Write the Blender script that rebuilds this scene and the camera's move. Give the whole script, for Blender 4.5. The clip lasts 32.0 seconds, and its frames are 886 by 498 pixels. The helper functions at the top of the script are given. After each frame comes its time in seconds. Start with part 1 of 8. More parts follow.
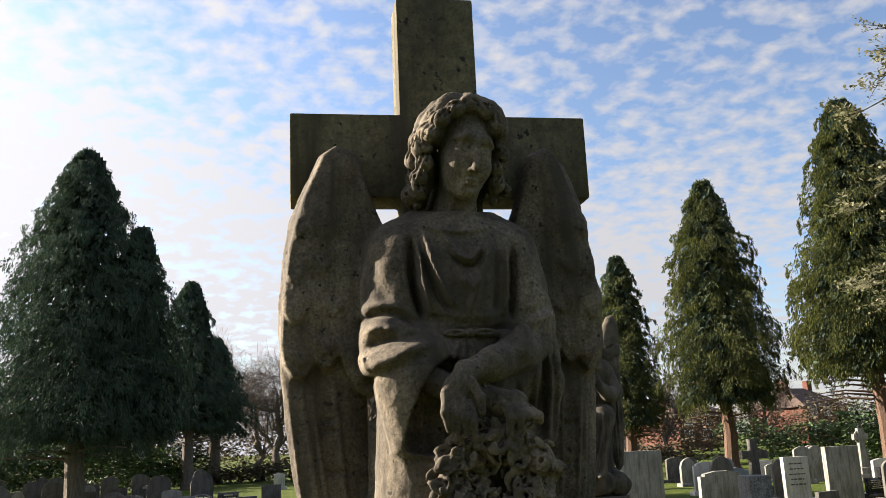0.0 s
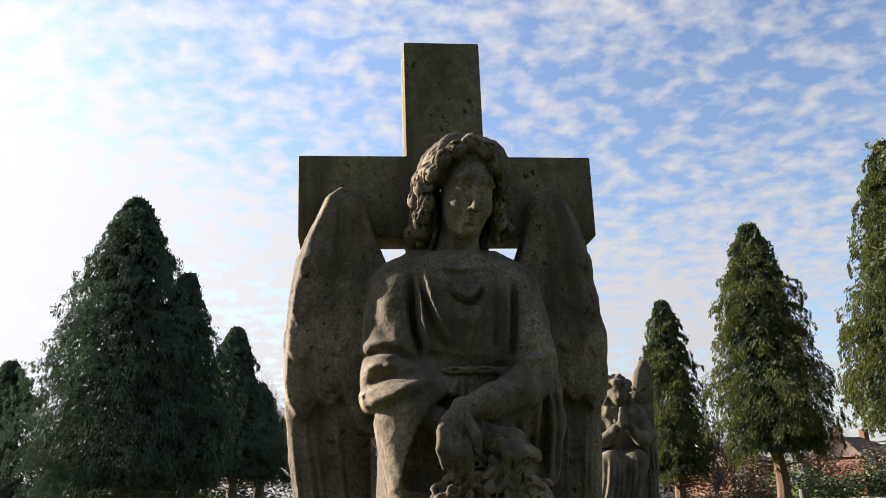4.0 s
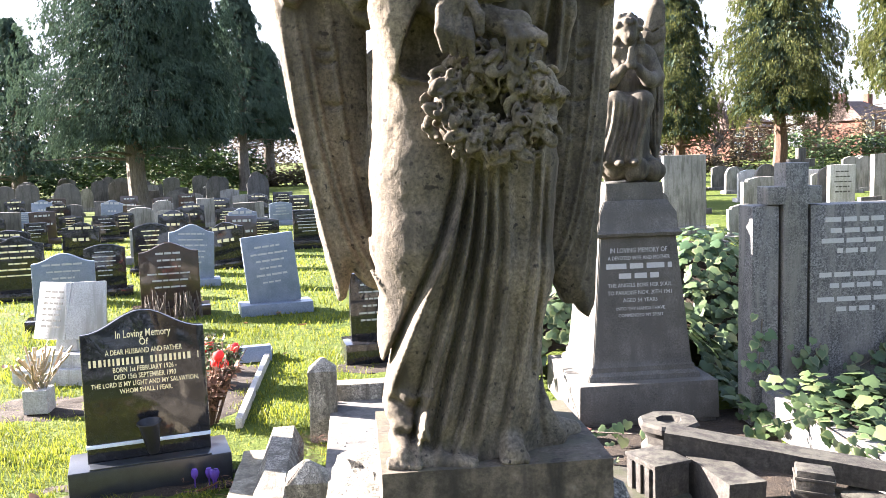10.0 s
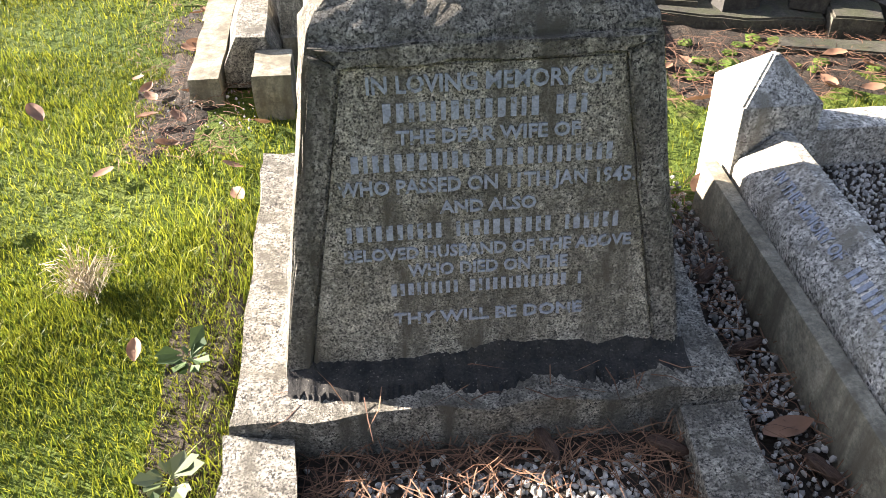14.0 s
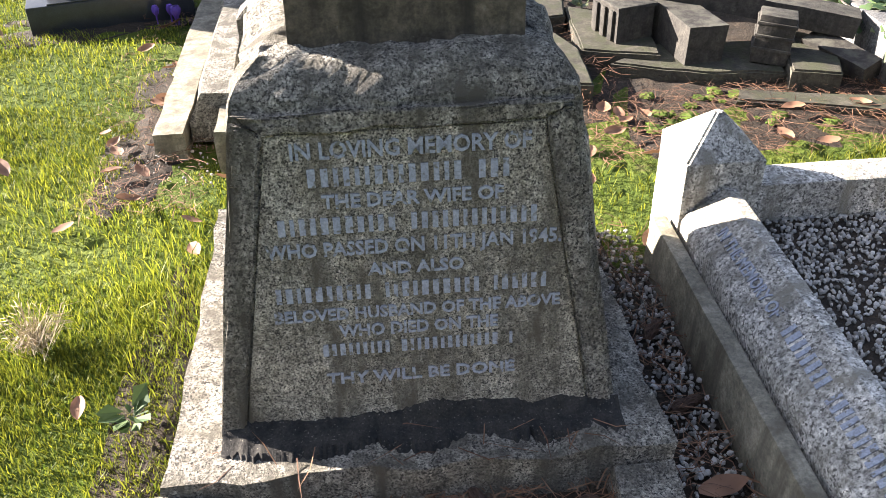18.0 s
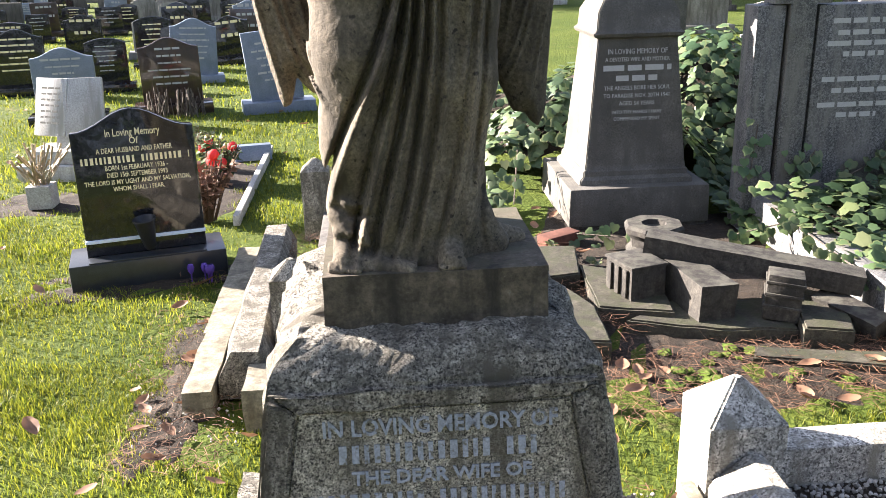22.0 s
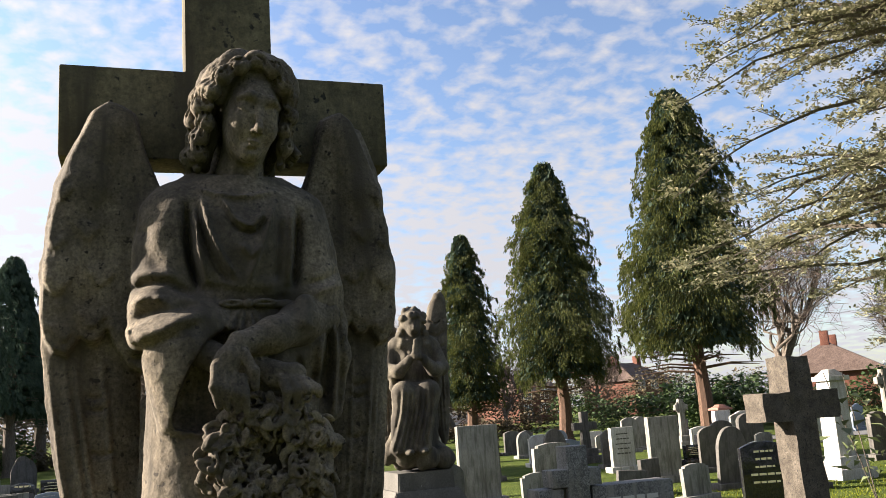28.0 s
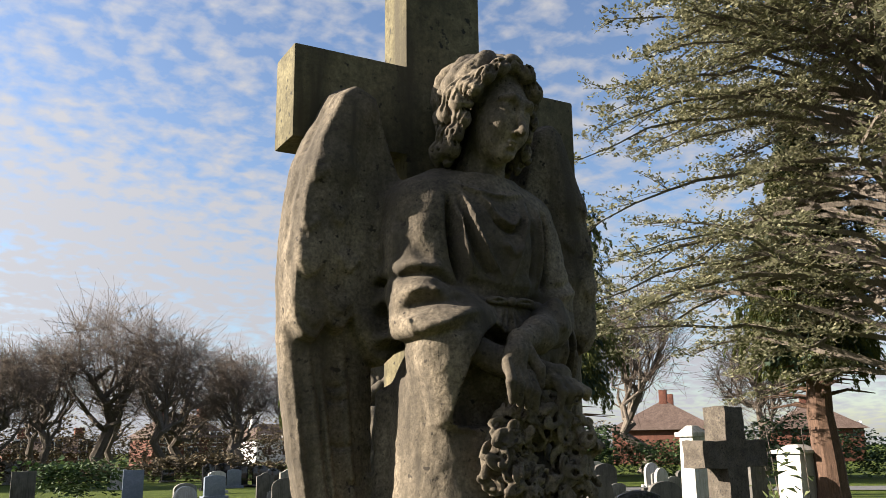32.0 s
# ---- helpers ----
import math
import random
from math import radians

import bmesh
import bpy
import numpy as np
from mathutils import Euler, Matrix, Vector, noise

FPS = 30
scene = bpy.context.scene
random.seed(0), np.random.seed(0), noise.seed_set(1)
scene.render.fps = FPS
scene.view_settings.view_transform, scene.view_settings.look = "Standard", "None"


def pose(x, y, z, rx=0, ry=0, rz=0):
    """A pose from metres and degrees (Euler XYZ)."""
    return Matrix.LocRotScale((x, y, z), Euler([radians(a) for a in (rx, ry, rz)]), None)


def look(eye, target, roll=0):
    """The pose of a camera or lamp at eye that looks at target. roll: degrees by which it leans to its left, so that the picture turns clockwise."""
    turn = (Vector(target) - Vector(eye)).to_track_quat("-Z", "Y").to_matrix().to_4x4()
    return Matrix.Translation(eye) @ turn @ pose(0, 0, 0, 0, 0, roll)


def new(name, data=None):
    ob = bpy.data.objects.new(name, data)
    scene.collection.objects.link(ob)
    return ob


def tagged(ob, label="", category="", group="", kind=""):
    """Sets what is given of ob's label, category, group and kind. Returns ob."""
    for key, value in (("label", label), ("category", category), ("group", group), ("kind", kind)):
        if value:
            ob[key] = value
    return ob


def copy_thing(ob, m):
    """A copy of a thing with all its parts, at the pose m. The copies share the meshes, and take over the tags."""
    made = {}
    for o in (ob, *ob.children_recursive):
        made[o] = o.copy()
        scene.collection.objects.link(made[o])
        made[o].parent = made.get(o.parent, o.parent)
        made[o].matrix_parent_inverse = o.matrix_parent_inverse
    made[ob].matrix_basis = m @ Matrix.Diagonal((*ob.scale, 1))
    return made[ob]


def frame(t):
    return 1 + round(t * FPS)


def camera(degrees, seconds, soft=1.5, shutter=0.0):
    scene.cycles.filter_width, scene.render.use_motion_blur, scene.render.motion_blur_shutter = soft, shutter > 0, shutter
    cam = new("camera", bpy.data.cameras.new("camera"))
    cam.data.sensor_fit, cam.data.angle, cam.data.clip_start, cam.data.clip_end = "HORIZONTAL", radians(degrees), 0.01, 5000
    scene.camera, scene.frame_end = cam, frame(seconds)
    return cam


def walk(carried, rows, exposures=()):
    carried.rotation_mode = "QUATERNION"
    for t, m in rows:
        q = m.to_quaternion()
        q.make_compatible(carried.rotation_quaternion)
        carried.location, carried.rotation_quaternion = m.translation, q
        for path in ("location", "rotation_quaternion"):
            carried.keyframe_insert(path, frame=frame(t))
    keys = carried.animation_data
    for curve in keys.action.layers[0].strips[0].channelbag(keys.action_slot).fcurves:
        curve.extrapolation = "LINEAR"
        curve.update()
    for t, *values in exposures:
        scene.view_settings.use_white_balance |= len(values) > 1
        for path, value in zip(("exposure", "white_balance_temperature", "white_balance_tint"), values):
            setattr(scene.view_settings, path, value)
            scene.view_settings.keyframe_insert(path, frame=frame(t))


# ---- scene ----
cam = camera(53.69, 32.0, 0.8)
PATH = [
    (0.0, (-0.322, -1.849, 1.660), (0.005, 0.075, 2.097), -2.56),
    (0.5, (-0.276, -1.865, 1.647), (0.054, 0.051, 2.119), -2.38),
    (1.0, (-0.242, -1.871, 1.661), (0.072, 0.049, 2.128), -2.69),
    (1.5, (-0.225, -1.871, 1.625), (0.056, 0.040, 2.143), -1.72),
    (2.0, (-0.218, -1.874, 1.611), (0.037, 0.032, 2.160), -1.41),
    (2.5, (-0.219, -1.867, 1.609), (0.010, 0.032, 2.192), -1.13),
    (4.5, (-0.244, -1.874, 1.645), (-0.017, 0.048, 2.149), -2.24),
    (5.0, (-0.230, -1.856, 1.637), (-0.009, 0.078, 2.096), -2.14),
    (5.5, (-0.230, -1.846, 1.631), (-0.019, 0.098, 2.052), -2.14),
    (6.0, (-0.230, -1.839, 1.623), (-0.023, 0.116, 1.992), -2.07),
    (6.5, (-0.235, -1.834, 1.616), (-0.029, 0.129, 1.940), -1.97),
    (7.0, (-0.235, -1.823, 1.607), (-0.030, 0.148, 1.877), -1.83),
    (7.5, (-0.224, -1.816, 1.597), (-0.019, 0.160, 1.829), -1.48),
    (8.0, (-0.215, -1.806, 1.586), (-0.010, 0.174, 1.776), -1.17),
    (8.5, (-0.216, -1.779, 1.568), (-0.015, 0.209, 1.652), -1.36),
    (9.0, (-0.219, -1.758, 1.543), (-0.020, 0.231, 1.470), -1.63),
    (9.5, (-0.221, -1.752, 1.527), (-0.025, 0.232, 1.365), -1.69),
    (10.0, (-0.221, -1.755, 1.515), (-0.024, 0.224, 1.305), -1.78),
    (10.5, (-0.222, -1.748, 1.500), (-0.026, 0.222, 1.216), -1.85),
    (11.0, (-0.214, -1.737, 1.492), (-0.022, 0.205, 1.052), -1.79),
    (11.5, (-0.209, -1.730, 1.498), (-0.023, 0.178, 0.927), -1.21),
    (12.0, (-0.212, -1.730, 1.495), (-0.030, 0.138, 0.803), -1.12),
    (12.5, (-0.215, -1.730, 1.479), (-0.041, 0.083, 0.654), -0.88),
    (13.0, (-0.212, -1.729, 1.444), (-0.051, -0.001, 0.451), -0.84),
    (13.5, (-0.203, -1.731, 1.415), (-0.053, -0.076, 0.301), -0.77),
    (14.0, (-0.193, -1.734, 1.397), (-0.055, -0.149, 0.185), -0.90),
    (14.5, (-0.191, -1.738, 1.388), (-0.061, -0.194, 0.124), -1.03),
    (16.5, (-0.211, -1.727, 1.402), (-0.045, -0.203, 0.118), -1.19),
    (17.0, (-0.186, -1.715, 1.410), (-0.011, -0.186, 0.134), -1.36),
    (17.5, (-0.099, -1.716, 1.421), (0.074, -0.144, 0.197), -1.16),
    (18.0, (-0.059, -1.741, 1.436), (0.083, -0.101, 0.301), -1.08),
    (18.5, (-0.057, -1.757, 1.458), (0.070, -0.047, 0.429), -1.01),
    (19.0, (-0.059, -1.762, 1.471), (0.060, -0.019, 0.498), -0.77),
    (19.5, (-0.062, -1.766, 1.482), (0.056, 0.008, 0.565), -0.78),
    (20.0, (-0.063, -1.766, 1.493), (0.056, 0.033, 0.626), -0.89),
    (20.5, (-0.065, -1.766, 1.505), (0.057, 0.058, 0.694), -1.09),
    (21.0, (-0.073, -1.765, 1.514), (0.055, 0.087, 0.770), -1.16),
    (21.5, (-0.080, -1.764, 1.523), (0.053, 0.108, 0.832), -1.25),
    (22.0, (-0.082, -1.763, 1.528), (0.055, 0.122, 0.873), -1.45),
    (22.5, (-0.083, -1.760, 1.530), (0.050, 0.131, 0.891), -1.60),
    (23.0, (-0.091, -1.760, 1.532), (0.040, 0.135, 0.907), -1.63),
    (23.5, (-0.094, -1.763, 1.534), (0.035, 0.139, 0.931), -1.64),
    (24.0, (-0.090, -1.766, 1.539), (0.044, 0.147, 0.970), -1.65),
    (24.5, (-0.060, -1.770, 1.548), (0.190, 0.140, 1.008), -1.07),
    (25.0, (-0.050, -1.784, 1.565), (0.429, 0.093, 1.067), 0.12),
    (25.5, (-0.079, -1.819, 1.605), (0.681, -0.014, 1.202), 0.34),
    (26.0, (-0.116, -1.811, 1.630), (0.707, -0.007, 1.371), -0.68),
    (26.5, (-0.109, -1.797, 1.659), (0.701, 0.031, 1.666), -2.29),
    (28.5, (-0.221, -1.813, 1.645), (0.391, 0.045, 2.059), -3.53),
    (29.0, (-0.239, -1.807, 1.646), (0.333, 0.053, 2.109), -2.85),
    (29.5, (-0.323, -1.769, 1.626), (0.241, 0.089, 2.106), -1.55),
    (30.0, (-0.536, -1.703, 1.612), (0.102, 0.130, 2.093), -1.98),
    (30.5, (-0.653, -1.672, 1.613), (0.062, 0.138, 2.075), -1.25),
    (31.0, (-0.640, -1.625, 1.614), (0.122, 0.170, 2.056), 0.03),
    (31.5, (-0.700, -1.590, 1.620), (0.101, 0.188, 2.062), 0.72),
    (32.0, (-0.856, -1.524, 1.612), (0.099, 0.176, 2.056), -0.71),
]
EXPOSURES = [(0, 2.45, 6950, 14), (2, 2.30, 6950, 14), (4.5, 2.50, 6950, 14), (6, 2.72, 6850, 15), (7, 3.17, 6700, 17), (8, 3.60, 6500, 20), (9, 4.10, 6350, 20), (10, 4.18, 6300, 20), (11, 3.96, 6350, 19), (12, 3.60, 6400, 17), (14, 3.43, 6500, 16), (20, 3.43, 6450, 17), (24, 3.50, 6350, 18), (25.2, 3.60, 6200, 18), (26, 3.38, 6250, 17), (26.5, 3.18, 6400, 17), (28.5, 2.45, 6850, 14), (31, 2.35, 6750, 13), (32, 2.25, 6750, 13)]
walk(cam, [(t, look(eye, target, roll)) for t, eye, target, roll in PATH], EXPOSURES)

# ---- sky and sun ----
TO_SUN = Vector((-0.83, 0.42, 0.36)).normalized()
world = bpy.data.worlds.new("winter_sky")
scene.world = world
world.use_nodes = True
wn, wl = world.node_tree.nodes, world.node_tree.links
wn.clear()


def wnode(kind, **values):
    n = wn.new(kind)
    for k, v in values.items():
        n.inputs[k].default_value = v
    return n


def wmath(op, a, b=0.0, clamp=False):
    n = wn.new("ShaderNodeMath")
    n.operation, n.use_clamp = op, clamp
    for i, v in enumerate((a, b)):
        if isinstance(v, (int, float)):
            n.inputs[i].default_value = v
        else:
            wl.new(v, n.inputs[i])
    return n.outputs[0]


sky = wn.new("ShaderNodeTexSky")
sky.sky_type, sky.sun_disc = "NISHITA", False
sky.sun_elevation = math.asin(TO_SUN.z)
sky.sun_rotation = math.atan2(TO_SUN.x, TO_SUN.y)
sky.air_density, sky.dust_density, sky.ozone_density = 1.0, 1.0, 1.5
geo = wn.new("ShaderNodeTexCoord")
split = wn.new("ShaderNodeSeparateXYZ")
wl.new(geo.outputs["Generated"], split.inputs[0])
dome = wmath("ADD", wmath("MAXIMUM", split.outputs[2], 0.0), 0.22)
flat = wn.new("ShaderNodeCombineXYZ")
wl.new(wmath("DIVIDE", split.outputs[0], dome), flat.inputs[0])
wl.new(wmath("DIVIDE", split.outputs[1], dome), flat.inputs[1])
puffs = wnode("ShaderNodeTexNoise", Scale=19.0, Detail=4.0, Roughness=0.5, Distortion=0.15)
banks = wnode("ShaderNodeTexNoise", Scale=0.85, Detail=4.0, Roughness=0.6, Distortion=0.4)
wl.new(flat.outputs[0], puffs.inputs["Vector"])
shift = wn.new("ShaderNodeVectorMath")
shift.operation = "ADD"
shift.inputs[1].default_value = (3.1, 1.7, 0.4)
wl.new(flat.outputs[0], shift.inputs[0])
wl.new(shift.outputs[0], banks.inputs["Vector"])
# closeness to the sun: the veil is thickest there
veer = wn.new("ShaderNodeVectorMath")
veer.operation = "DOT_PRODUCT"
veer.inputs[1].default_value = TO_SUN
wl.new(geo.outputs["Generated"], veer.inputs[0])
near_sun = wmath("MULTIPLY", wmath("MAXIMUM", veer.outputs["Value"], 0.0), 0.28)
low = wmath("SUBTRACT", 0.27, wmath("MULTIPLY", split.outputs[2], 0.6))
low = wmath("MAXIMUM", low, 0.0)
cover = wmath("ADD", wmath("MULTIPLY", puffs.outputs[0], 1.25), wmath("MULTIPLY", banks.outputs[0], 1.1))
cover = wmath("ADD", cover, near_sun)
cover = wmath("ADD", cover, low)
cover = wmath("MULTIPLY", wmath("SUBTRACT", cover, 1.10), 2.5, True)
cloud = wn.new("ShaderNodeMixRGB")
cloud.inputs[2].default_value = (3.55, 3.75, 4.1, 1)
wl.new(cover, cloud.inputs[0])
deep = wn.new("ShaderNodeMixRGB")
deep.blend_type = "MULTIPLY"
deep.inputs[0].default_value = 1.0
deep.inputs[2].default_value = (1.10, 1.17, 1.30, 1)
wl.new(sky.outputs[0], deep.inputs[1])
wl.new(deep.outputs[0], cloud.inputs[1])
back = wn.new("ShaderNodeBackground")
back.inputs[1].default_value = 0.036
glow = wn.new("ShaderNodeVectorMath")
glow.operation = "SCALE"
wl.new(cloud.outputs[0], glow.inputs[0])
wl.new(wmath("ADD", 0.92, wmath("MULTIPLY", wmath("POWER", wmath("MAXIMUM", veer.outputs["Value"], 0.0), 2.0), 0.75)), glow.inputs["Scale"])
wl.new(glow.outputs[0], back.inputs[0])
out = wn.new("ShaderNodeOutputWorld")
wl.new(back.outputs[0], out.inputs[0])

lamp = bpy.data.lights.new("sun", "SUN")
lamp.energy, lamp.angle, lamp.color = 4.2, radians(0.6), (1.0, 0.92, 0.80)
sun = new("sun", lamp)
sun.matrix_world = look((-30, 18, 16), Vector((-30, 18, 16)) - TO_SUN)

# ---- materials ----
def material(name, low, high, scale=6.0, rough=0.85, bump=0.3, fine=60.0, spots=None, spot_scale=25.0, spot_cut=0.62,
             streak=None, spec=0.3, metal=0.0, top=None, per_object=0.0, bump_dist=0.01, grain=0.35, stretch=None, blotch=0.0):
    """A mottled surface: two colours by a broad noise, a fine grain, spots of a third colour, streaks that run down,
    patches of a further colour (moss on the flagstones) on upward faces.
    """
    m = bpy.data.materials.new(name)
    m.use_nodes = True
    n, l = m.node_tree.nodes, m.node_tree.links
    bsdf = n["Principled BSDF"]
    co = n.new("ShaderNodeTexCoord").outputs["Object"]
    if stretch:
        mp = n.new("ShaderNodeMapping")
        mp.inputs["Scale"].default_value = stretch
        l.new(co, mp.inputs[0])
        co = mp.outputs[0]

    def noise_at(s, detail=6.0, rough_=0.6, vec=None):
        t = n.new("ShaderNodeTexNoise")
        t.inputs["Scale"].default_value, t.inputs["Detail"].default_value, t.inputs["Roughness"].default_value = s, detail, rough_
        l.new(vec or co, t.inputs["Vector"])
        return t.outputs[0]

    def ramp(f, a, b):
        r = n.new("ShaderNodeMapRange")
        r.inputs[1].default_value, r.inputs[2].default_value = a, b
        l.new(f, r.inputs[0])
        return r.outputs[0]

    def mix(f, a, b, kind="MIX"):
        x = n.new("ShaderNodeMixRGB")
        x.blend_type = kind
        for i, v in enumerate((f, a, b)):
            if isinstance(v, (int, float)):
                x.inputs[i].default_value = v
            elif isinstance(v, tuple):
                x.inputs[i].default_value = (*v, 1)
            else:
                l.new(v, x.inputs[i])
        return x.outputs[0]

    broad = noise_at(scale)
    tiny = noise_at(fine, 4.0, 0.7)
    col = mix(ramp(broad, 0.32, 0.68), low, high)
    mul = n.new("ShaderNodeMapRange")
    mul.inputs[1].default_value, mul.inputs[2].default_value = 0.3, 0.7
    mul.inputs[3].default_value, mul.inputs[4].default_value = 1 - grain, 1 + grain
    l.new(tiny, mul.inputs[0])
    col = mix(1.0, col, mul.outputs[0], "MULTIPLY")
    middle = noise_at(fine * 0.28, 5.0, 0.65)
    if blotch:
        q = n.new("ShaderNodeMapRange")
        q.inputs[1].default_value, q.inputs[2].default_value = 0.35, 0.65
        q.inputs[3].default_value, q.inputs[4].default_value = 1 - blotch, 1 + blotch
        l.new(middle, q.inputs[0])
        col = mix(1.0, col, q.outputs[0], "MULTIPLY")
    if spots:
        col = mix(ramp(noise_at(spot_scale, 3.0, 0.55), spot_cut, spot_cut + 0.06), col, spots)
    if streak:
        mp2 = n.new("ShaderNodeMapping")
        mp2.inputs["Scale"].default_value = (9, 9, 1.1)
        l.new(co, mp2.inputs[0])
        col = mix(ramp(noise_at(1.6, 4.0, 0.6, mp2.outputs[0]), 0.46, 0.66), col, streak)
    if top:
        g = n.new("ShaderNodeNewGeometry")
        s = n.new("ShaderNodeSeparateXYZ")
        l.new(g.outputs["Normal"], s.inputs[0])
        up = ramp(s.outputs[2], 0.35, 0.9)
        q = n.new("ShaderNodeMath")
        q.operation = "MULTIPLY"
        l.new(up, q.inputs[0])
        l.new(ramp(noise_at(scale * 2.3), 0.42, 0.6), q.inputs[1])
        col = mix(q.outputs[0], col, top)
    if per_object:
        info = n.new("ShaderNodeObjectInfo")
        v = n.new("ShaderNodeMapRange")
        v.inputs[3].default_value, v.inputs[4].default_value = 1 - per_object, 1 + per_object
        l.new(info.outputs["Random"], v.inputs[0])
        col = mix(1.0, col, v.outputs[0], "MULTIPLY")
    l.new(col, bsdf.inputs["Base Color"])
    bsdf.inputs["Roughness"].default_value = rough
    bsdf.inputs["Metallic"].default_value = metal
    bsdf.inputs["Specular IOR Level"].default_value = spec
    if bump:
        b = n.new("ShaderNodeBump")
        b.inputs["Strength"].default_value, b.inputs["Distance"].default_value = bump, bump_dist
        h = mix(0.4, mix(0.6, broad, middle), tiny)
        l.new(h, b.inputs["Height"])
        l.new(b.outputs[0], bsdf.inputs["Normal"])
    return m


def leaf_material(name, low, high, edge=None, rough=0.55, trans=0.35, island=0.35):
    """Leaves: a colour that varies from leaf to leaf, and light that passes through them."""
    m = bpy.data.materials.new(name)
    m.use_nodes = True
    n, l = m.node_tree.nodes, m.node_tree.links
    bsdf, out_ = n["Principled BSDF"], n["Material Output"]
    g = n.new("ShaderNodeNewGeometry")
    x = n.new("ShaderNodeMixRGB")
    x.inputs[1].default_value, x.inputs[2].default_value = (*low, 1), (*high, 1)
    l.new(g.outputs["Random Per Island"], x.inputs[0])
    t = n.new("ShaderNodeTexNoise")
    t.inputs["Scale"].default_value = 1.1
    co = n.new("ShaderNodeTexCoord")
    l.new(co.outputs["Object"], t.inputs["Vector"])
    r = n.new("ShaderNodeMapRange")
    r.inputs[1].default_value, r.inputs[2].default_value = 0.3, 0.7
    r.inputs[3].default_value, r.inputs[4].default_value = 1 - island, 1 + island
    l.new(t.outputs[0], r.inputs[0])
    y = n.new("ShaderNodeMixRGB")
    y.blend_type = "MULTIPLY"
    y.inputs[0].default_value = 1
    l.new(x.outputs[0], y.inputs[1])
    l.new(r.outputs[0], y.inputs[2])
    l.new(y.outputs[0], bsdf.inputs["Base Color"])
    bsdf.inputs["Roughness"].default_value = rough
    bsdf.inputs["Specular IOR Level"].default_value = 0.3
    if trans:
        tr = n.new("ShaderNodeBsdfTranslucent")
        l.new(y.outputs[0], tr.inputs[0])
        ms = n.new("ShaderNodeMixShader")
        ms.inputs[0].default_value = trans
        l.new(bsdf.outputs[0], ms.inputs[1])
        l.new(tr.outputs[0], ms.inputs[2])
        l.new(ms.outputs[0], out_.inputs["Surface"])
    return m


SANDSTONE = material("weathered_sandstone", (0.048, 0.040, 0.030), (0.170, 0.140, 0.100), 6.0, 0.92, 0.8, 150, spots=(0.024, 0.020, 0.016),
                     spot_scale=70, spot_cut=0.63, streak=(0.050, 0.042, 0.031), bump_dist=0.006, blotch=0.20, grain=0.55)
CROSSSTONE = material("lichened_sandstone", (0.062, 0.0546, 0.0298), (0.124, 0.108, 0.0608), 4.0, 0.92, 0.5, 110, spots=(0.0186, 0.0174, 0.0136),
                      spot_scale=48, spot_cut=0.635, streak=(0.0465, 0.0403, 0.0248), bump_dist=0.008, blotch=0.3)
PLINTHSTONE = material("sooty_plinth_stone", (0.05, 0.0425, 0.0325), (0.11, 0.09, 0.065), 7, 0.9, 0.4, 120, spots=(0.165, 0.155, 0.135),
                       spot_scale=60, spot_cut=0.70, streak=(0.025, 0.022, 0.018), bump_dist=0.008, top=(0.075, 0.07, 0.045), blotch=0.35)
GRANITE = material("grey_granite", (0.165, 0.151, 0.118), (0.390, 0.360, 0.294), 9, 0.85, 1.0, 270, spots=(0.040, 0.036, 0.030), spot_scale=230,
                   spot_cut=0.555, streak=(0.095, 0.084, 0.062), bump_dist=0.012, grain=1.0, blotch=0.5)
PALEGRANITE = material("pale_granite", (0.27, 0.258, 0.225), (0.47, 0.45, 0.405), 9, 0.85, 1.0, 120, spots=(0.085, 0.08, 0.07), spot_scale=130,
                       spot_cut=0.55, streak=(0.20, 0.187, 0.15), bump_dist=0.012, grain=0.8, blotch=0.45)
ROCKFACE = material("rock_faced_granite", (0.160, 0.146, 0.119), (0.365, 0.340, 0.282), 12, 0.88, 1.0, 200, spots=(0.045, 0.041, 0.035), spot_scale=170,
                    spot_cut=0.555, streak=(0.105, 0.095, 0.072), bump_dist=0.035, grain=0.95, blotch=0.5)
FINEGRANITE = material("silver_granite", (0.085, 0.085, 0.082), (0.150, 0.150, 0.145), 11, 0.6, 0.2, 120, spots=(0.063, 0.063, 0.063), spot_scale=75,
                       spot_cut=0.54, bump_dist=0.004, grain=0.9, streak=(0.168, 0.161, 0.147))
BLACKSTONE = material("polished_black_granite", (0.010, 0.010, 0.012), (0.016, 0.016, 0.018), 30, 0.07, 0.0, 300, spec=0.55)
BASEBLUE = material("dark_blue_granite", (0.014, 0.0168, 0.022), (0.024, 0.028, 0.034), 30, 0.3, 0.05, 200, spec=0.5)
BROWNSTONE = material("polished_brown_granite", (0.045, 0.028, 0.022), (0.03, 0.022, 0.02), 30, 0.1, 0.0, 300, spec=0.55)
BLUESTONE = material("honed_blue_slate", (0.10, 0.13, 0.17), (0.16, 0.19, 0.235), 8, 0.35, 0.1, 160, spec=0.5, bump_dist=0.002)
GREYSTONE = material("weathered_grey_headstone", (0.15, 0.146, 0.131), (0.247, 0.24, 0.217), 4, 0.85, 0.35, 90, streak=(0.0975, 0.0938, 0.0788), bump_dist=0.006)
DARKSTONE = material("sooty_headstone", (0.06, 0.0576, 0.0528), (0.12, 0.112, 0.1), 5, 0.85, 0.35, 90, streak=(0.048, 0.0448, 0.04), bump_dist=0.006)
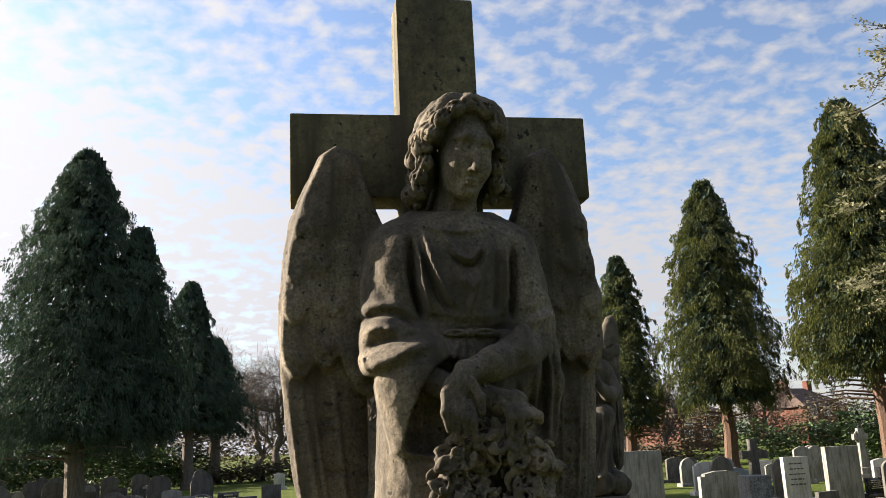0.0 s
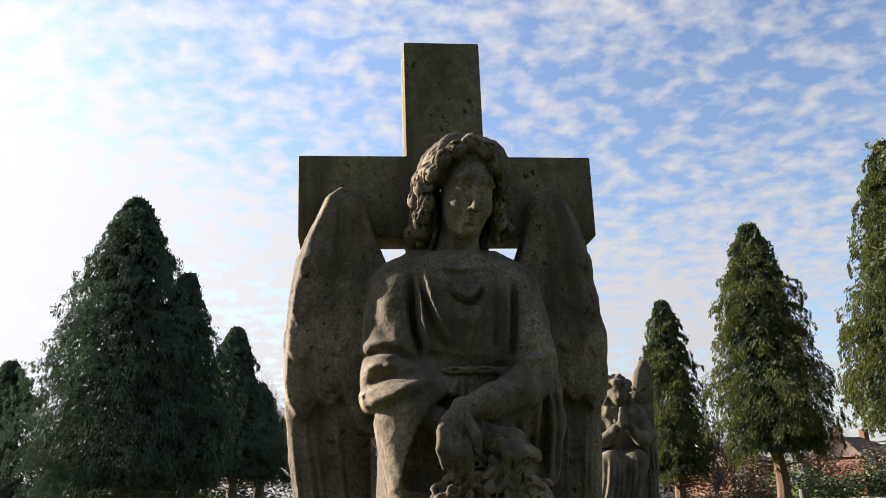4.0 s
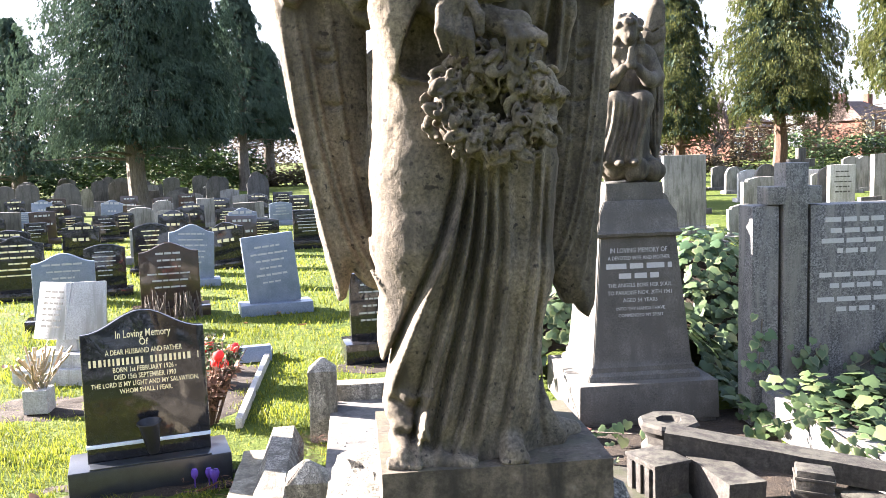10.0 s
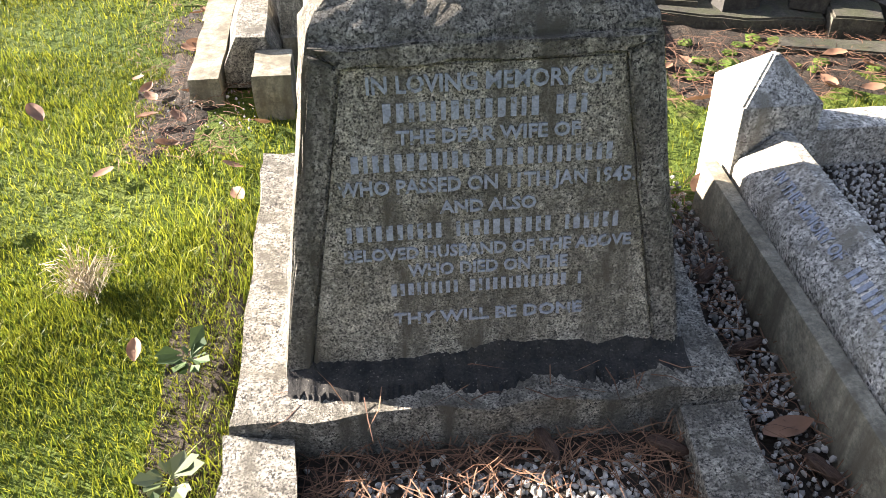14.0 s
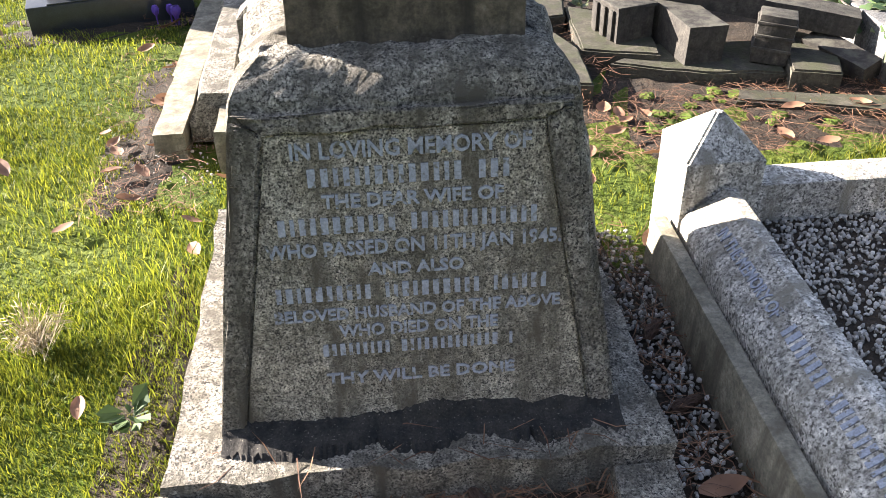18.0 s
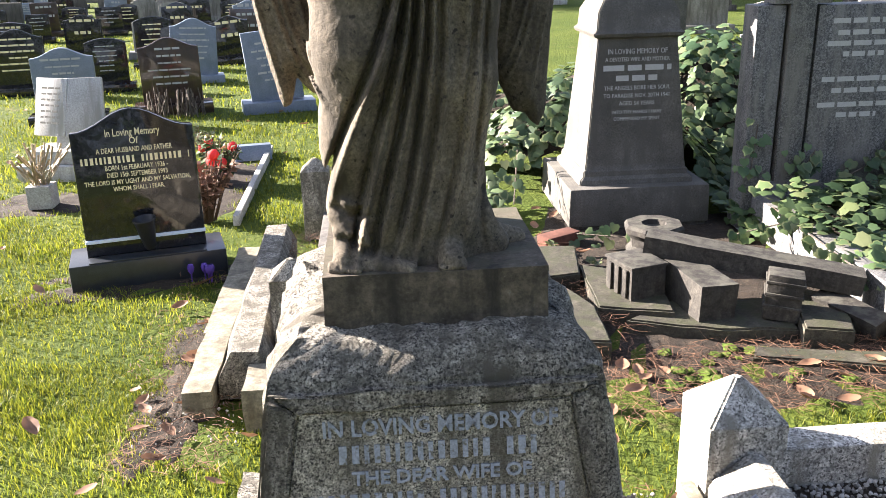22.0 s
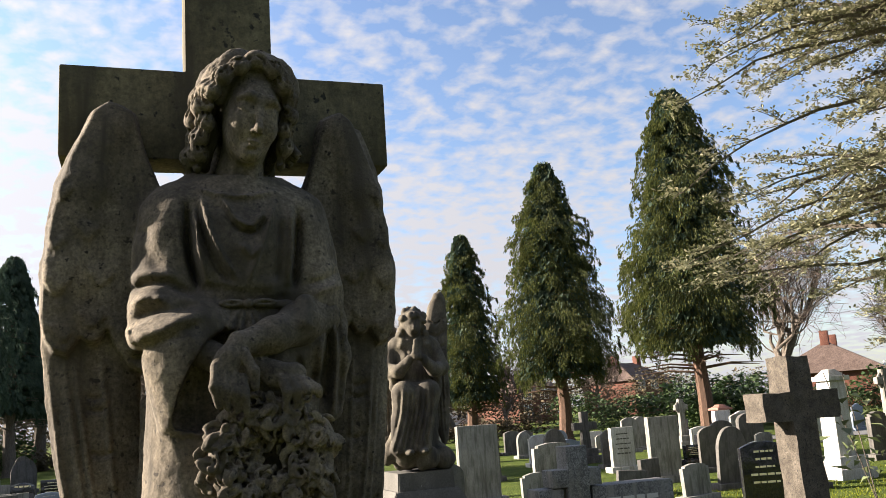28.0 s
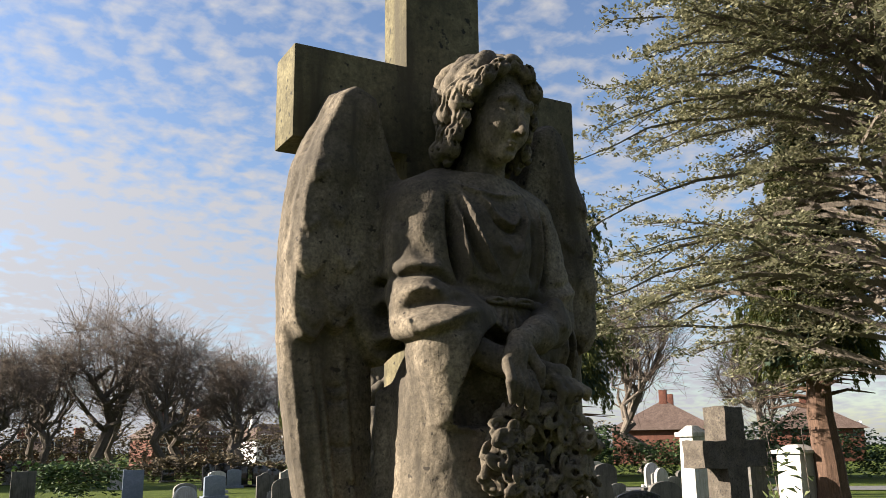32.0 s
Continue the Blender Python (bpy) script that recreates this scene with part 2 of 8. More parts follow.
# upward faces turn paler in patches than the dark sides
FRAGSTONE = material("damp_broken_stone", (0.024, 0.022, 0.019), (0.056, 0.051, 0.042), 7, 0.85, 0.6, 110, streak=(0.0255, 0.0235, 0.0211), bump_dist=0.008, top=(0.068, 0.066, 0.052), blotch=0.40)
MONUSTONE = material("sooty_monument_stone", (0.056, 0.053, 0.046), (0.112, 0.106, 0.092), 5, 0.85, 0.35, 120, streak=(0.0711, 0.0669, 0.0587), bump_dist=0.004,
                     spots=(0.251, 0.243, 0.217), spot_scale=40, spot_cut=0.72)
ANGELSTONE = material("grimy_angel_stone", (0.046, 0.039, 0.029), (0.120, 0.104, 0.076), 12, 0.9, 0.6, 120, streak=(0.032, 0.028, 0.022), bump_dist=0.004)
WHITESTONE = material("white_marble", (0.33, 0.324, 0.3), (0.432, 0.426, 0.408), 5, 0.55, 0.15, 90, streak=(0.252, 0.246, 0.216), bump_dist=0.003)
REDSTONE = material("red_granite", (0.176, 0.08, 0.06), (0.256, 0.128, 0.096), 9, 0.6, 0.2, 120)
CROSSROCK = material("rough_brown_granite", (0.0462, 0.0381, 0.0294), (0.0979, 0.083, 0.0642), 13, 0.9, 0.9, 120, spots=(0.0272, 0.0245, 0.0218), spot_scale=60,
                     spot_cut=0.6, bump_dist=0.014, grain=0.5)
FLAGSTONE = material("mossy_flagstone", (0.026, 0.024, 0.018), (0.066, 0.060, 0.044), 6, 0.9, 0.6, 80, top=(0.036, 0.038, 0.020), bump_dist=0.012, blotch=0.35)
BUFFSTONE = material("buff_footing_stone", (0.132, 0.118, 0.084), (0.240, 0.219, 0.164), 7, 0.9, 0.5, 110, streak=(0.10, 0.088, 0.062), bump_dist=0.008, blotch=0.3)
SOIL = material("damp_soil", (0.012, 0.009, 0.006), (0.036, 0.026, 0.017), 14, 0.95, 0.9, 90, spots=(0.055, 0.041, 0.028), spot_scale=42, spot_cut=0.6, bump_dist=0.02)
CHIPPING = material("grey_chipping", (0.135, 0.124, 0.104), (0.315, 0.295, 0.255), 20, 0.8, 0.2, 160, per_object=0.3)
BARK = material("reddish_bark", (0.06, 0.036, 0.025), (0.14, 0.085, 0.058), 5, 0.95, 0.9, 40, stretch=(6, 6, 0.8), bump_dist=0.05)
GREYBARK = material("grey_bark", (0.075, 0.062, 0.05), (0.16, 0.135, 0.11), 5, 0.95, 0.8, 40, stretch=(6, 6, 0.8), bump_dist=0.04)
TWIGS = material("bare_twigs", (0.068, 0.052, 0.04), (0.12, 0.096, 0.076), 3, 0.95, 0.0, 20)
BRICK = material("red_brick", (0.084, 0.033, 0.0228), (0.132, 0.054, 0.036), 3, 0.9, 0.2, 12)
ROOFTILE = material("brown_roof_tiles", (0.066, 0.045, 0.036), (0.102, 0.072, 0.06), 2, 0.9, 0.3, 8)
WHITEPAINT = material("white_paint", (0.72, 0.72, 0.70), (0.80, 0.80, 0.78), 3, 0.5, 0.0, 30, grain=0.05)
DARKGLASS = material("dark_window_glass", (0.02, 0.025, 0.03), (0.03, 0.035, 0.04), 3, 0.06, 0.0, 30, spec=0.6)
TARMAC = material("grey_tarmac", (0.09, 0.09, 0.09), (0.14, 0.14, 0.135), 2, 0.9, 0.2, 60)
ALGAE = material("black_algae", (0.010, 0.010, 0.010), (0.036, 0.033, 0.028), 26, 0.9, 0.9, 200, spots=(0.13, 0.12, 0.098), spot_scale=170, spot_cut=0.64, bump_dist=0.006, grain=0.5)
LEAD = material("lead_letters", (0.19, 0.212, 0.255), (0.29, 0.316, 0.365), 40, 0.5, 0.0, 200, metal=0.0, spec=0.5, spots=(0.12, 0.114, 0.098), spot_scale=55, spot_cut=0.57)
GOLD = material("gilded_letters", (0.70, 0.58, 0.32), (0.80, 0.70, 0.45), 40, 0.4, 0.0, 200, spec=0.6, grain=0.1)
PALE_LETTER = material("pale_letters", (0.33, 0.33, 0.318), (0.39, 0.39, 0.372), 40, 0.6, 0.0, 200, grain=0.1)
SILVERLINE = material("pale_blue_band", (0.55, 0.62, 0.70), (0.62, 0.68, 0.75), 10, 0.35, 0.0, 100, grain=0.05)
TERRACOTTA = material("terracotta", (0.30, 0.12, 0.07), (0.40, 0.18, 0.11), 10, 0.85, 0.2, 80)
PLASTIC = material("black_plastic", (0.015, 0.015, 0.016), (0.02, 0.02, 0.022), 10, 0.4, 0.0, 80)
CONCRETE = material("pale_concrete", (0.30, 0.29, 0.26), (0.42, 0.41, 0.37), 9, 0.9, 0.4, 90, bump_dist=0.006)
DEADLEAF = leaf_material("dead_leaf", (0.12, 0.055, 0.03), (0.27, 0.155, 0.095), trans=0.15, rough=0.7)
DRYSTALK = leaf_material("dry_stalks", (0.30, 0.24, 0.16), (0.46, 0.39, 0.27), trans=0.2)
REDPETAL = leaf_material("red_petals", (0.55, 0.02, 0.02), (0.75, 0.05, 0.04), trans=0.2)
VIOLET = leaf_material("violet_petals", (0.10, 0.05, 0.32), (0.18, 0.10, 0.45), trans=0.2)
GRASS = leaf_material("grass_blades", (0.046, 0.078, 0.009), (0.232, 0.240, 0.022), trans=0.45, island=0.35)
IVY = leaf_material("ivy_leaves", (0.026, 0.054, 0.022), (0.085, 0.125, 0.050), trans=0.2, rough=0.52)
IVYPALE = leaf_material("pale_ivy_leaves", (0.070, 0.095, 0.036), (0.128, 0.146, 0.070), trans=0.2, rough=0.45)
CYPRESS = leaf_material("cypress_sprays", (0.032, 0.056, 0.038), (0.066, 0.098, 0.062), trans=0.15, rough=0.8)
CYPRESSGOLD = leaf_material("sunlit_cypress_sprays", (0.034, 0.050, 0.014), (0.098, 0.104, 0.028), trans=0.25, rough=0.8)
CEDAR = leaf_material("cedar_needles", (0.112, 0.118, 0.068), (0.255, 0.243, 0.148), trans=0.35, rough=0.8)
HEDGE = leaf_material("hedge_leaves", (0.0225, 0.0495, 0.0162), (0.063, 0.099, 0.0315), trans=0.15, rough=0.7)
MOSS = leaf_material("moss", (0.054, 0.09, 0.009), (0.099, 0.144, 0.018), trans=0.2, rough=0.9)
NEEDLE = leaf_material("pine_needles", (0.075, 0.036, 0.020), (0.18, 0.10, 0.056), trans=0.0, rough=0.8)


# ---- building blocks ----
def smooth(me, angle=35):
    me.polygons.foreach_set("use_smooth", [True] * len(me.polygons))
    me.set_sharp_from_angle(angle=radians(angle))
    return me


def mesh_of(bm, name, mat, smoothed=True):
    me = bpy.data.meshes.new(name)
    bm.normal_update()
    bm.to_mesh(me)
    bm.free()
    me.materials.append(mat)
    return smooth(me) if smoothed else me


def part(name, bm, mat, parent=None, label="", smoothed=True):
    ob = new(name, bm if isinstance(bm, bpy.types.Mesh) else mesh_of(bm, name, mat, smoothed))
    if isinstance(bm, bpy.types.Mesh) and not ob.data.materials:
        ob.data.materials.append(mat)
    ob.parent = parent
    return tagged(ob, label)


def thing(name, at, label, category, group="", kind="", yaw=0.0):
    ob = new(name)
    ob.matrix_world = pose(*at, 0, 0, yaw)
    return tagged(ob, label, category, group, kind)


def raw(name, verts, faces, mat, smoothed=False):
    me = bpy.data.meshes.new(name)
    me.from_pydata(verts.tolist() if hasattr(verts, "tolist") else verts, [], faces.tolist() if hasattr(faces, "tolist") else faces)
    me.materials.append(mat)
    return smooth(me) if smoothed else me


def block(x0, x1, y0, y1, z0, z1, bevel=0.006, seg=2, bm=None, top=None, rough=0.0, cuts=0, seed=0):
    """A block with worn edges; top: the inset of its upper face at each side; rough: how uneven its faces are."""
    own = bm is None
    work = bmesh.new()
    bmesh.ops.create_cube(work, size=1)
    for v in work.verts:
        t = v.co.z > 0
        ix, iy = (top or (0, 0)) if t else (0, 0)
        v.co = Vector((x0 + ix if v.co.x < 0 else x1 - ix, y0 + iy if v.co.y < 0 else y1 - iy, z1 if t else z0))
    if cuts:
        bmesh.ops.subdivide_edges(work, edges=work.edges[:], cuts=cuts, use_grid_fill=True)
        for v in work.verts:
            p = v.co * 9 + Vector((seed * 3.7, 0, 0))
            v.co += rough * Vector((noise.noise(p), noise.noise(p + Vector((9, 0, 0))), noise.noise(p + Vector((0, 9, 0)))))
    elif bevel:
        bmesh.ops.bevel(work, geom=work.edges[:], offset=bevel, segments=seg, affect="EDGES", profile=0.6)
    if own:
        return work
    me = bpy.data.meshes.new("tmp")
    work.to_mesh(me)
    work.free()
    bm.from_mesh(me)
    bpy.data.meshes.remove(me)
    return bm


def prism(outline, y0, y1, bevel=0.006):
    """An outline in x and z, drawn out from y0 to y1, with worn edges."""
    bm = bmesh.new()
    f = bm.faces.new([bm.verts.new((x, y0, z)) for x, z in outline])
    r = bmesh.ops.extrude_face_region(bm, geom=[f])
    for v in r["geom"]:
        if isinstance(v, bmesh.types.BMVert):
            v.co.y = y1
    bmesh.ops.recalc_face_normals(bm, faces=bm.faces[:])
    if bevel:
        rim = [e for e in bm.edges if len(e.link_faces) == 2 and e.calc_face_angle(0) > 1.2]
        bmesh.ops.bevel(bm, geom=rim, offset=bevel, segments=2, affect="EDGES", profile=0.6)
    return bm


def lathe(rings, seg=20, bm=None):
    """Rings of radius and height, turned round the z axis."""
    bm = bm or bmesh.new()
    rows = [[bm.verts.new((r * math.cos(2 * math.pi * i / seg), r * math.sin(2 * math.pi * i / seg), z)) for i in range(seg)] for r, z in rings]
    for a, b in zip(rows, rows[1:]):
        for i in range(seg):
            bm.faces.new((a[i], a[(i + 1) % seg], b[(i + 1) % seg], b[i]))
    bm.faces.new(rows[0][::-1])
    bm.faces.new(rows[-1])
    return bm


def tubes(paths, seg=6):
    """Vertices and faces of tapered tubes; each path is a list of (point, radius)."""
    verts, faces = [], []
    ring = [(math.cos(2 * math.pi * i / seg), math.sin(2 * math.pi * i / seg)) for i in range(seg)]
    for path in paths:
        start = len(verts)
        for k, (p, r) in enumerate(path):
            p = Vector(p)
            ahead = Vector(path[min(k + 1, len(path) - 1)][0]) - Vector(path[max(k - 1, 0)][0])
            ahead = ahead.normalized() if ahead.length else Vector((0, 0, 1))
            side = ahead.cross(Vector((0.31, 0.95, 0.05))).normalized()
            up = side.cross(ahead)
            verts += [tuple(p + r * (c * side + s * up)) for c, s in ring]
        for k in range(len(path) - 1):
            a = start + k * seg
            faces += [(a + i, a + (i + 1) % seg, a + seg + (i + 1) % seg, a + seg + i) for i in range(seg)]
        faces.append(tuple(start + (len(path) - 1) * seg + i for i in range(seg)))
    return verts, faces


def words(text, size, mat, parent, at, tilt=90.0, depth=0.0015, yaw=0.0, align="CENTER", bold=0.0, name="lettering", label=""):
    """Raised letters; at is the middle of the line's foot, tilt the lean of the face that carries them."""
    c = bpy.data.curves.new("lettering", "FONT")
    c.body, c.size, c.extrude, c.align_x, c.offset, c.resolution_u = text, size, depth, align, bold, 2
    ob = bpy.data.objects.new("tmp_text", c)
    scene.collection.objects.link(ob)
    me = bpy.data.meshes.new_from_object(ob.evaluated_get(bpy.context.evaluated_depsgraph_get()))
    bpy.data.objects.remove(ob)
    me.materials.clear()
    me.materials.append(mat)
    o = new(name, me)
    o.parent = parent
    o.matrix_local = pose(*at, tilt, 0, yaw)
    return tagged(o, label)


def bars(spans, height, mat, parent, at, tilt=90.0, depth=0.002, name="lettering"):
    """A line of writing that is not spelt out: bars, as pairs of start and end along the line."""
    for a, b in spans:
        o = part(name, block(a, b, 0, height, -depth, depth, 0.0), mat, parent, smoothed=False)
        o.matrix_local = pose(*at, tilt, 0, 0)


def split_bars(width, seed, gap=0.012):
    """A line of that width broken into words of uneven length."""
    rnd, x, res = random.Random(seed), -width / 2, []
    while x < width / 2 - 0.012:
        w = min(rnd.uniform(0.14, 0.32) * width, width / 2 - x)
        res.append((x, x + w))
        x += w + gap
    return res


def letter_bars(width, seed, letter):
    """A line of writing as letter-wide bars, with gaps between words."""
    rnd, x, res, left = random.Random(seed), -width / 2, [], 0
    while x < width / 2 - letter * 0.5:
        if left <= 0:
            x += letter * 0.7 if res else 0
            left = rnd.randint(7, 14)
        w = letter * rnd.uniform(0.24, 0.46)
        res.append((x, min(x + w, width / 2)))
        x += w + letter * 0.30
        left -= 1
    return res

# ---- ground ----
def ground_height(x, y):
    return 0.02 * noise.noise(Vector((x * 0.35, y * 0.35, 0))) + 0.008 * noise.noise(Vector((x * 1.7, y * 1.7, 3)))


def build_ground():
    marks = sorted(set([-900, -400, -200, -100, -60, -40, -30, -22, -16, -12] + [-9 + 0.6 * i for i in range(41)] + [18, 22, 28, 36, 50, 70, 110, 220, 400, 900]))
    fine = sorted(set([round(-3 + 0.2 * i, 2) for i in range(31)] + [m for m in marks if m < -3 or m > 3]))
    ys = sorted(set([-900, -300, -100, -40, -20, -12, -8, -6, -5, -4] + [round(-3.4 + 0.2 * i, 2) for i in range(41)] + [5.2 + 0.7 * i for i in range(20)] + [20, 24, 30, 38, 50, 70, 110, 220, 400, 900]))
    bm = bmesh.new()
    rows = [[bm.verts.new((x, y, ground_height(x, y) - 0.012)) for x in fine] for y in ys]
    for a, b in zip(rows, rows[1:]):
        for i in range(len(fine) - 1):
            bm.faces.new((a[i], a[i + 1], b[i + 1], b[i]))
    m = bpy.data.materials.new("lawn")
    m.use_nodes = True
    n, l = m.node_tree.nodes, m.node_tree.links
    bsdf = n["Principled BSDF"]
    co = n.new("ShaderNodeTexCoord").outputs["Object"]

    def tex(s, d=6.0):
        t = n.new("ShaderNodeTexNoise")
        t.inputs["Scale"].default_value, t.inputs["Detail"].default_value, t.inputs["Roughness"].default_value = s, d, 0.65
        l.new(co, t.inputs["Vector"])
        return t.outputs[0]

    def mixed(f, a, b):
        x = n.new("ShaderNodeMixRGB")
        l.new(f, x.inputs[0])
        for i, v in ((1, a), (2, b)):
            if isinstance(v, tuple):
                x.inputs[i].default_value = (*v, 1)
            else:
                l.new(v, x.inputs[i])
        return x.outputs[0]

    def span(f, a, b):
        r = n.new("ShaderNodeMapRange")
        r.inputs[1].default_value, r.inputs[2].default_value = a, b
        l.new(f, r.inputs[0])
        return r.outputs[0]

    col = mixed(span(tex(0.9), 0.35, 0.65), (0.055, 0.080, 0.013), (0.10, 0.122, 0.020))
    col = mixed(span(tex(42, 4), 0.35, 0.7), col, (0.030, 0.050, 0.008))
    col = mixed(span(tex(2.2), 0.62, 0.72), col, (0.15, 0.12, 0.06))
    l.new(col, bsdf.inputs["Base Color"])
    bsdf.inputs["Roughness"].default_value = 0.95
    bsdf.inputs["Specular IOR Level"].default_value = 0.1
    b = n.new("ShaderNodeBump")
    b.inputs["Strength"].default_value, b.inputs["Distance"].default_value = 0.9, 0.04
    l.new(tex(28, 5), b.inputs["Height"])
    l.new(b.outputs[0], bsdf.inputs["Normal"])
    ob = new("ground", mesh_of(bm, "ground", m))
    return tagged(ob, "mown winter lawn of a cemetery, patchy and strewn with leaves", "ground", kind="structure")


ground = build_ground()


def patch(name, cx, cy, rx, ry, mat, label, turn=0.0, lift=0.004, seed=1, n=40, category="soil"):
    """A low bed of bare earth with an uneven rim."""
    bm = bmesh.new()
    c, s = math.cos(radians(turn)), math.sin(radians(turn))
    rings = []
    for k, f in enumerate((0.15, 0.4, 0.65, 0.85, 1.0)):
        ring = []
        for i in range(n):
            a = 2 * math.pi * i / n
            w = f * (1 + 0.42 * noise.noise(Vector((math.cos(a) * 2.2, math.sin(a) * 2.2, seed * 5.3))) + 0.14 * noise.noise(Vector((math.cos(a) * 9, math.sin(a) * 9, seed))))
            sq = max(abs(math.cos(a)), abs(math.sin(a))) ** 0.35
            x, y = rx * w * math.cos(a) / sq, ry * w * math.sin(a) / sq
            px, py = cx + c * x - s * y, cy + s * x + c * y
            ring.append(bm.verts.new((px, py, ground_height(px, py) + lift - 0.016 + 0.014 * (1 - f) + 0.016 * noise.noise(Vector((px * 9, py * 9, 1))) - (0.03 if k == 4 else 0))))
        rings.append(ring)
    for a, b in zip(rings, rings[1:]):
        for i in range(n):
            bm.faces.new((a[i], a[(i + 1) % n], b[(i + 1) % n], b[i]))
    bm.faces.new(rings[0])
    return tagged(new(name, mesh_of(bm, name, mat)), label, category, kind="structure")

# ---- the monument: granite pedestal, plinth, cross ----
def pedestal():
    """A battered granite pedestal with rough rock faces and a smooth inscribed front in a sunk frame."""
    top = thing("pedestal", (0, 0, 0), "battered grey granite pedestal with inscribed front and rock-faced sides", "pedestal")
    z0, z1, z2 = 0.135, 0.80, 0.872
    rnd = random.Random(4)
    bm = bmesh.new()
    # half widths and front/back faces at each height; the front is dressed smooth, the rest is rock-faced
    levels = [(z0, 0.405, -0.468, 0.28), (0.30, 0.378, -0.449, 0.262), (0.47, 0.351, -0.429, 0.245), (0.64, 0.324, -0.409, 0.23), (0.76, 0.306, -0.395, 0.215),
              (0.815, 0.296, -0.388, 0.21), (0.848, 0.276, -0.362, 0.195), (0.868, 0.244, -0.322, 0.18), (z2 + 0.004, 0.20, -0.25, 0.15)]
    n = 15
    rows = []
    for k, (z, hw, yf, yb) in enumerate(levels):
        ring = []
        for side in range(4):
            for i in range(n):
                f = i / n
                x, y = ((-hw + 2 * hw * f, yf), (hw, yf + (yb - yf) * f), (hw - 2 * hw * f, yb), (-hw, yb + (yf - yb) * f))[side]
                p = Vector((x, y, z))
                rough = 0.0 if side == 0 and 1 < i and k < 5 else 0.024
                if side == 0 and k >= 5:
                    rough = 0.013
                q = p * 13
                d = Vector((noise.noise(q), noise.noise(q + Vector((7, 0, 0))), noise.noise(q + Vector((0, 7, 0))))) * rough
                d += Vector((noise.noise(p * 31), noise.noise(p * 31 + Vector((3, 0, 0))), 0)) * rough * 0.5
                if side == 0:
                    d.y = -abs(d.y) * 0.4 if k < 5 else d.y
                if i == 0:
                    d *= 0.6
                ring.append(bm.verts.new(p + d))
        rows.append(ring)
    m = 4 * n
    for a, b in zip(rows, rows[1:]):
        for i in range(m):
            bm.faces.new((a[i], a[(i + 1) % m], b[(i + 1) % m], b[i]))
    bm.faces.new(rows[-1])
    bm.faces.new(rows[0][::-1])
    bmesh.ops.subdivide_edges(bm, edges=[e for e in bm.edges], cuts=1, use_grid_fill=True)
    for v in bm.verts:
        if not (v.co.y < -0.38 and v.co.z < 0.78):
            q = v.co * 42
            v.co += 0.009 * Vector((noise.noise(q), noise.noise(q + Vector((5, 0, 0))), noise.noise(q + Vector((0, 5, 0)))))
    body = part("body", bm, ROCKFACE, top, "rock-faced grey granite")
    # the dressed border round the sunk panel: stands proud of the panel by a few millimetres
    slope = 0.0735 / 0.663 * 1.06

    def on_front(x, z, out=0.0):
        return Vector((x, -0.4705 + slope * (z - z0) - out, z + out * slope))

    def board(name, quad, depth, mat, label=""):
        b = bmesh.new()
        fr = [b.verts.new(on_front(x, z, depth)) for x, z in quad]
        bk = [b.verts.new(on_front(x, z, -0.02)) for x, z in quad]
        b.faces.new(fr)
        for i in range(4):
            b.faces.new((fr[i], bk[i], bk[(i + 1) % 4], fr[(i + 1) % 4]))
        b.faces.new(bk[::-1])
        bmesh.ops.recalc_face_normals(b, faces=b.faces[:])
        bmesh.ops.bevel(b, geom=[e for e in b.edges if all(v in fr for v in e.verts)], offset=0.004, segments=2, affect="EDGES")
        if name == "border":
            bmesh.ops.subdivide_edges(b, edges=[e for e in b.edges if e.calc_length() > 0.03], cuts=9, use_grid_fill=True)
            for v in b.verts:
                v.co += 0.006 * noise.noise_vector(v.co * 30) + 0.004 * noise.noise_vector(v.co * 75)
        return part(name, b, mat, top, label)

    board("border", [(-0.398, 0.15), (-0.352, 0.15), (-0.245, 0.765), (-0.292, 0.785)], 0.012, ROCKFACE)
    board("border", [(0.345, 0.15), (0.390, 0.15), (0.287, 0.785), (0.240, 0.765)], 0.012, ROCKFACE)
    board("border", [(-0.245, 0.766), (0.240, 0.766), (0.287, 0.80), (-0.292, 0.80)], 0.014, ROCKFACE)
    board("border", [(-0.398, 0.138), (0.390, 0.138), (0.389, 0.149), (-0.397, 0.149)], 0.012, ROCKFACE)
    board("panel", [(-0.351, 0.1505), (0.344, 0.1505), (0.2395, 0.765), (-0.2445, 0.765)], 0.0035, GRANITE, "smooth granite panel with worn lead lettering")
    tilt = 90 - math.degrees(math.atan(slope))

    def line(text, z, size, width=None, x=0.005):
        p = on_front(x, z, 0.0045)
        if text:
            o = words(text, size, LEAD, top, p, tilt, 0.002, bold=0.0009, name="lettering", label="worn lead lettering")
            w = o.dimensions.x or 0.3
            if width:
                xs = [v.co.x for v in o.data.vertices]
                have = max(xs) - min(xs)
                for v in o.data.vertices:
                    v.co.x *= width / have
        else:
            bars(letter_bars(width, int(z * 1000), size * 0.62), size * 0.68, LEAD, top, p, tilt, 0.0015)

    line("IN LOVING MEMORY OF", 0.716, 0.043, 0.417)
    line("", 0.664, 0.050, 0.364)
    line("THE DEAR WIFE OF", 0.623, 0.036, 0.323)
    line("", 0.573, 0.047, 0.486)
    line("WHO PASSED ON 11TH JAN 1945.", 0.529, 0.039, 0.539)
    line("AND ALSO", 0.485, 0.034, 0.177)
    line("", 0.435, 0.045, 0.523)
    line("BELOVED HUSBAND OF THE ABOVE", 0.394, 0.034, 0.540)
    line("WHO DIED ON THE", 0.355, 0.036, 0.304)
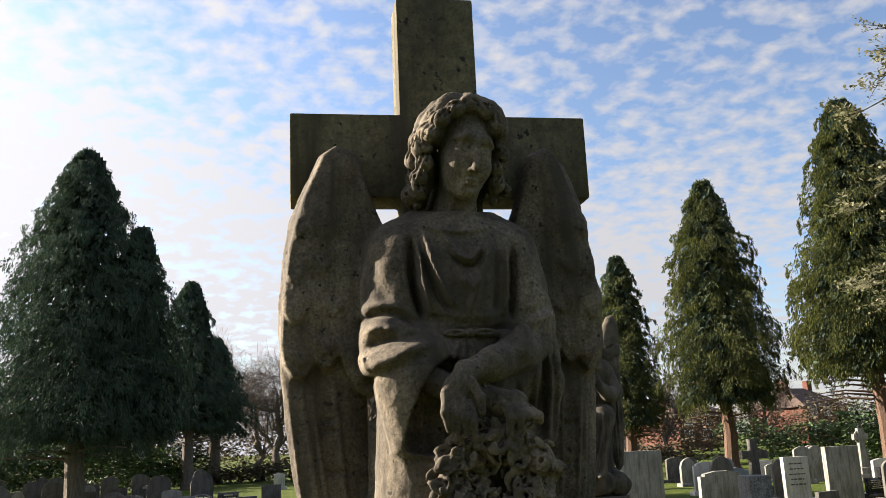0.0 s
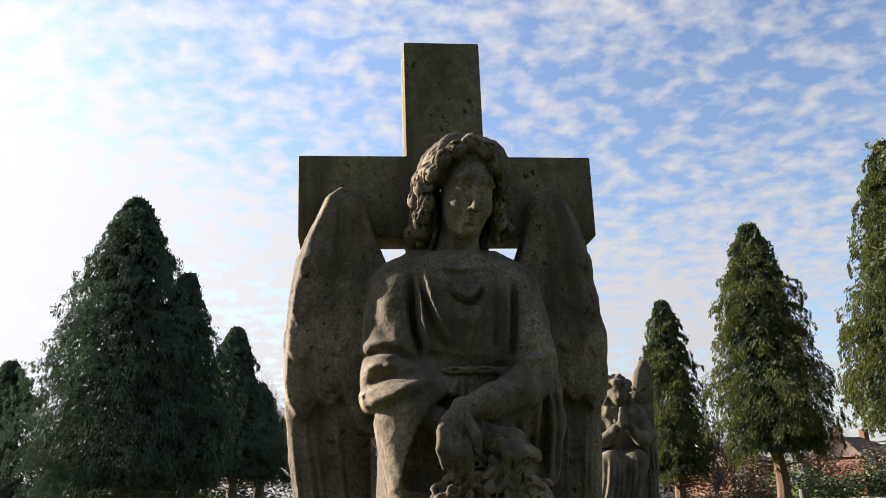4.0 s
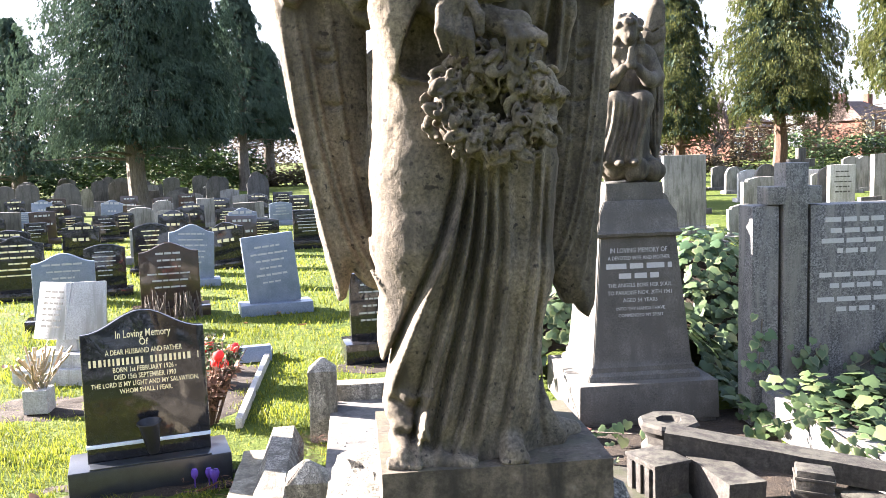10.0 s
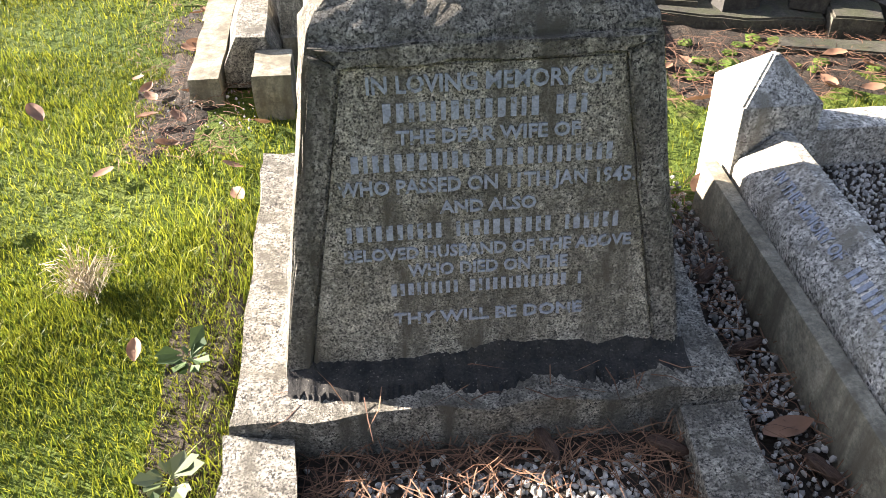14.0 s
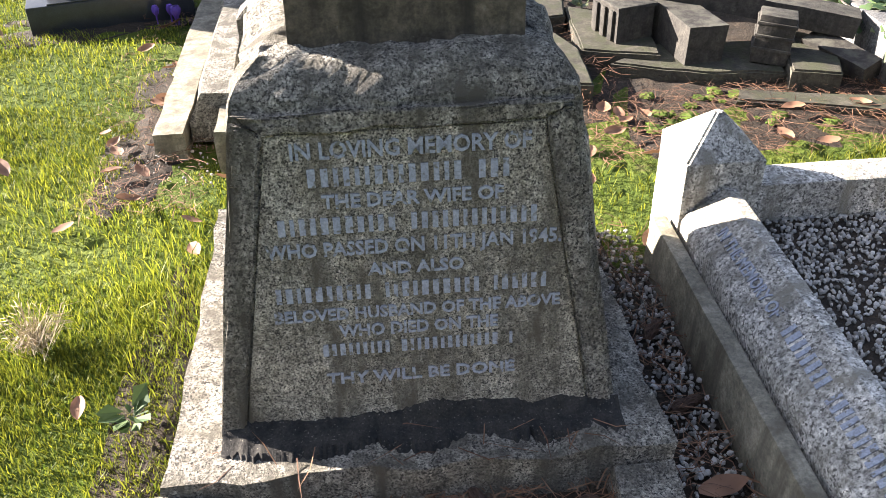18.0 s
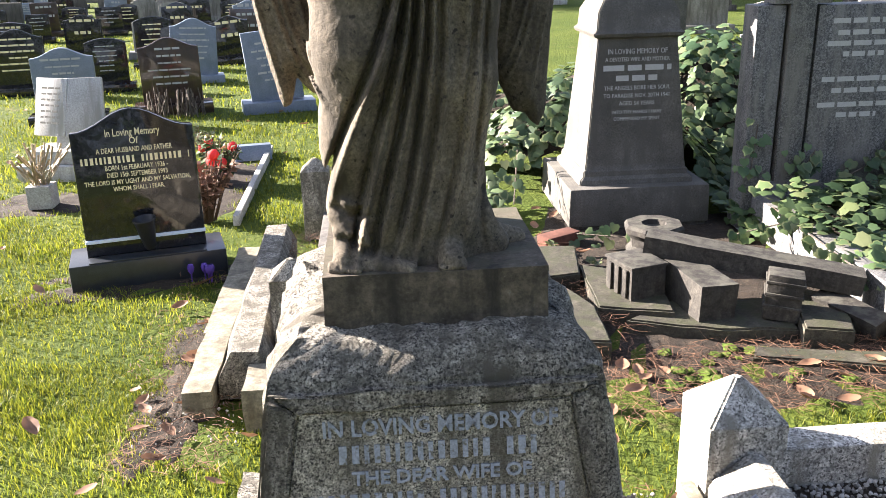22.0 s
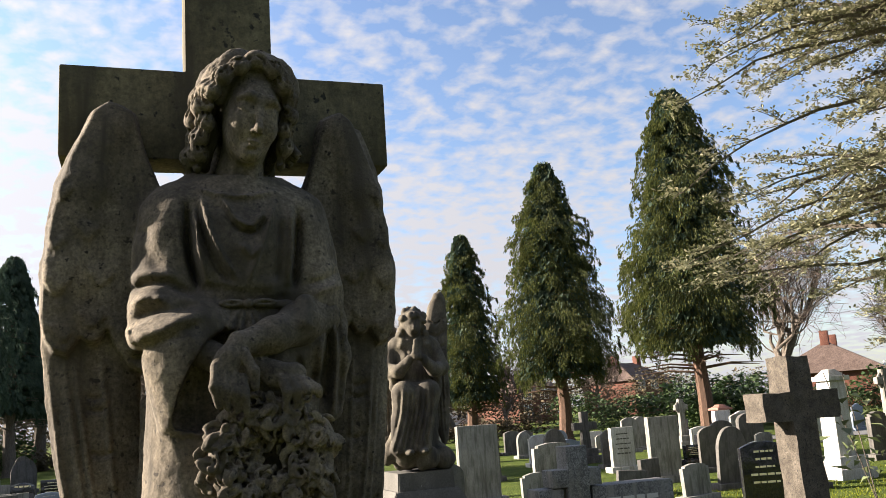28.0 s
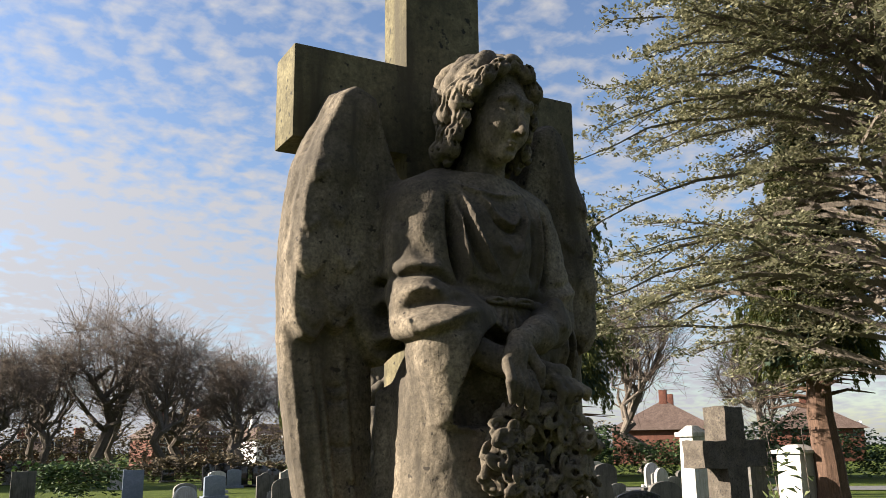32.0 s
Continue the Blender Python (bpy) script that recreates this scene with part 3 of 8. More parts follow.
    line("", 0.313, 0.038, 0.373)
    line("THY WILL BE DONE", 0.247, 0.036, 0.370)
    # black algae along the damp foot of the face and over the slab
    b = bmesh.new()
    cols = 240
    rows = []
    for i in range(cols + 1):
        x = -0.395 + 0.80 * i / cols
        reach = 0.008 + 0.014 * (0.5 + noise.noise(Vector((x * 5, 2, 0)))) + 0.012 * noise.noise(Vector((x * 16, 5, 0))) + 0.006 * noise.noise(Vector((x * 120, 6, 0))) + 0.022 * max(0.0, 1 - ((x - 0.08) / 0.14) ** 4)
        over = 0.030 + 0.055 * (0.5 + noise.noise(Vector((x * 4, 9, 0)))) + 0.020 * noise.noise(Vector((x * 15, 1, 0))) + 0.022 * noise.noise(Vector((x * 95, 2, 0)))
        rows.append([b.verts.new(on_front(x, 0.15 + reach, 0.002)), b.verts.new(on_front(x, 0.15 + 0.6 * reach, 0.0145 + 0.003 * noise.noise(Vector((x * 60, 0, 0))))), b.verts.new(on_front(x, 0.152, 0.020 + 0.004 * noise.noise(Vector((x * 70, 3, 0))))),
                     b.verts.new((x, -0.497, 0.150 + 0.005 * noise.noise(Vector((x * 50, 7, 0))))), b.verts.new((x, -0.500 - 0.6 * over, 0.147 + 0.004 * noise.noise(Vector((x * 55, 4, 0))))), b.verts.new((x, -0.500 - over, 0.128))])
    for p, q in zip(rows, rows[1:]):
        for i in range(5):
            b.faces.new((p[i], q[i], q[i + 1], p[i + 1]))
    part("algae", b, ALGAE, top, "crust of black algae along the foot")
    return top


pedestal()
slab = part("base_slab", block(-0.50, 0.492, -0.592, 0.40, -0.03, 0.136, 0, rough=0.020, cuts=19, seed=2), ROCKFACE)
tagged(slab, "rough granite foundation slab under the pedestal", "base slab")


def rough_kerb(x0, x1, y0, y1, h, name, label, mat=ROCKFACE, seed=1, rough=0.018):
    long = max(x1 - x0, y1 - y0)
    return tagged(part(name, block(x0, x1, y0, y1, -0.03, h, 0, rough=rough, cuts=15, seed=seed), mat), label, "grave kerb", "kerbs of the pedestal grave")


rough_kerb(-0.515, -0.385, -1.72, -0.597, 0.105, "grave_kerb", "rock-faced pale granite kerb of the grave, along the lawn", seed=3)
rough_kerb(0.362, 0.488, -1.72, -0.60, 0.10, "grave_kerb", "rock-faced pale granite kerb of the grave, beside the chippings", seed=5)

plinth = bmesh.new()
block(-0.194, 0.219, -0.287, 0.10, 0.868, 0.972, 0, bm=plinth, rough=0.003, cuts=7, seed=8)
tagged(part("statue_plinth", plinth, PLINTHSTONE), "sooty square stone plinth under the angel", "plinth")


def latin_cross():
    """One tall cross: a shaft behind the figure and a crossbar, of squared stone."""
    x0, x1, a0, a1, yf, yb = -0.097, 0.082, -0.338, 0.329, -0.028, 0.078
    zb, zt, lo, hi = 0.965, 2.668, 2.19, 2.381
    bm = prism([(x0, zb), (x1, zb), (x1, lo), (a1, lo), (a1, hi), (x1, hi), (x1, zt), (x0, zt), (x0, hi), (a0, hi), (a0, lo), (x0, lo)], yf, yb, 0.005)
    return tagged(part("stone_cross", bm, CROSSSTONE), "tall lichened sandstone cross standing behind the angel", "cross")


latin_cross()


# ---- the angel ----
class Clay:
    """A field of signed distances on a grid, into which forms are merged softly."""

    def __init__(self, lo, hi, h):
        self.lo, self.h = np.array(lo, np.float32), h
        self.n = np.ceil((np.array(hi) - np.array(lo)) / h).astype(int) + 1
        self.f = np.full(self.n, 1.0, np.float32)
        self.ax = [self.lo[k] + h * np.arange(self.n[k], dtype=np.float32) for k in range(3)]

    def window(self, lo, hi, pad):
        s = []
        for k in range(3):
            a = int(max(0, math.floor((lo[k] - pad - self.lo[k]) / self.h)))
            b = int(min(self.n[k], math.ceil((hi[k] + pad - self.lo[k]) / self.h) + 1))
            s.append(slice(a, max(a + 1, b)))
        return tuple(s), (self.ax[0][s[0]][:, None, None], self.ax[1][s[1]][None, :, None], self.ax[2][s[2]][None, None, :])

    def merge(self, s, d, k, cut=False):
        f = self.f[s]
        if cut:
            d = -d
            h = np.clip(0.5 - 0.5 * (d - f) / k, 0, 1)
            self.f[s] = f * h + d * (1 - h) + k * h * (1 - h)
        else:
            h = np.clip(0.5 + 0.5 * (d - f) / k, 0, 1)
            self.f[s] = d * (1 - h) + f * h - k * h * (1 - h)

    def limb(self, a, b, ra, rb, k=0.02, cut=False, flat=None):
        """A rounded limb from a to b; flat: (axis, factor) squeezes it."""
        a, b = np.array(a, np.float32), np.array(b, np.float32)
        r = max(ra, rb)
        lo, hi = np.minimum(a, b) - r, np.maximum(a, b) + r
        s, (X, Y, Z) = self.window(lo, hi, 3 * k + 0.01)
        sc = [1.0, 1.0, 1.0]
        if flat:
            sc[flat[0]] = flat[1]
        d = (b - a) / np.array(sc)
        P = [(X - a[0]) / sc[0], (Y - a[1]) / sc[1], (Z - a[2]) / sc[2]]
        t = np.clip((P[0] * d[0] + P[1] * d[1] + P[2] * d[2]) / max(float(d @ d), 1e-9), 0, 1)
        q = np.sqrt((P[0] - t * d[0]) ** 2 + (P[1] - t * d[1]) ** 2 + (P[2] - t * d[2]) ** 2) - (ra + (rb - ra) * t)
        self.merge(s, q * min(sc), k, cut)

    def line(self, pts, radii, k=0.015, cut=False, flat=None):
        for (a, b), (ra, rb) in zip(zip(pts, pts[1:]), zip(radii, radii[1:])):
            self.limb(a, b, ra, rb, k, cut, flat)

    def egg(self, c, r, k=0.02, cut=False, turn=0.0, rot=None):
        c, r = np.array(c, np.float32), np.array(r, np.float32)
        R = float(max(r))
        s, (X, Y, Z) = self.window(c - R, c + R, 3 * k + 0.01)
        cs, sn = math.cos(radians(turn)), math.sin(radians(turn))
        x, y, z = X - c[0], Y - c[1], Z - c[2]
        x, z = cs * x + sn * z, -sn * x + cs * z
        if rot is not None:
            m = rot.transposed()
            x, y, z = (m[i][0] * x + m[i][1] * y + m[i][2] * z for i in range(3))
        g = np.sqrt((x / r[0]) ** 2 + (y / r[1]) ** 2 + (z / r[2]) ** 2)
        g2 = np.sqrt((x / r[0] ** 2) ** 2 + (y / r[1] ** 2) ** 2 + (z / r[2] ** 2) ** 2) + 1e-6
        self.merge(s, (g * (g - 1) / g2).astype(np.float32), k, cut)

    def tower(self, sections, k=0.02):
        """A body of oval sections (z, cx, cy, rx, ry)."""
        zs = [q[0] for q in sections]
        s, (X, Y, Z) = self.window((-9, -9, zs[0]), (9, 9, zs[-1]), 0.02)
        z = Z[0, 0]
        cx, cy, rx, ry = (np.interp(z, zs, [q[i] for q in sections]).astype(np.float32)[None, None, :] for i in (1, 2, 3, 4))
        x, y = (X - cx), (Y - cy)
        g = np.sqrt((x / rx) ** 2 + (y / ry) ** 2)
        d = (g - 1) * np.minimum(rx, ry) * 0.8
        d = np.maximum(d, np.maximum(zs[0] - Z, Z - zs[-1]))
        self.merge(s, d.astype(np.float32), k)

    def leaf_plate(self, outline, y_front, y_back, k=0.01, edge=0.02, cut=False):
        """A plate whose outline in x and z is given; thinner to its rim."""
        xs, zs = [p[0] for p in outline], [p[1] for p in outline]
        s, (X, Y, Z) = self.window((min(xs), y_front, min(zs)), (max(xs), y_back, max(zs)), 0.03)
        x, z = X[:, 0, :], Z[0]
        dist = np.full((x.shape[0], z.shape[1]), 9.0, np.float32)
        inside = np.zeros(dist.shape, bool)
        for (ax_, az), (bx, bz) in zip(outline, outline[1:] + outline[:1]):
            ex, ez = bx - ax_, bz - az
            t = np.clip(((x - ax_) * ex + (z - az) * ez) / max(ex * ex + ez * ez, 1e-9), 0, 1)
            dist = np.minimum(dist, np.sqrt((x - ax_ - t * ex) ** 2 + (z - az - t * ez) ** 2))
            hit = ((az > z) != (bz > z)) & (x < (bx - ax_) * (z - az) / (bz - az if bz != az else 1e-9) + ax_)
            inside ^= hit
        flat = np.where(inside, -dist, dist)[:, None, :]
        mid, half = (y_front + y_back) / 2, (y_back - y_front) / 2
        thick = half * np.clip(0.35 + 0.65 * np.sqrt(np.clip(-flat, 0, edge) / edge), 0, 1)
        d = np.maximum(flat, np.abs(Y - mid) - thick)
        self.merge(s, d.astype(np.float32), k, cut)

    def relief(self, folds, y_max=-0.03):
        """Carved folds on the front: (line in x and z, height, width to the left of its run, width to the right)."""
        x, z = self.ax[0][:, None], self.ax[2][None, :]
        total = np.zeros((self.n[0], self.n[2]), np.float32)
        for pts, height, wa, wb in folds:
            pts = np.array(pts, np.float32)
            if len(pts) > 2:
                u = np.linspace(0, len(pts) - 1, 4 * len(pts))
                sm = np.stack([np.interp(u, np.arange(len(pts)), pts[:, k]) for k in (0, 1)], 1)
                for _ in range(3):
                    sm[1:-1] = (sm[:-2] + 2 * sm[1:-1] + sm[2:]) / 4
                pts = sm
            best, val = np.full(total.shape, 9.0, np.float32), np.zeros(total.shape, np.float32)
            for i, (a, b) in enumerate(zip(pts, pts[1:])):
                e = b - a
                t = np.clip(((x - a[0]) * e[0] + (z - a[1]) * e[1]) / max(float(e @ e), 1e-9), 0, 1)
                d = np.hypot(x - a[0] - t * e[0], z - a[1] - t * e[1])
                side = e[0] * (z - a[1]) - e[1] * (x - a[0]) > 0
                run = (i + t) / (len(pts) - 1)
                v = height * np.exp(-(d / np.where(side, wa, wb)) ** 2) * np.clip(np.minimum(run, 1 - run) * 5 + 0.25, 0, 1)
                val = np.where(d < best, v, val)
                best = np.minimum(best, d)
            total += val
        self.f -= total[:, None, :] * np.clip((y_max - self.ax[1]) / 0.02, 0, 1)[None, :, None]

    def weather(self, amount, scale, seed=0):
        """Uneven wear."""
        rng = np.random.default_rng(seed)
        m = np.maximum((self.n * self.h / scale).astype(int) + 3, 4)
        low = rng.standard_normal(m).astype(np.float32)
        for k in range(3):
            pos = np.arange(self.n[k]) * self.h / scale
            i = pos.astype(int)
            t = (pos - i).astype(np.float32)
            t = t * t * (3 - 2 * t)
            shape = [1, 1, 1]
            shape[k] = -1
            low = np.take(low, i, k) * (1 - t.reshape(shape)) + np.take(low, i + 1, k) * t.reshape(shape)
        self.f += amount * low

    def surface(self):
        """Vertices and faces of the surface."""
        f, sgn = self.f, self.f < 0
        nx, ny, nz = f.shape
        acc = np.zeros((nx - 1, ny - 1, nz - 1, 3), np.float32)
        cnt = np.zeros((nx - 1, ny - 1, nz - 1), np.float32)
        corner = [(i, j, k) for i in (0, 1) for j in (0, 1) for k in (0, 1)]
        cut = lambda a, c: a[c[0]:nx - 1 + c[0], c[1]:ny - 1 + c[1], c[2]:nz - 1 + c[2]]
        cells = np.zeros((nx - 1, ny - 1, nz - 1), np.int8)
        for c in corner:
            cells += cut(sgn, c)
        act = np.argwhere((cells > 0) & (cells < 8))
        ids = np.full(cells.shape, -1, np.int64)
        ids[act[:, 0], act[:, 1], act[:, 2]] = np.arange(len(act))
        pos, num = np.zeros((len(act), 3), np.float32), np.zeros(len(act), np.float32)
        for a in corner:
            for ax_ in range(3):
                if a[ax_] == 0:
                    b = list(a)
                    b[ax_] = 1
                    fa = f[act[:, 0] + a[0], act[:, 1] + a[1], act[:, 2] + a[2]]
                    fb = f[act[:, 0] + b[0], act[:, 1] + b[1], act[:, 2] + b[2]]
                    x = (fa < 0) != (fb < 0)
                    t = np.where(x, fa / np.where(x, fa - fb, 1), 0)
                    p = np.array(a, np.float32)[None] + t[:, None] * np.eye(3, dtype=np.float32)[ax_]
                    pos += np.where(x[:, None], p, 0)
                    num += x
        pos = (act + pos / num[:, None]) * self.h + self.lo
        faces = []
        for ax_ in range(3):
            o = [k for k in range(3) if k != ax_]
            sl0 = [slice(None)] * 3
            sl1 = [slice(None)] * 3
            sl0[ax_], sl1[ax_] = slice(0, -1), slice(1, None)
            a, b = sgn[tuple(sl0)], sgn[tuple(sl1)]
            e = np.argwhere(a != b)
            e = e[(e[:, o[0]] > 0) & (e[:, o[1]] > 0) & (e[:, o[0]] < f.shape[o[0]] - 1) & (e[:, o[1]] < f.shape[o[1]] - 1)]
            inside = a[e[:, 0], e[:, 1], e[:, 2]]
            quad = []
            for d0, d1 in ((1, 1), (0, 1), (0, 0), (1, 0)):
                q = e.copy()
                q[:, o[0]] -= d0
                q[:, o[1]] -= d1
                quad.append(ids[q[:, 0], q[:, 1], q[:, 2]])
            quad = np.stack(quad, 1)
            flip = inside if ax_ != 1 else ~inside
            quad[~flip] = quad[~flip][:, ::-1]
            faces.append(quad)
        return pos, np.concatenate(faces)


def join_skins(name, forms, mat):
    """Several modelled forms as one mesh."""
    V, F, n = [], [], 0
    for c in forms:
        v, f = c.surface()
        V.append(v)
        F.append(f + n)
        n += len(v)
    pos, faces = np.concatenate(V), np.concatenate(F)
    me = bpy.data.meshes.new(name)
    me.vertices.add(len(pos))
    me.vertices.foreach_set("co", pos.astype(np.float32).ravel())
    me.loops.add(faces.size)
    me.loops.foreach_set("vertex_index", faces.astype(np.int32).ravel())
    me.polygons.add(len(faces))
    me.polygons.foreach_set("loop_start", np.arange(0, faces.size, 4, dtype=np.int32))
    me.polygons.foreach_set("use_smooth", np.ones(len(faces), bool))
    me.update(calc_edges=True)
    me.validate()
    me.materials.append(mat)
    return me


def angel_wings(c):
    """Two folded wings behind the shoulders: a thick upper part of small feathers that ends in scallops, long feathers below."""
    left = [(-0.140, 2.10), (-0.173, 2.159), (-0.189, 2.20), (-0.192, 2.26), (-0.213, 2.286), (-0.245, 2.294), (-0.276, 2.275), (-0.295, 2.23), (-0.320, 2.18), (-0.342, 2.12), (-0.356, 2.03), (-0.362, 1.92), (-0.360, 1.82),
            (-0.350, 1.715), (-0.337, 1.62), (-0.313, 1.495), (-0.293, 1.385), (-0.268, 1.265), (-0.259, 1.239), (-0.244, 1.246), (-0.231, 1.298), (-0.205, 1.268), (-0.172, 1.256), (-0.154, 1.285),
            (-0.165, 1.36), (-0.176, 1.44), (-0.186, 1.556), (-0.186, 1.76), (-0.10, 1.80), (-0.05, 1.95)]
    right = [(0.120, 2.10), (0.152, 2.176), (0.167, 2.234), (0.188, 2.262), (0.230, 2.270), (0.262, 2.258), (0.278, 2.22), (0.296, 2.165), (0.303, 2.05), (0.310, 1.96), (0.308, 1.90), (0.299, 1.81), (0.289, 1.70), (0.275, 1.52),
             (0.260, 1.365), (0.251, 1.21), (0.238, 1.184), (0.222, 1.196), (0.211, 1.214), (0.188, 1.216), (0.170, 1.258), (0.148, 1.30), (0.145, 1.45), (0.145, 1.60), (0.10, 1.80), (0.05, 1.95)]
    c.leaf_plate(left, -0.080, -0.002, 0.006, 0.04)
    c.leaf_plate(right, -0.080, -0.002, 0.006, 0.04)
    feathers = []
    for sgn, mx in ((-1, 1.0), (1, 0.86)):
        flip = (lambda pts: [(sgn * -1 * mx * x, z) for x, z in pts])
        edge = [(-0.360, 1.86), (-0.352, 1.825), (-0.338, 1.803), (-0.312, 1.793), (-0.297, 1.815), (-0.290, 1.826), (-0.276, 1.814), (-0.258, 1.816), (-0.244, 1.838), (-0.232, 1.806), (-0.208, 1.772), (-0.180, 1.757)]
        shape = flip(edge + [(-0.13, 1.80), (-0.13, 2.07), (-0.17, 2.17), (-0.198, 2.262), (-0.243, 2.284), (-0.272, 2.262), (-0.312, 2.17), (-0.342, 2.06), (-0.356, 1.94)])
        c.leaf_plate(shape, -0.106, -0.03, 0.003, 0.005)
        # the arm of the wing swells at its leading edge
        c.line([(sgn * mx * 0.235, -0.082, 2.235), (sgn * mx * 0.285, -0.085, 2.11), (sgn * mx * 0.312, -0.080, 1.95), (sgn * mx * 0.312, -0.074, 1.86)], (0.034, 0.036, 0.034, 0.022), 0.03, flat=(1, 0.9))
        wa, wb = (0.020, 0.0045) if sgn < 0 else (0.0045, 0.020)
        for lobe in (((-0.337, 2.120), (-0.323, 2.075), (-0.304, 2.105)), ((-0.352, 2.045), (-0.336, 1.985), (-0.312, 2.010)), ((-0.355, 1.950), (-0.334, 1.900), (-0.308, 1.930)), ((-0.300, 1.880), (-0.274, 1.838), (-0.244, 1.870)),
                     ((-0.300, 2.040), (-0.280, 2.000), (-0.256, 2.030)), ((-0.280, 1.955), (-0.258, 1.915), (-0.232, 1.945)), ((-0.345, 1.860), (-0.320, 1.815), (-0.298, 1.842)), ((-0.236, 1.855), (-0.210, 1.805), (-0.186, 1.790))):
            feathers.append((flip(lobe), 0.0042, wa, wb))
        for vane in (((-0.345, 1.775), (-0.322, 1.581), (-0.280, 1.365), (-0.254, 1.255)), ((-0.318, 1.775), (-0.284, 1.53), (-0.240, 1.35), (-0.190, 1.262)), ((-0.300, 1.78), (-0.268, 1.53), (-0.226, 1.36), (-0.170, 1.270)), ((-0.255, 1.80), (-0.232, 1.53), (-0.195, 1.345))):
            feathers.append((flip(vane), 0.0055, wa * 0.5, wb * 0.8))
            feathers.append((flip([(x + 0.009, z) for x, z in vane]), -0.0030, 0.004, 0.004))
        for chip in (((-0.285, 1.700), (-0.262, 1.690), (-0.238, 1.700)), ((-0.281, 1.722), (-0.262, 1.714), (-0.246, 1.722)), ((-0.276, 1.622), (-0.255, 1.612), (-0.228, 1.618)), ((-0.240, 1.555), (-0.222, 1.546)), ((-0.300, 1.50), (-0.285, 1.494))):
            feathers.append((flip(chip), -0.005, 0.006, 0.003))
    return feathers


def angel_robe(c):
    """Skirt, bodice and sleeves; returns the folds to carve into them."""
    robe = [(0.966, -0.020, -0.122, 0.150, 0.128), (1.00, -0.024, -0.126, 0.146, 0.126), (1.08, -0.032, -0.128, 0.140, 0.120), (1.20, -0.028, -0.130, 0.144, 0.114),
            (1.35, -0.022, -0.134, 0.150, 0.114), (1.50, -0.015, -0.138, 0.156, 0.118), (1.62, -0.014, -0.140, 0.155, 0.122), (1.75, -0.015, -0.140, 0.138, 0.116), (1.86, -0.012, -0.142, 0.112, 0.102)]
    c.tower(robe, 0.015)
    # cloth that hangs behind, a hand wider than the skirt
    c.line([(-0.168, -0.085, 1.70), (-0.170, -0.085, 1.50), (-0.158, -0.088, 1.32)], (0.020, 0.022, 0.020), 0.02)
    c.line([(0.128, -0.090, 1.70), (0.122, -0.090, 1.45), (0.104, -0.095, 1.20), (0.098, -0.10, 1.03)], (0.026, 0.026, 0.022, 0.024), 0.02)
    # the free leg pushes the cloth forward
    c.line([(-0.088, -0.168, 1.70), (-0.098, -0.185, 1.48), (-0.104, -0.198, 1.36), (-0.112, -0.182, 1.20), (-0.128, -0.180, 1.08)], (0.080, 0.078, 0.074, 0.060, 0.046), 0.045)
    # the other leg, standing, far softer under its panel
    c.line([(0.066, -0.165, 1.50), (0.052, -0.172, 1.30), (0.030, -0.165, 1.08)], (0.075, 0.066, 0.056), 0.05)
    folds = []
    pleats = [((-0.020, 1.545), (-0.036, 1.45), (-0.060, 1.374), (-0.102, 1.278), (-0.149, 1.172), (-0.172, 1.092)), ((-0.004, 1.530), (-0.022, 1.40), (-0.050, 1.29), (-0.082, 1.18), (-0.108, 1.07), (-0.128, 0.99)),
              ((0.010, 1.520), (0.002, 1.39), (-0.026, 1.245), (-0.058, 1.125), (-0.090, 0.985)), ((0.024, 1.515), (0.022, 1.36), (0.000, 1.223), (-0.022, 1.10), (-0.055, 0.99)),
              ((0.044, 1.510), (0.046, 1.36), (0.026, 1.19), (0.0, 1.08), (-0.020, 0.985)), ((0.112, 1.535), (0.104, 1.40), (0.086, 1.26), (0.062, 1.12), (0.026, 0.99))]
    for k, line in enumerate(pleats):
        deep, wide = (1.35, 1.05, 1.0, 0.75, 0.55, 0.6)[k], (1.15, 1.0, 1.0, 0.85, 0.9, 0.9)[k]
        folds.append((line, 0.0140 * deep, 0.0055 * wide, 0.0105 * wide))
        folds.append(([(x - 0.0135 * wide, z) for x, z in line], -0.0170 * deep, 0.0085 * wide, 0.0050 * wide))
    folds += [(((0.062, 1.48), (0.064, 1.34), (0.048, 1.20), (0.026, 1.07)), -0.005, 0.012, 0.010), (((0.086, 1.46), (0.082, 1.32), (0.064, 1.18)), 0.004, 0.012, 0.012), (((0.120, 1.52), (0.113, 1.36), (0.098, 1.20), (0.085, 1.06)), -0.009, 0.005, 0.007),
              (((-0.012, 1.25), (-0.040, 1.14), (-0.068, 1.04)), 0.005, 0.004, 0.006), (((-0.085, 1.24), (-0.112, 1.14), (-0.134, 1.05)), -0.007, 0.007, 0.009), (((-0.156, 1.10), (-0.125, 1.085), (-0.098, 1.10)), 0.007, 0.006, 0.008),
              (((-0.164, 1.085), (-0.130, 1.062), (-0.100, 1.075)), -0.008, 0.005, 0.007), (((-0.166, 1.055), (-0.135, 1.036), (-0.108, 1.045)), 0.007, 0.006, 0.007), (((-0.160, 1.030), (-0.128, 1.015), (-0.11, 1.02)), -0.006, 0.005, 0.006),
              (((0.098, 1.16), (0.086, 1.07), (0.070, 1.0)), 0.008, 0.007, 0.009), (((0.114, 1.12), (0.104, 1.04), (0.108, 0.99)), -0.008, 0.006, 0.008)]
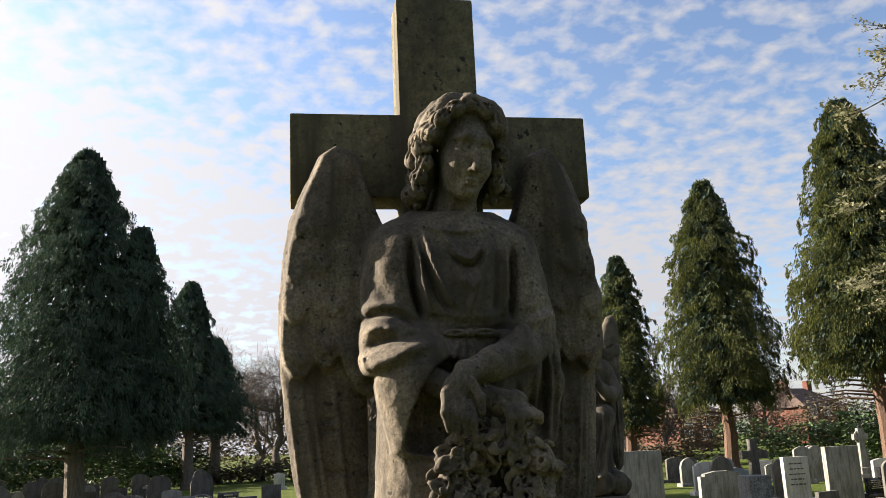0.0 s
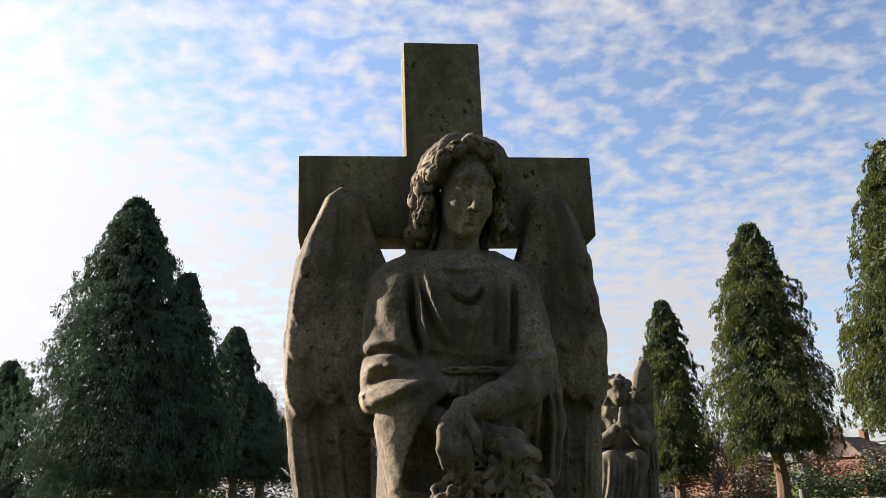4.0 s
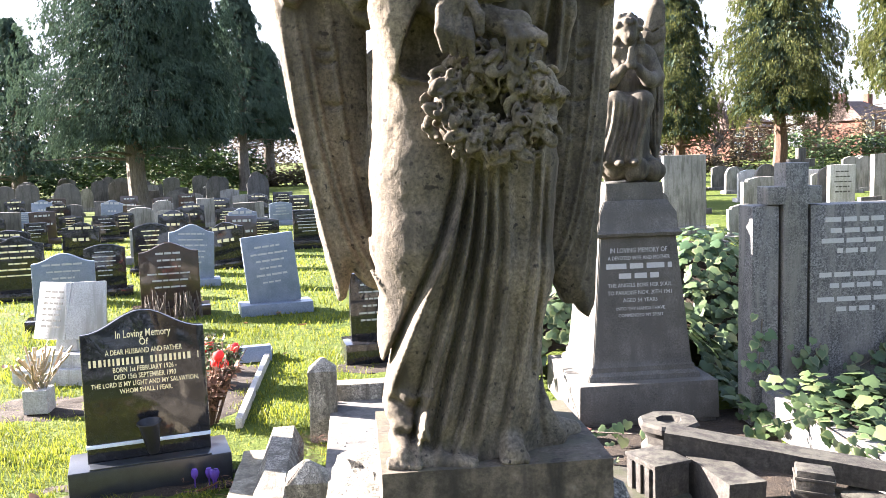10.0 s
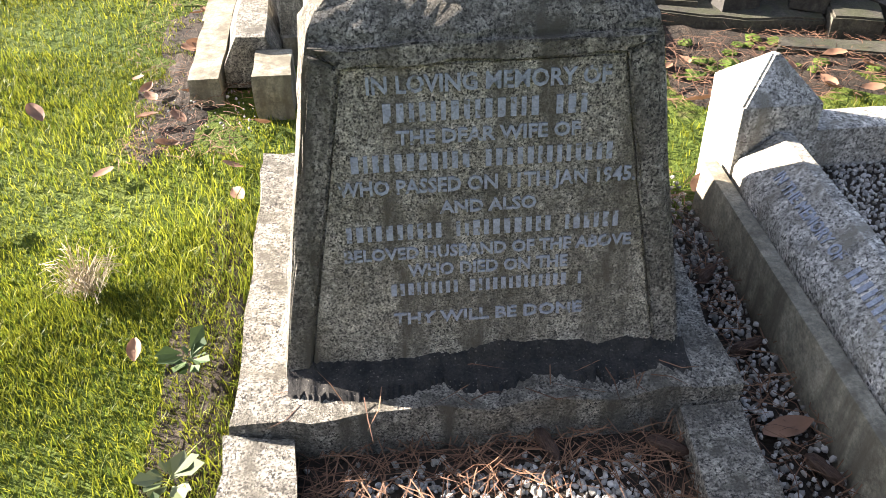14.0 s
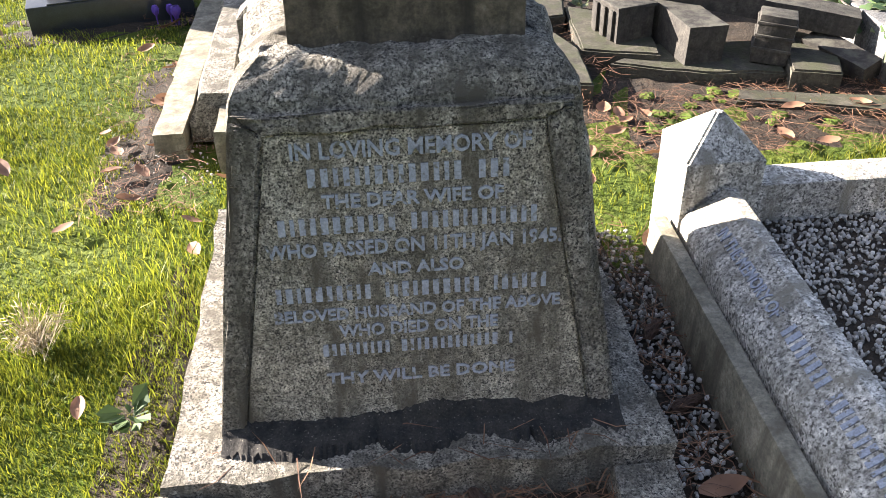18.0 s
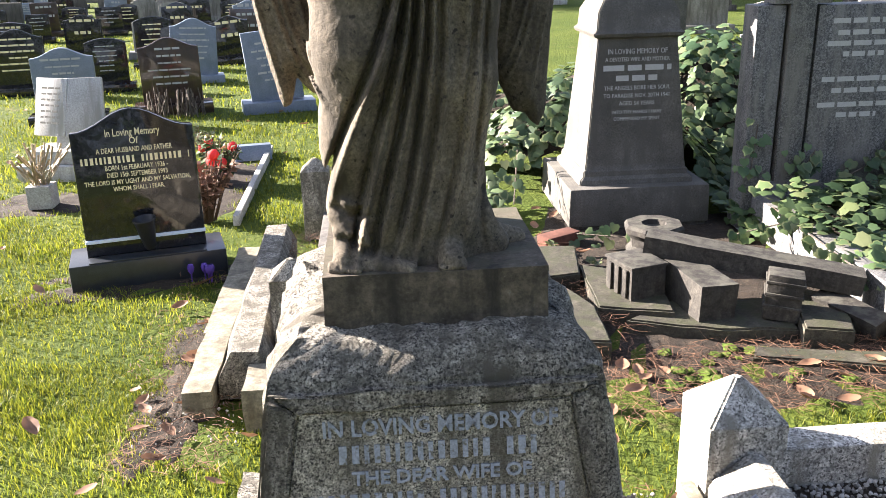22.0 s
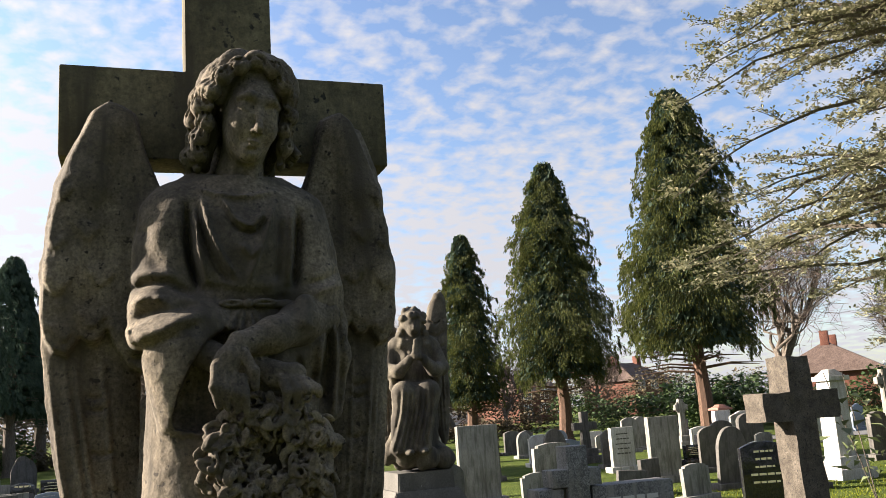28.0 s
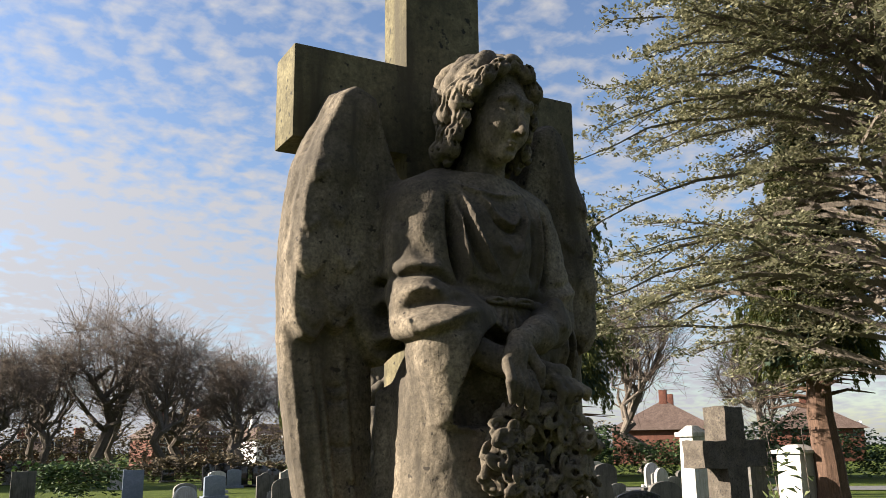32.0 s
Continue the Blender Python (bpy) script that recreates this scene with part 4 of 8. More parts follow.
    # cloth over the foot, the train at the other side
    for a, b, d, r in (((-0.170, -0.165, 1.105), (-0.165, -0.205, 1.062), (-0.118, -0.240, 1.050), 0.012), ((-0.172, -0.165, 1.068), (-0.158, -0.215, 1.030), (-0.110, -0.250, 1.022), 0.012)):
        c.line([a, b, d], (r * 0.8, r, r * 0.8), 0.012)
    c.line([(-0.160, -0.15, 0.992), (-0.105, -0.250, 0.976), (-0.035, -0.268, 0.974)], (0.016, 0.018, 0.014), 0.014)
    c.line([(0.080, -0.16, 1.10), (0.095, -0.17, 1.02), (0.135, -0.17, 0.985)], (0.030, 0.032, 0.026), 0.03)
    c.line([(0.12, -0.14, 0.990), (0.185, -0.12, 0.976)], (0.030, 0.018), 0.02)
    # feet
    c.line([(-0.140, -0.19, 1.01), (-0.150, -0.245, 0.985)], (0.034, 0.026), 0.010)
    for i, dx in enumerate((0.022, 0.008, -0.005, -0.017, -0.027)):
        c.limb((-0.15 + dx, -0.255, 0.984), (-0.15 + dx, -0.276 + 0.003 * i, 0.977), 0.0085, 0.0072, 0.002)
    c.line([(0.035, -0.225, 1.0), (0.045, -0.262, 0.982)], (0.026, 0.022), 0.010)
    for i, dx in enumerate((-0.02, -0.006, 0.007, 0.018)):
        c.limb((0.045 + dx, -0.262, 0.98), (0.045 + dx, -0.278, 0.976), 0.0085, 0.0072, 0.002)
    # bodice
    trunk = [(1.80, -0.010, -0.145, 0.112, 0.098), (1.865, -0.008, -0.145, 0.108, 0.092), (1.905, -0.008, -0.148, 0.120, 0.104), (1.96, -0.008, -0.150, 0.134, 0.108), (2.02, -0.008, -0.148, 0.136, 0.100), (2.06, -0.008, -0.142, 0.120, 0.086), (2.11, -0.008, -0.14, 0.070, 0.064)]
    c.tower(trunk, 0.02)
    c.limb((-0.112, -0.140, 2.034), (0.086, -0.140, 2.030), 0.066, 0.064, 0.04)
    c.limb((-0.085, -0.130, 2.075), (0.060, -0.130, 2.072), 0.045, 0.044, 0.04)
    bodice = [(((-0.092, 2.085), (-0.060, 2.068), (-0.005, 2.060), (0.050, 2.078)), 0.0045, 0.004, 0.008), (((-0.084, 2.062), (-0.072, 1.99), (-0.048, 1.936), (-0.026, 1.906)), 0.006, 0.008, 0.005), (((-0.092, 2.052), (-0.080, 1.985), (-0.058, 1.930), (-0.034, 1.902)), -0.006, 0.006, 0.008),
              (((-0.050, 2.060), (-0.030, 2.012), (0.004, 1.996), (0.024, 2.030)), 0.006, 0.008, 0.004), (((-0.046, 2.045), (-0.024, 2.0), (0.006, 1.986), (0.030, 2.020)), -0.005, 0.004, 0.007), (((-0.020, 1.968), (0.0, 1.940), (0.014, 1.962)), 0.005, 0.010, 0.004),
              (((0.048, 2.055), (0.030, 1.99), (0.006, 1.93), (-0.006, 1.90)), 0.0055, 0.005, 0.009), (((-0.108, 2.050), (-0.106, 1.955), (-0.090, 1.895)), -0.013, 0.009, 0.008), (((-0.094, 2.040), (-0.092, 1.96), (-0.074, 1.90)), 0.005, 0.008, 0.006),
              (((0.096, 2.040), (0.088, 1.95), (0.081, 1.892)), -0.011, 0.008, 0.008), (((0.078, 2.05), (0.074, 1.96), (0.066, 1.90)), 0.005, 0.007, 0.006), (((0.058, 2.02), (0.052, 1.95), (0.044, 1.90)), -0.004, 0.006, 0.006)]
    folds += [(q, 1.7 * h, 0.8 * wa, 0.8 * wb) for q, h, wa, wb in bodice]
    # bloused cloth that falls over the girdle
    c.line([(-0.085, -0.210, 1.906), (-0.035, -0.238, 1.892), (0.03, -0.238, 1.892), (0.075, -0.210, 1.904)], (0.013, 0.013, 0.013, 0.013), 0.014)
    c.line([(-0.080, -0.236, 1.892), (-0.03, -0.262, 1.876), (0.04, -0.262, 1.877), (0.08, -0.234, 1.892)], (0.011, 0.015, 0.015, 0.011), 0.005, cut=True)
    for dx in (-0.030, -0.012, 0.008, 0.026):
        folds.append((((-0.010 + dx * 0.4, 1.858), (-0.010 + dx, 1.82), (-0.012 + dx * 1.5, 1.77)), 0.006, 0.004, 0.005))
    # the sleeve nearer the sun: upper arm, elbow, and the bell that hangs from the forearm
    c.line([(-0.126, -0.140, 2.040), (-0.136, -0.150, 1.97), (-0.140, -0.165, 1.90), (-0.142, -0.180, 1.855)], (0.058, 0.058, 0.057, 0.058), 0.03)
    c.line([(-0.142, -0.190, 1.850), (-0.100, -0.225, 1.828), (-0.070, -0.245, 1.820)], (0.058, 0.044, 0.030), 0.03)
    bell = [(-0.202, 1.82), (-0.190, 1.795), (-0.181, 1.745), (-0.166, 1.685), (-0.154, 1.650), (-0.138, 1.640), (-0.088, 1.632), (-0.066, 1.70), (-0.050, 1.800), (-0.075, 1.850), (-0.14, 1.87)]
    c.leaf_plate(bell, -0.292, -0.150, 0.02, 0.05)
    c.leaf_plate([(-0.046, 1.822), (-0.079, 1.798), (-0.108, 1.757), (-0.128, 1.712), (-0.142, 1.672), (-0.134, 1.650), (-0.092, 1.642), (-0.02, 1.65), (0.0, 1.80)], -0.40, -0.212, 0.003, 0.004, cut=True)
    folds += [(((-0.200, 1.900), (-0.165, 1.906), (-0.140, 1.903), (-0.098, 1.878)), -0.013, 0.009, 0.006), (((-0.205, 1.920), (-0.165, 1.922), (-0.130, 1.915)), 0.006, 0.010, 0.010), (((-0.202, 1.868), (-0.178, 1.878), (-0.150, 1.872)), 0.009, 0.008, 0.006),
              (((-0.196, 1.845), (-0.165, 1.852), (-0.130, 1.850), (-0.100, 1.856)), -0.012, 0.011, 0.009), (((-0.208, 1.800), (-0.175, 1.806), (-0.140, 1.824), (-0.088, 1.842)), 0.012, 0.012, 0.008), (((-0.200, 1.786), (-0.165, 1.792), (-0.128, 1.806), (-0.085, 1.828)), -0.007, 0.006, 0.010),
              (((-0.180, 2.02), (-0.176, 1.965), (-0.150, 1.925)), -0.006, 0.012, 0.012), (((-0.160, 1.76), (-0.148, 1.70), (-0.142, 1.66)), 0.003, 0.016, 0.016)]
    # the other sleeve, and its hanging end
    c.line([(0.098, -0.140, 2.035), (0.112, -0.150, 1.96), (0.118, -0.170, 1.895), (0.116, -0.185, 1.862)], (0.056, 0.056, 0.054, 0.050), 0.03)
    c.line([(0.140, -0.160, 1.87), (0.154, -0.170, 1.77), (0.152, -0.165, 1.67)], (0.040, 0.034, 0.022), 0.02)
    c.line([(0.105, -0.205, 1.80), (0.04, -0.215, 1.745), (-0.03, -0.215, 1.73)], (0.040, 0.040, 0.036), 0.03)
    folds += [(((0.166, 1.925), (0.135, 1.905), (0.10, 1.898)), -0.006, 0.007, 0.006), (((0.170, 1.900), (0.140, 1.890), (0.112, 1.880)), 0.006, 0.008, 0.006), (((0.140, 1.83), (0.144, 1.75), (0.138, 1.67)), -0.010, 0.006, 0.008), (((0.162, 1.84), (0.168, 1.76), (0.160, 1.66)), -0.009, 0.006, 0.007),
              (((0.120, 1.80), (0.124, 1.74), (0.118, 1.67)), 0.008, 0.006, 0.008), (((0.152, 1.84), (0.156, 1.75), (0.150, 1.66)), 0.008, 0.006, 0.006), (((0.075, 1.77), (0.085, 1.73), (0.092, 1.68)), -0.008, 0.006, 0.006)]
    return folds


def angel_arms(c, rng):
    """Forearms, crossed wrists and the wreath of roses that hangs from them."""
    c.line([(-0.095, -0.240, 1.785), (-0.04, -0.262, 1.755), (0.030, -0.288, 1.738)], (0.028, 0.024, 0.020), 0.012)
    # the hand that lies beneath, its fingers over the wreath
    c.egg((0.048, -0.298, 1.728), (0.036, 0.018, 0.023), 0.012, turn=15)
    for i in range(4):
        x0 = 0.038 + 0.013 * i
        c.line([(x0, -0.312, 1.724 - 0.002 * i), (x0 + 0.006 + 0.004 * i, -0.326, 1.702), (x0 + 0.004 + 0.006 * i, -0.318, 1.676 + 0.006 * i)], (0.0092, 0.0086, 0.0068), 0.003)
    # the upper forearm: from the elbow across, the wrist dropped
    c.line([(0.126, -0.190, 1.842), (0.085, -0.235, 1.824), (0.030, -0.280, 1.802), (-0.030, -0.312, 1.786)], (0.044, 0.038, 0.029, 0.0195), 0.016)
    c.line([(0.150, -0.160, 1.87), (0.118, -0.205, 1.872), (0.092, -0.250, 1.860), (0.085, -0.278, 1.822)], (0.012, 0.014, 0.013, 0.010), 0.012)
    c.line([(-0.030, -0.314, 1.784), (-0.050, -0.328, 1.764)], (0.0195, 0.0185), 0.010)
    c.egg((-0.056, -0.334, 1.748), (0.023, 0.0135, 0.029), 0.008, turn=-30)
    for i in range(4):
        x0 = -0.073 + 0.0140 * i
        z0 = 1.746 - 0.006 * i
        c.line([(x0, -0.338, z0), (x0 - 0.003 + 0.002 * i, -0.352, z0 - 0.030), (x0 + 0.004 + 0.001 * i, -0.342, z0 - 0.062 + 0.002 * i)], (0.0086, 0.0080, 0.0060), 0.0025)
    c.line([(-0.028, -0.330, 1.768), (-0.012, -0.340, 1.738), (-0.010, -0.338, 1.712)], (0.011, 0.010, 0.008), 0.004)
    # girdle with its bow
    c.line([(-0.090, -0.214, 1.866), (-0.02, -0.246, 1.860), (0.07, -0.230, 1.862)], (0.008, 0.008, 0.008), 0.004)
    for x in (-0.036, 0.022):
        c.egg((x, -0.254, 1.862), (0.023, 0.008, 0.0080), 0.003)
        c.egg((x, -0.262, 1.862), (0.015, 0.006, 0.0030), 0.002, cut=True)
    c.egg((-0.008, -0.259, 1.861), (0.008, 0.008, 0.009), 0.003)
    # wreath: a thick ring, its roses and leaves deeply undercut
    ox, oz, rx, rz = 0.018, 1.598, 0.073, 0.062
    ring = [(ox + rx * math.cos(a), -0.278, oz + rz * math.sin(a)) for a in [2 * math.pi * i / 24 for i in range(24)]]
    for p, q in zip(ring, ring[1:] + ring[:1]):
        c.limb(p, q, 0.026, 0.026, 0.006)
    for i in range(230):
        a, rr, ph = rng.uniform(0, 2 * math.pi), rng.uniform(0.016, 0.046), rng.uniform(-0.6, 3.7)
        p = (ox + (rx + rr * math.cos(ph)) * math.cos(a), -0.282 - 1.1 * rr * abs(math.sin(ph)), oz + (rz + rr * math.cos(ph)) * math.sin(a))
        rot = Euler((rng.uniform(-1.1, 1.1), rng.uniform(0, 6.28), rng.uniform(-1.1, 1.1))).to_matrix()
        s = rng.uniform(0.7, 1.2)
        c.egg(p, (0.019 * s, 0.0040, 0.0105 * s), 0.0012, rot=rot)
        q = (p[0] + rng.uniform(-0.016, 0.016), p[1] - 0.004, p[2] + rng.uniform(-0.016, 0.016))
        c.egg(q, (0.0065 * s, 0.017, 0.0050 * s), 0.0012, cut=True, rot=rot)
    for i in range(8):
        a = 2 * math.pi * i / 8 + 0.35
        x, y, z = ox + 1.10 * rx * math.cos(a), -0.318 - 0.004 * math.sin(3 * a), oz + 1.10 * rz * math.sin(a)
        for k in range(9):
            b = k * 2.4 + i
            d = 0.004 + 0.0014 * k
            rot = Matrix.Rotation(-b, 3, "Y") @ Matrix.Rotation(0.9 - 0.08 * k, 3, "Z")
            c.egg((x + d * math.cos(b), y + 0.0006 * k, z + d * math.sin(b)), (0.0030, 0.0105, 0.0090), 0.001, rot=rot)
    # loose leaves on the sunny side and below
    for x, y, z, t in ((-0.078, -0.318, 1.628, 40), (-0.086, -0.312, 1.590, -30), (-0.052, -0.320, 1.548, 20), (-0.022, -0.322, 1.536, 60), (0.020, -0.316, 1.508, 10), (0.062, -0.316, 1.512, -25), (0.105, -0.312, 1.540, -50)):
        c.egg((x, y, z), (0.021, 0.006, 0.012), 0.002, turn=t)
        c.egg((x + 0.004, y - 0.007, z), (0.010, 0.005, 0.004), 0.002, cut=True, turn=t)


def angel_head(c, rng):
    """The bowed head, turned a little aside, with long waved hair."""
    c.line([(-0.008, -0.145, 2.05), (-0.006, -0.152, 2.12), (0.002, -0.165, 2.19)], (0.050, 0.042, 0.038), 0.014)
    c.line([(0.030, -0.178, 2.165), (0.012, -0.200, 2.095)], (0.009, 0.008), 0.012)
    c.egg((0.018, -0.150, 2.285), (0.076, 0.090, 0.080), 0.01)
    hub = Vector((0.007, -0.188, 2.214))
    turn_ = Matrix.Rotation(radians(11), 3, "Z") @ Matrix.Rotation(radians(9), 3, "Y") @ Matrix.Rotation(radians(8), 3, "X")

    def H(x, y, z):
        return tuple(hub + turn_ @ Vector((x, y, z)))

    c.egg(H(0, -0.010, 0.020), (0.051, 0.066, 0.068), 0.012, rot=turn_)
    c.egg(H(0, -0.020, -0.022), (0.044, 0.052, 0.056), 0.016, rot=turn_)
    c.egg(H(0, -0.052, -0.066), (0.017, 0.016, 0.013), 0.018)
    for sx in (-1, 1):
        c.egg(H(sx * 0.024, -0.050, -0.012), (0.019, 0.017, 0.022), 0.016)
        c.egg(H(sx * 0.0215, -0.080, 0.019), (0.0165, 0.014, 0.0105), 0.008, cut=True, rot=turn_)
        c.egg(H(sx * 0.0220, -0.0610, 0.017), (0.0135, 0.0090, 0.0085), 0.004, rot=turn_)
        c.line([H(sx * 0.010, -0.0660, 0.0105), H(sx * 0.022, -0.0700, 0.0085), H(sx * 0.034, -0.0620, 0.0115)], (0.0018, 0.0022, 0.0018), 0.003)
        c.line([H(sx * 0.008, -0.0690, 0.034), H(sx * 0.022, -0.0710, 0.039), H(sx * 0.040, -0.0570, 0.032)], (0.005, 0.0055, 0.004), 0.010)
        c.egg(H(sx * 0.0075, -0.0790, -0.0275), (0.0060, 0.0070, 0.0048), 0.005)
    c.line([H(0, -0.0690, 0.030), H(0, -0.0790, 0.0), H(0, -0.0900, -0.024)], (0.0062, 0.0062, 0.0080), 0.006)
    c.egg(H(0, -0.0710, -0.046), (0.0125, 0.0072, 0.0042), 0.004, rot=turn_)
    c.egg(H(0, -0.0690, -0.0540), (0.0105, 0.0072, 0.0046), 0.004, rot=turn_)
    c.line([H(-0.013, -0.0720, -0.0500), H(0, -0.0790, -0.0495), H(0.013, -0.0720, -0.0500)], (0.0018, 0.0022, 0.0018), 0.002, cut=True)
    c.egg(H(0, -0.0700, -0.0600), (0.012, 0.006, 0.0035), 0.006, cut=True)
    # hair: waved locks from a parting over the skull, swept back from the face, falling to the shoulders
    c.egg((0.018, -0.140, 2.288), (0.078, 0.088, 0.074), 0.008)
    for sx, m in ((-1, 1.0), (1, 0.90)):
        for j, f0 in enumerate((14, 30, 48, 68, 90, 112, 136, 160)):
            pts, rad = [], []
            ph = rng.uniform(0, 6.28)
            for i in range(12):
                u = i / 11
                th = radians(8 + 104 * u)
                fi = radians(f0 + 46 * u * (1 - f0 / 200)) + 0.10 * math.sin(7 * u + ph)
                bulge = 1 + 0.055 * math.sin(9 * u + ph)
                pts.append((0.018 + sx * m * 0.086 * bulge * math.sin(th) * math.sin(fi), -0.146 - 0.098 * bulge * math.sin(th) * math.cos(fi), 2.286 + 0.072 * bulge * math.cos(th)))
                rad.append(0.0135 + 0.004 * math.sin(math.pi * u))
            if f0 > 40:
                x, y, z = pts[-1]
                drop = 0.115 if sx < 0 else 0.095
                for i in range(1, 7):
                    u = i / 6
                    pts.append((x + sx * (0.010 * math.sin(5 * u + ph) + 0.016 * u), y + 0.010 * math.cos(6 * u + ph) - 0.010 * u * (f0 < 100), z - drop * u))
                    rad.append(0.0165 - 0.007 * u)
            c.line(pts, tuple(rad), 0.003)
            for side in (-0.35, 0.35):
                groove = [(0.018 + (p[0] - 0.018) * 1.10, -0.146 + (p[1] + 0.146) * 1.10 + side * 0.012, p[2] + 0.011 * (1 - i / 9)) for i, p in enumerate(pts)]
                c.line(groove[1:], tuple(np.full(len(groove) - 1, 0.0030)), 0.003, cut=True)
    # thick waves that roll back low over the brow and fall beside the neck
    waves = [([(0.020, -0.238, 2.326), (-0.006, -0.250, 2.312), (-0.032, -0.249, 2.297), (-0.052, -0.240, 2.278), (-0.066, -0.228, 2.254), (-0.066, -0.222, 2.232)], 0.0160),
             ([(0.020, -0.238, 2.326), (0.044, -0.249, 2.312), (0.066, -0.242, 2.292), (0.080, -0.226, 2.264), (0.080, -0.214, 2.238)], 0.0160),
             ([(-0.050, -0.226, 2.292), (-0.076, -0.214, 2.262), (-0.082, -0.208, 2.236), (-0.070, -0.208, 2.214), (-0.078, -0.200, 2.190), (-0.090, -0.188, 2.168), (-0.080, -0.184, 2.146), (-0.086, -0.172, 2.128)], 0.0165),
             ([(0.070, -0.222, 2.290), (0.090, -0.204, 2.258), (0.088, -0.198, 2.230), (0.076, -0.198, 2.208), (0.082, -0.188, 2.184), (0.072, -0.182, 2.160), (0.070, -0.170, 2.134)], 0.0155),
             ([(-0.062, -0.205, 2.292), (-0.086, -0.188, 2.256), (-0.092, -0.178, 2.222), (-0.084, -0.178, 2.196), (-0.096, -0.166, 2.166), (-0.100, -0.158, 2.140), (-0.086, -0.150, 2.122)], 0.0165)]
    for pts, r0 in waves:
        q = np.array(pts)
        u = np.linspace(0, len(q) - 1, 4 * len(q))
        p = np.stack([np.interp(u, np.arange(len(q)), q[:, k]) for k in range(3)], 1)
        for _ in range(3):
            p[1:-1] = (p[:-2] + 2 * p[1:-1] + p[2:]) / 4
        end = np.clip((u[-1] - u) / 1.2, 0.45, 1)
        rad = r0 * (0.86 + 0.22 * np.sin(u * 5.2 + q[0, 0] * 50)) * end
        c.line([tuple(v) for v in p], tuple(rad), 0.005)
        for k in (-1.1, -0.35, 0.4, 1.1):
            off = np.stack([np.sin(k + 0.35 * np.sin(u * 2)) * (1 if q[:, 0].mean() > 0.018 else -1) * np.ones(len(u)), -np.cos(k) * np.ones(len(u)), 0.25 * np.ones(len(u))], 1)
            g = p + off * (rad * 1.0)[:, None]
            c.line([tuple(v) for v in g[1:-1]], tuple(np.full(len(g) - 2, 0.0028)), 0.0025, cut=True)


def angel():
    """A robed, winged stone figure with bowed head, holding a wreath."""
    rng = random.Random(11)
    body = Clay((-0.40, -0.34, 0.962), (0.36, 0.02, 2.32), 0.0044)
    feathers = angel_wings(body)
    folds = angel_robe(body)
    body.relief([(q, 1.15 * h, wa, wb) for q, h, wa, wb in folds] + [(q, 1.5 * h, wa, wb) for q, h, wa, wb in feathers])
    body.weather(0.0008, 0.03, 1)
    body.weather(0.0006, 0.012, 2)
    arms = Clay((-0.13, -0.385, 1.47), (0.20, -0.12, 1.91), 0.0029)
    angel_arms(arms, rng)
    arms.weather(0.0006, 0.012, 3)
    head = Clay((-0.14, -0.31, 2.03), (0.16, -0.03, 2.40), 0.0028)
    angel_head(head, rng)
    head.weather(0.0005, 0.012, 4)
    ob = new("angel_statue", join_skins("angel_statue", (body, arms, head), SANDSTONE))
    return tagged(ob, "weathered sandstone angel with bowed head holding a rose wreath", "statue")


angel()

# ---- trees ----
def sprays(name, spots, mat, rng, size, droop=0.6, thin=0.22, stray=0.45):
    """Many small drooping sprays: each two bent blades, at the given places with the way they point."""
    spots = np.array(spots)
    p, d = spots[:, :3], spots[:, 3:6]
    n = len(p)
    L = size * rng.uniform(0.55, 1.35, n)[:, None]
    side = np.cross(d, np.array([0, 0, 1.0])) + stray * rng.standard_normal((n, 3))
    side /= np.linalg.norm(side, axis=1)[:, None] + 1e-6
    mid = p + d * L * 0.5
    tip = p + d * L * 0.8 + np.array([0, 0, -1.0]) * L * droop
    w = L * thin
    v = np.stack([p, mid + side * w, tip, mid - side * w], 1)
    f = np.array([[0, 1, 2], [0, 2, 3]])
    faces = (f[None] + 4 * np.arange(n)[:, None, None]).reshape(-1, 3)
    return raw(name, v.reshape(-1, 3), faces, mat)


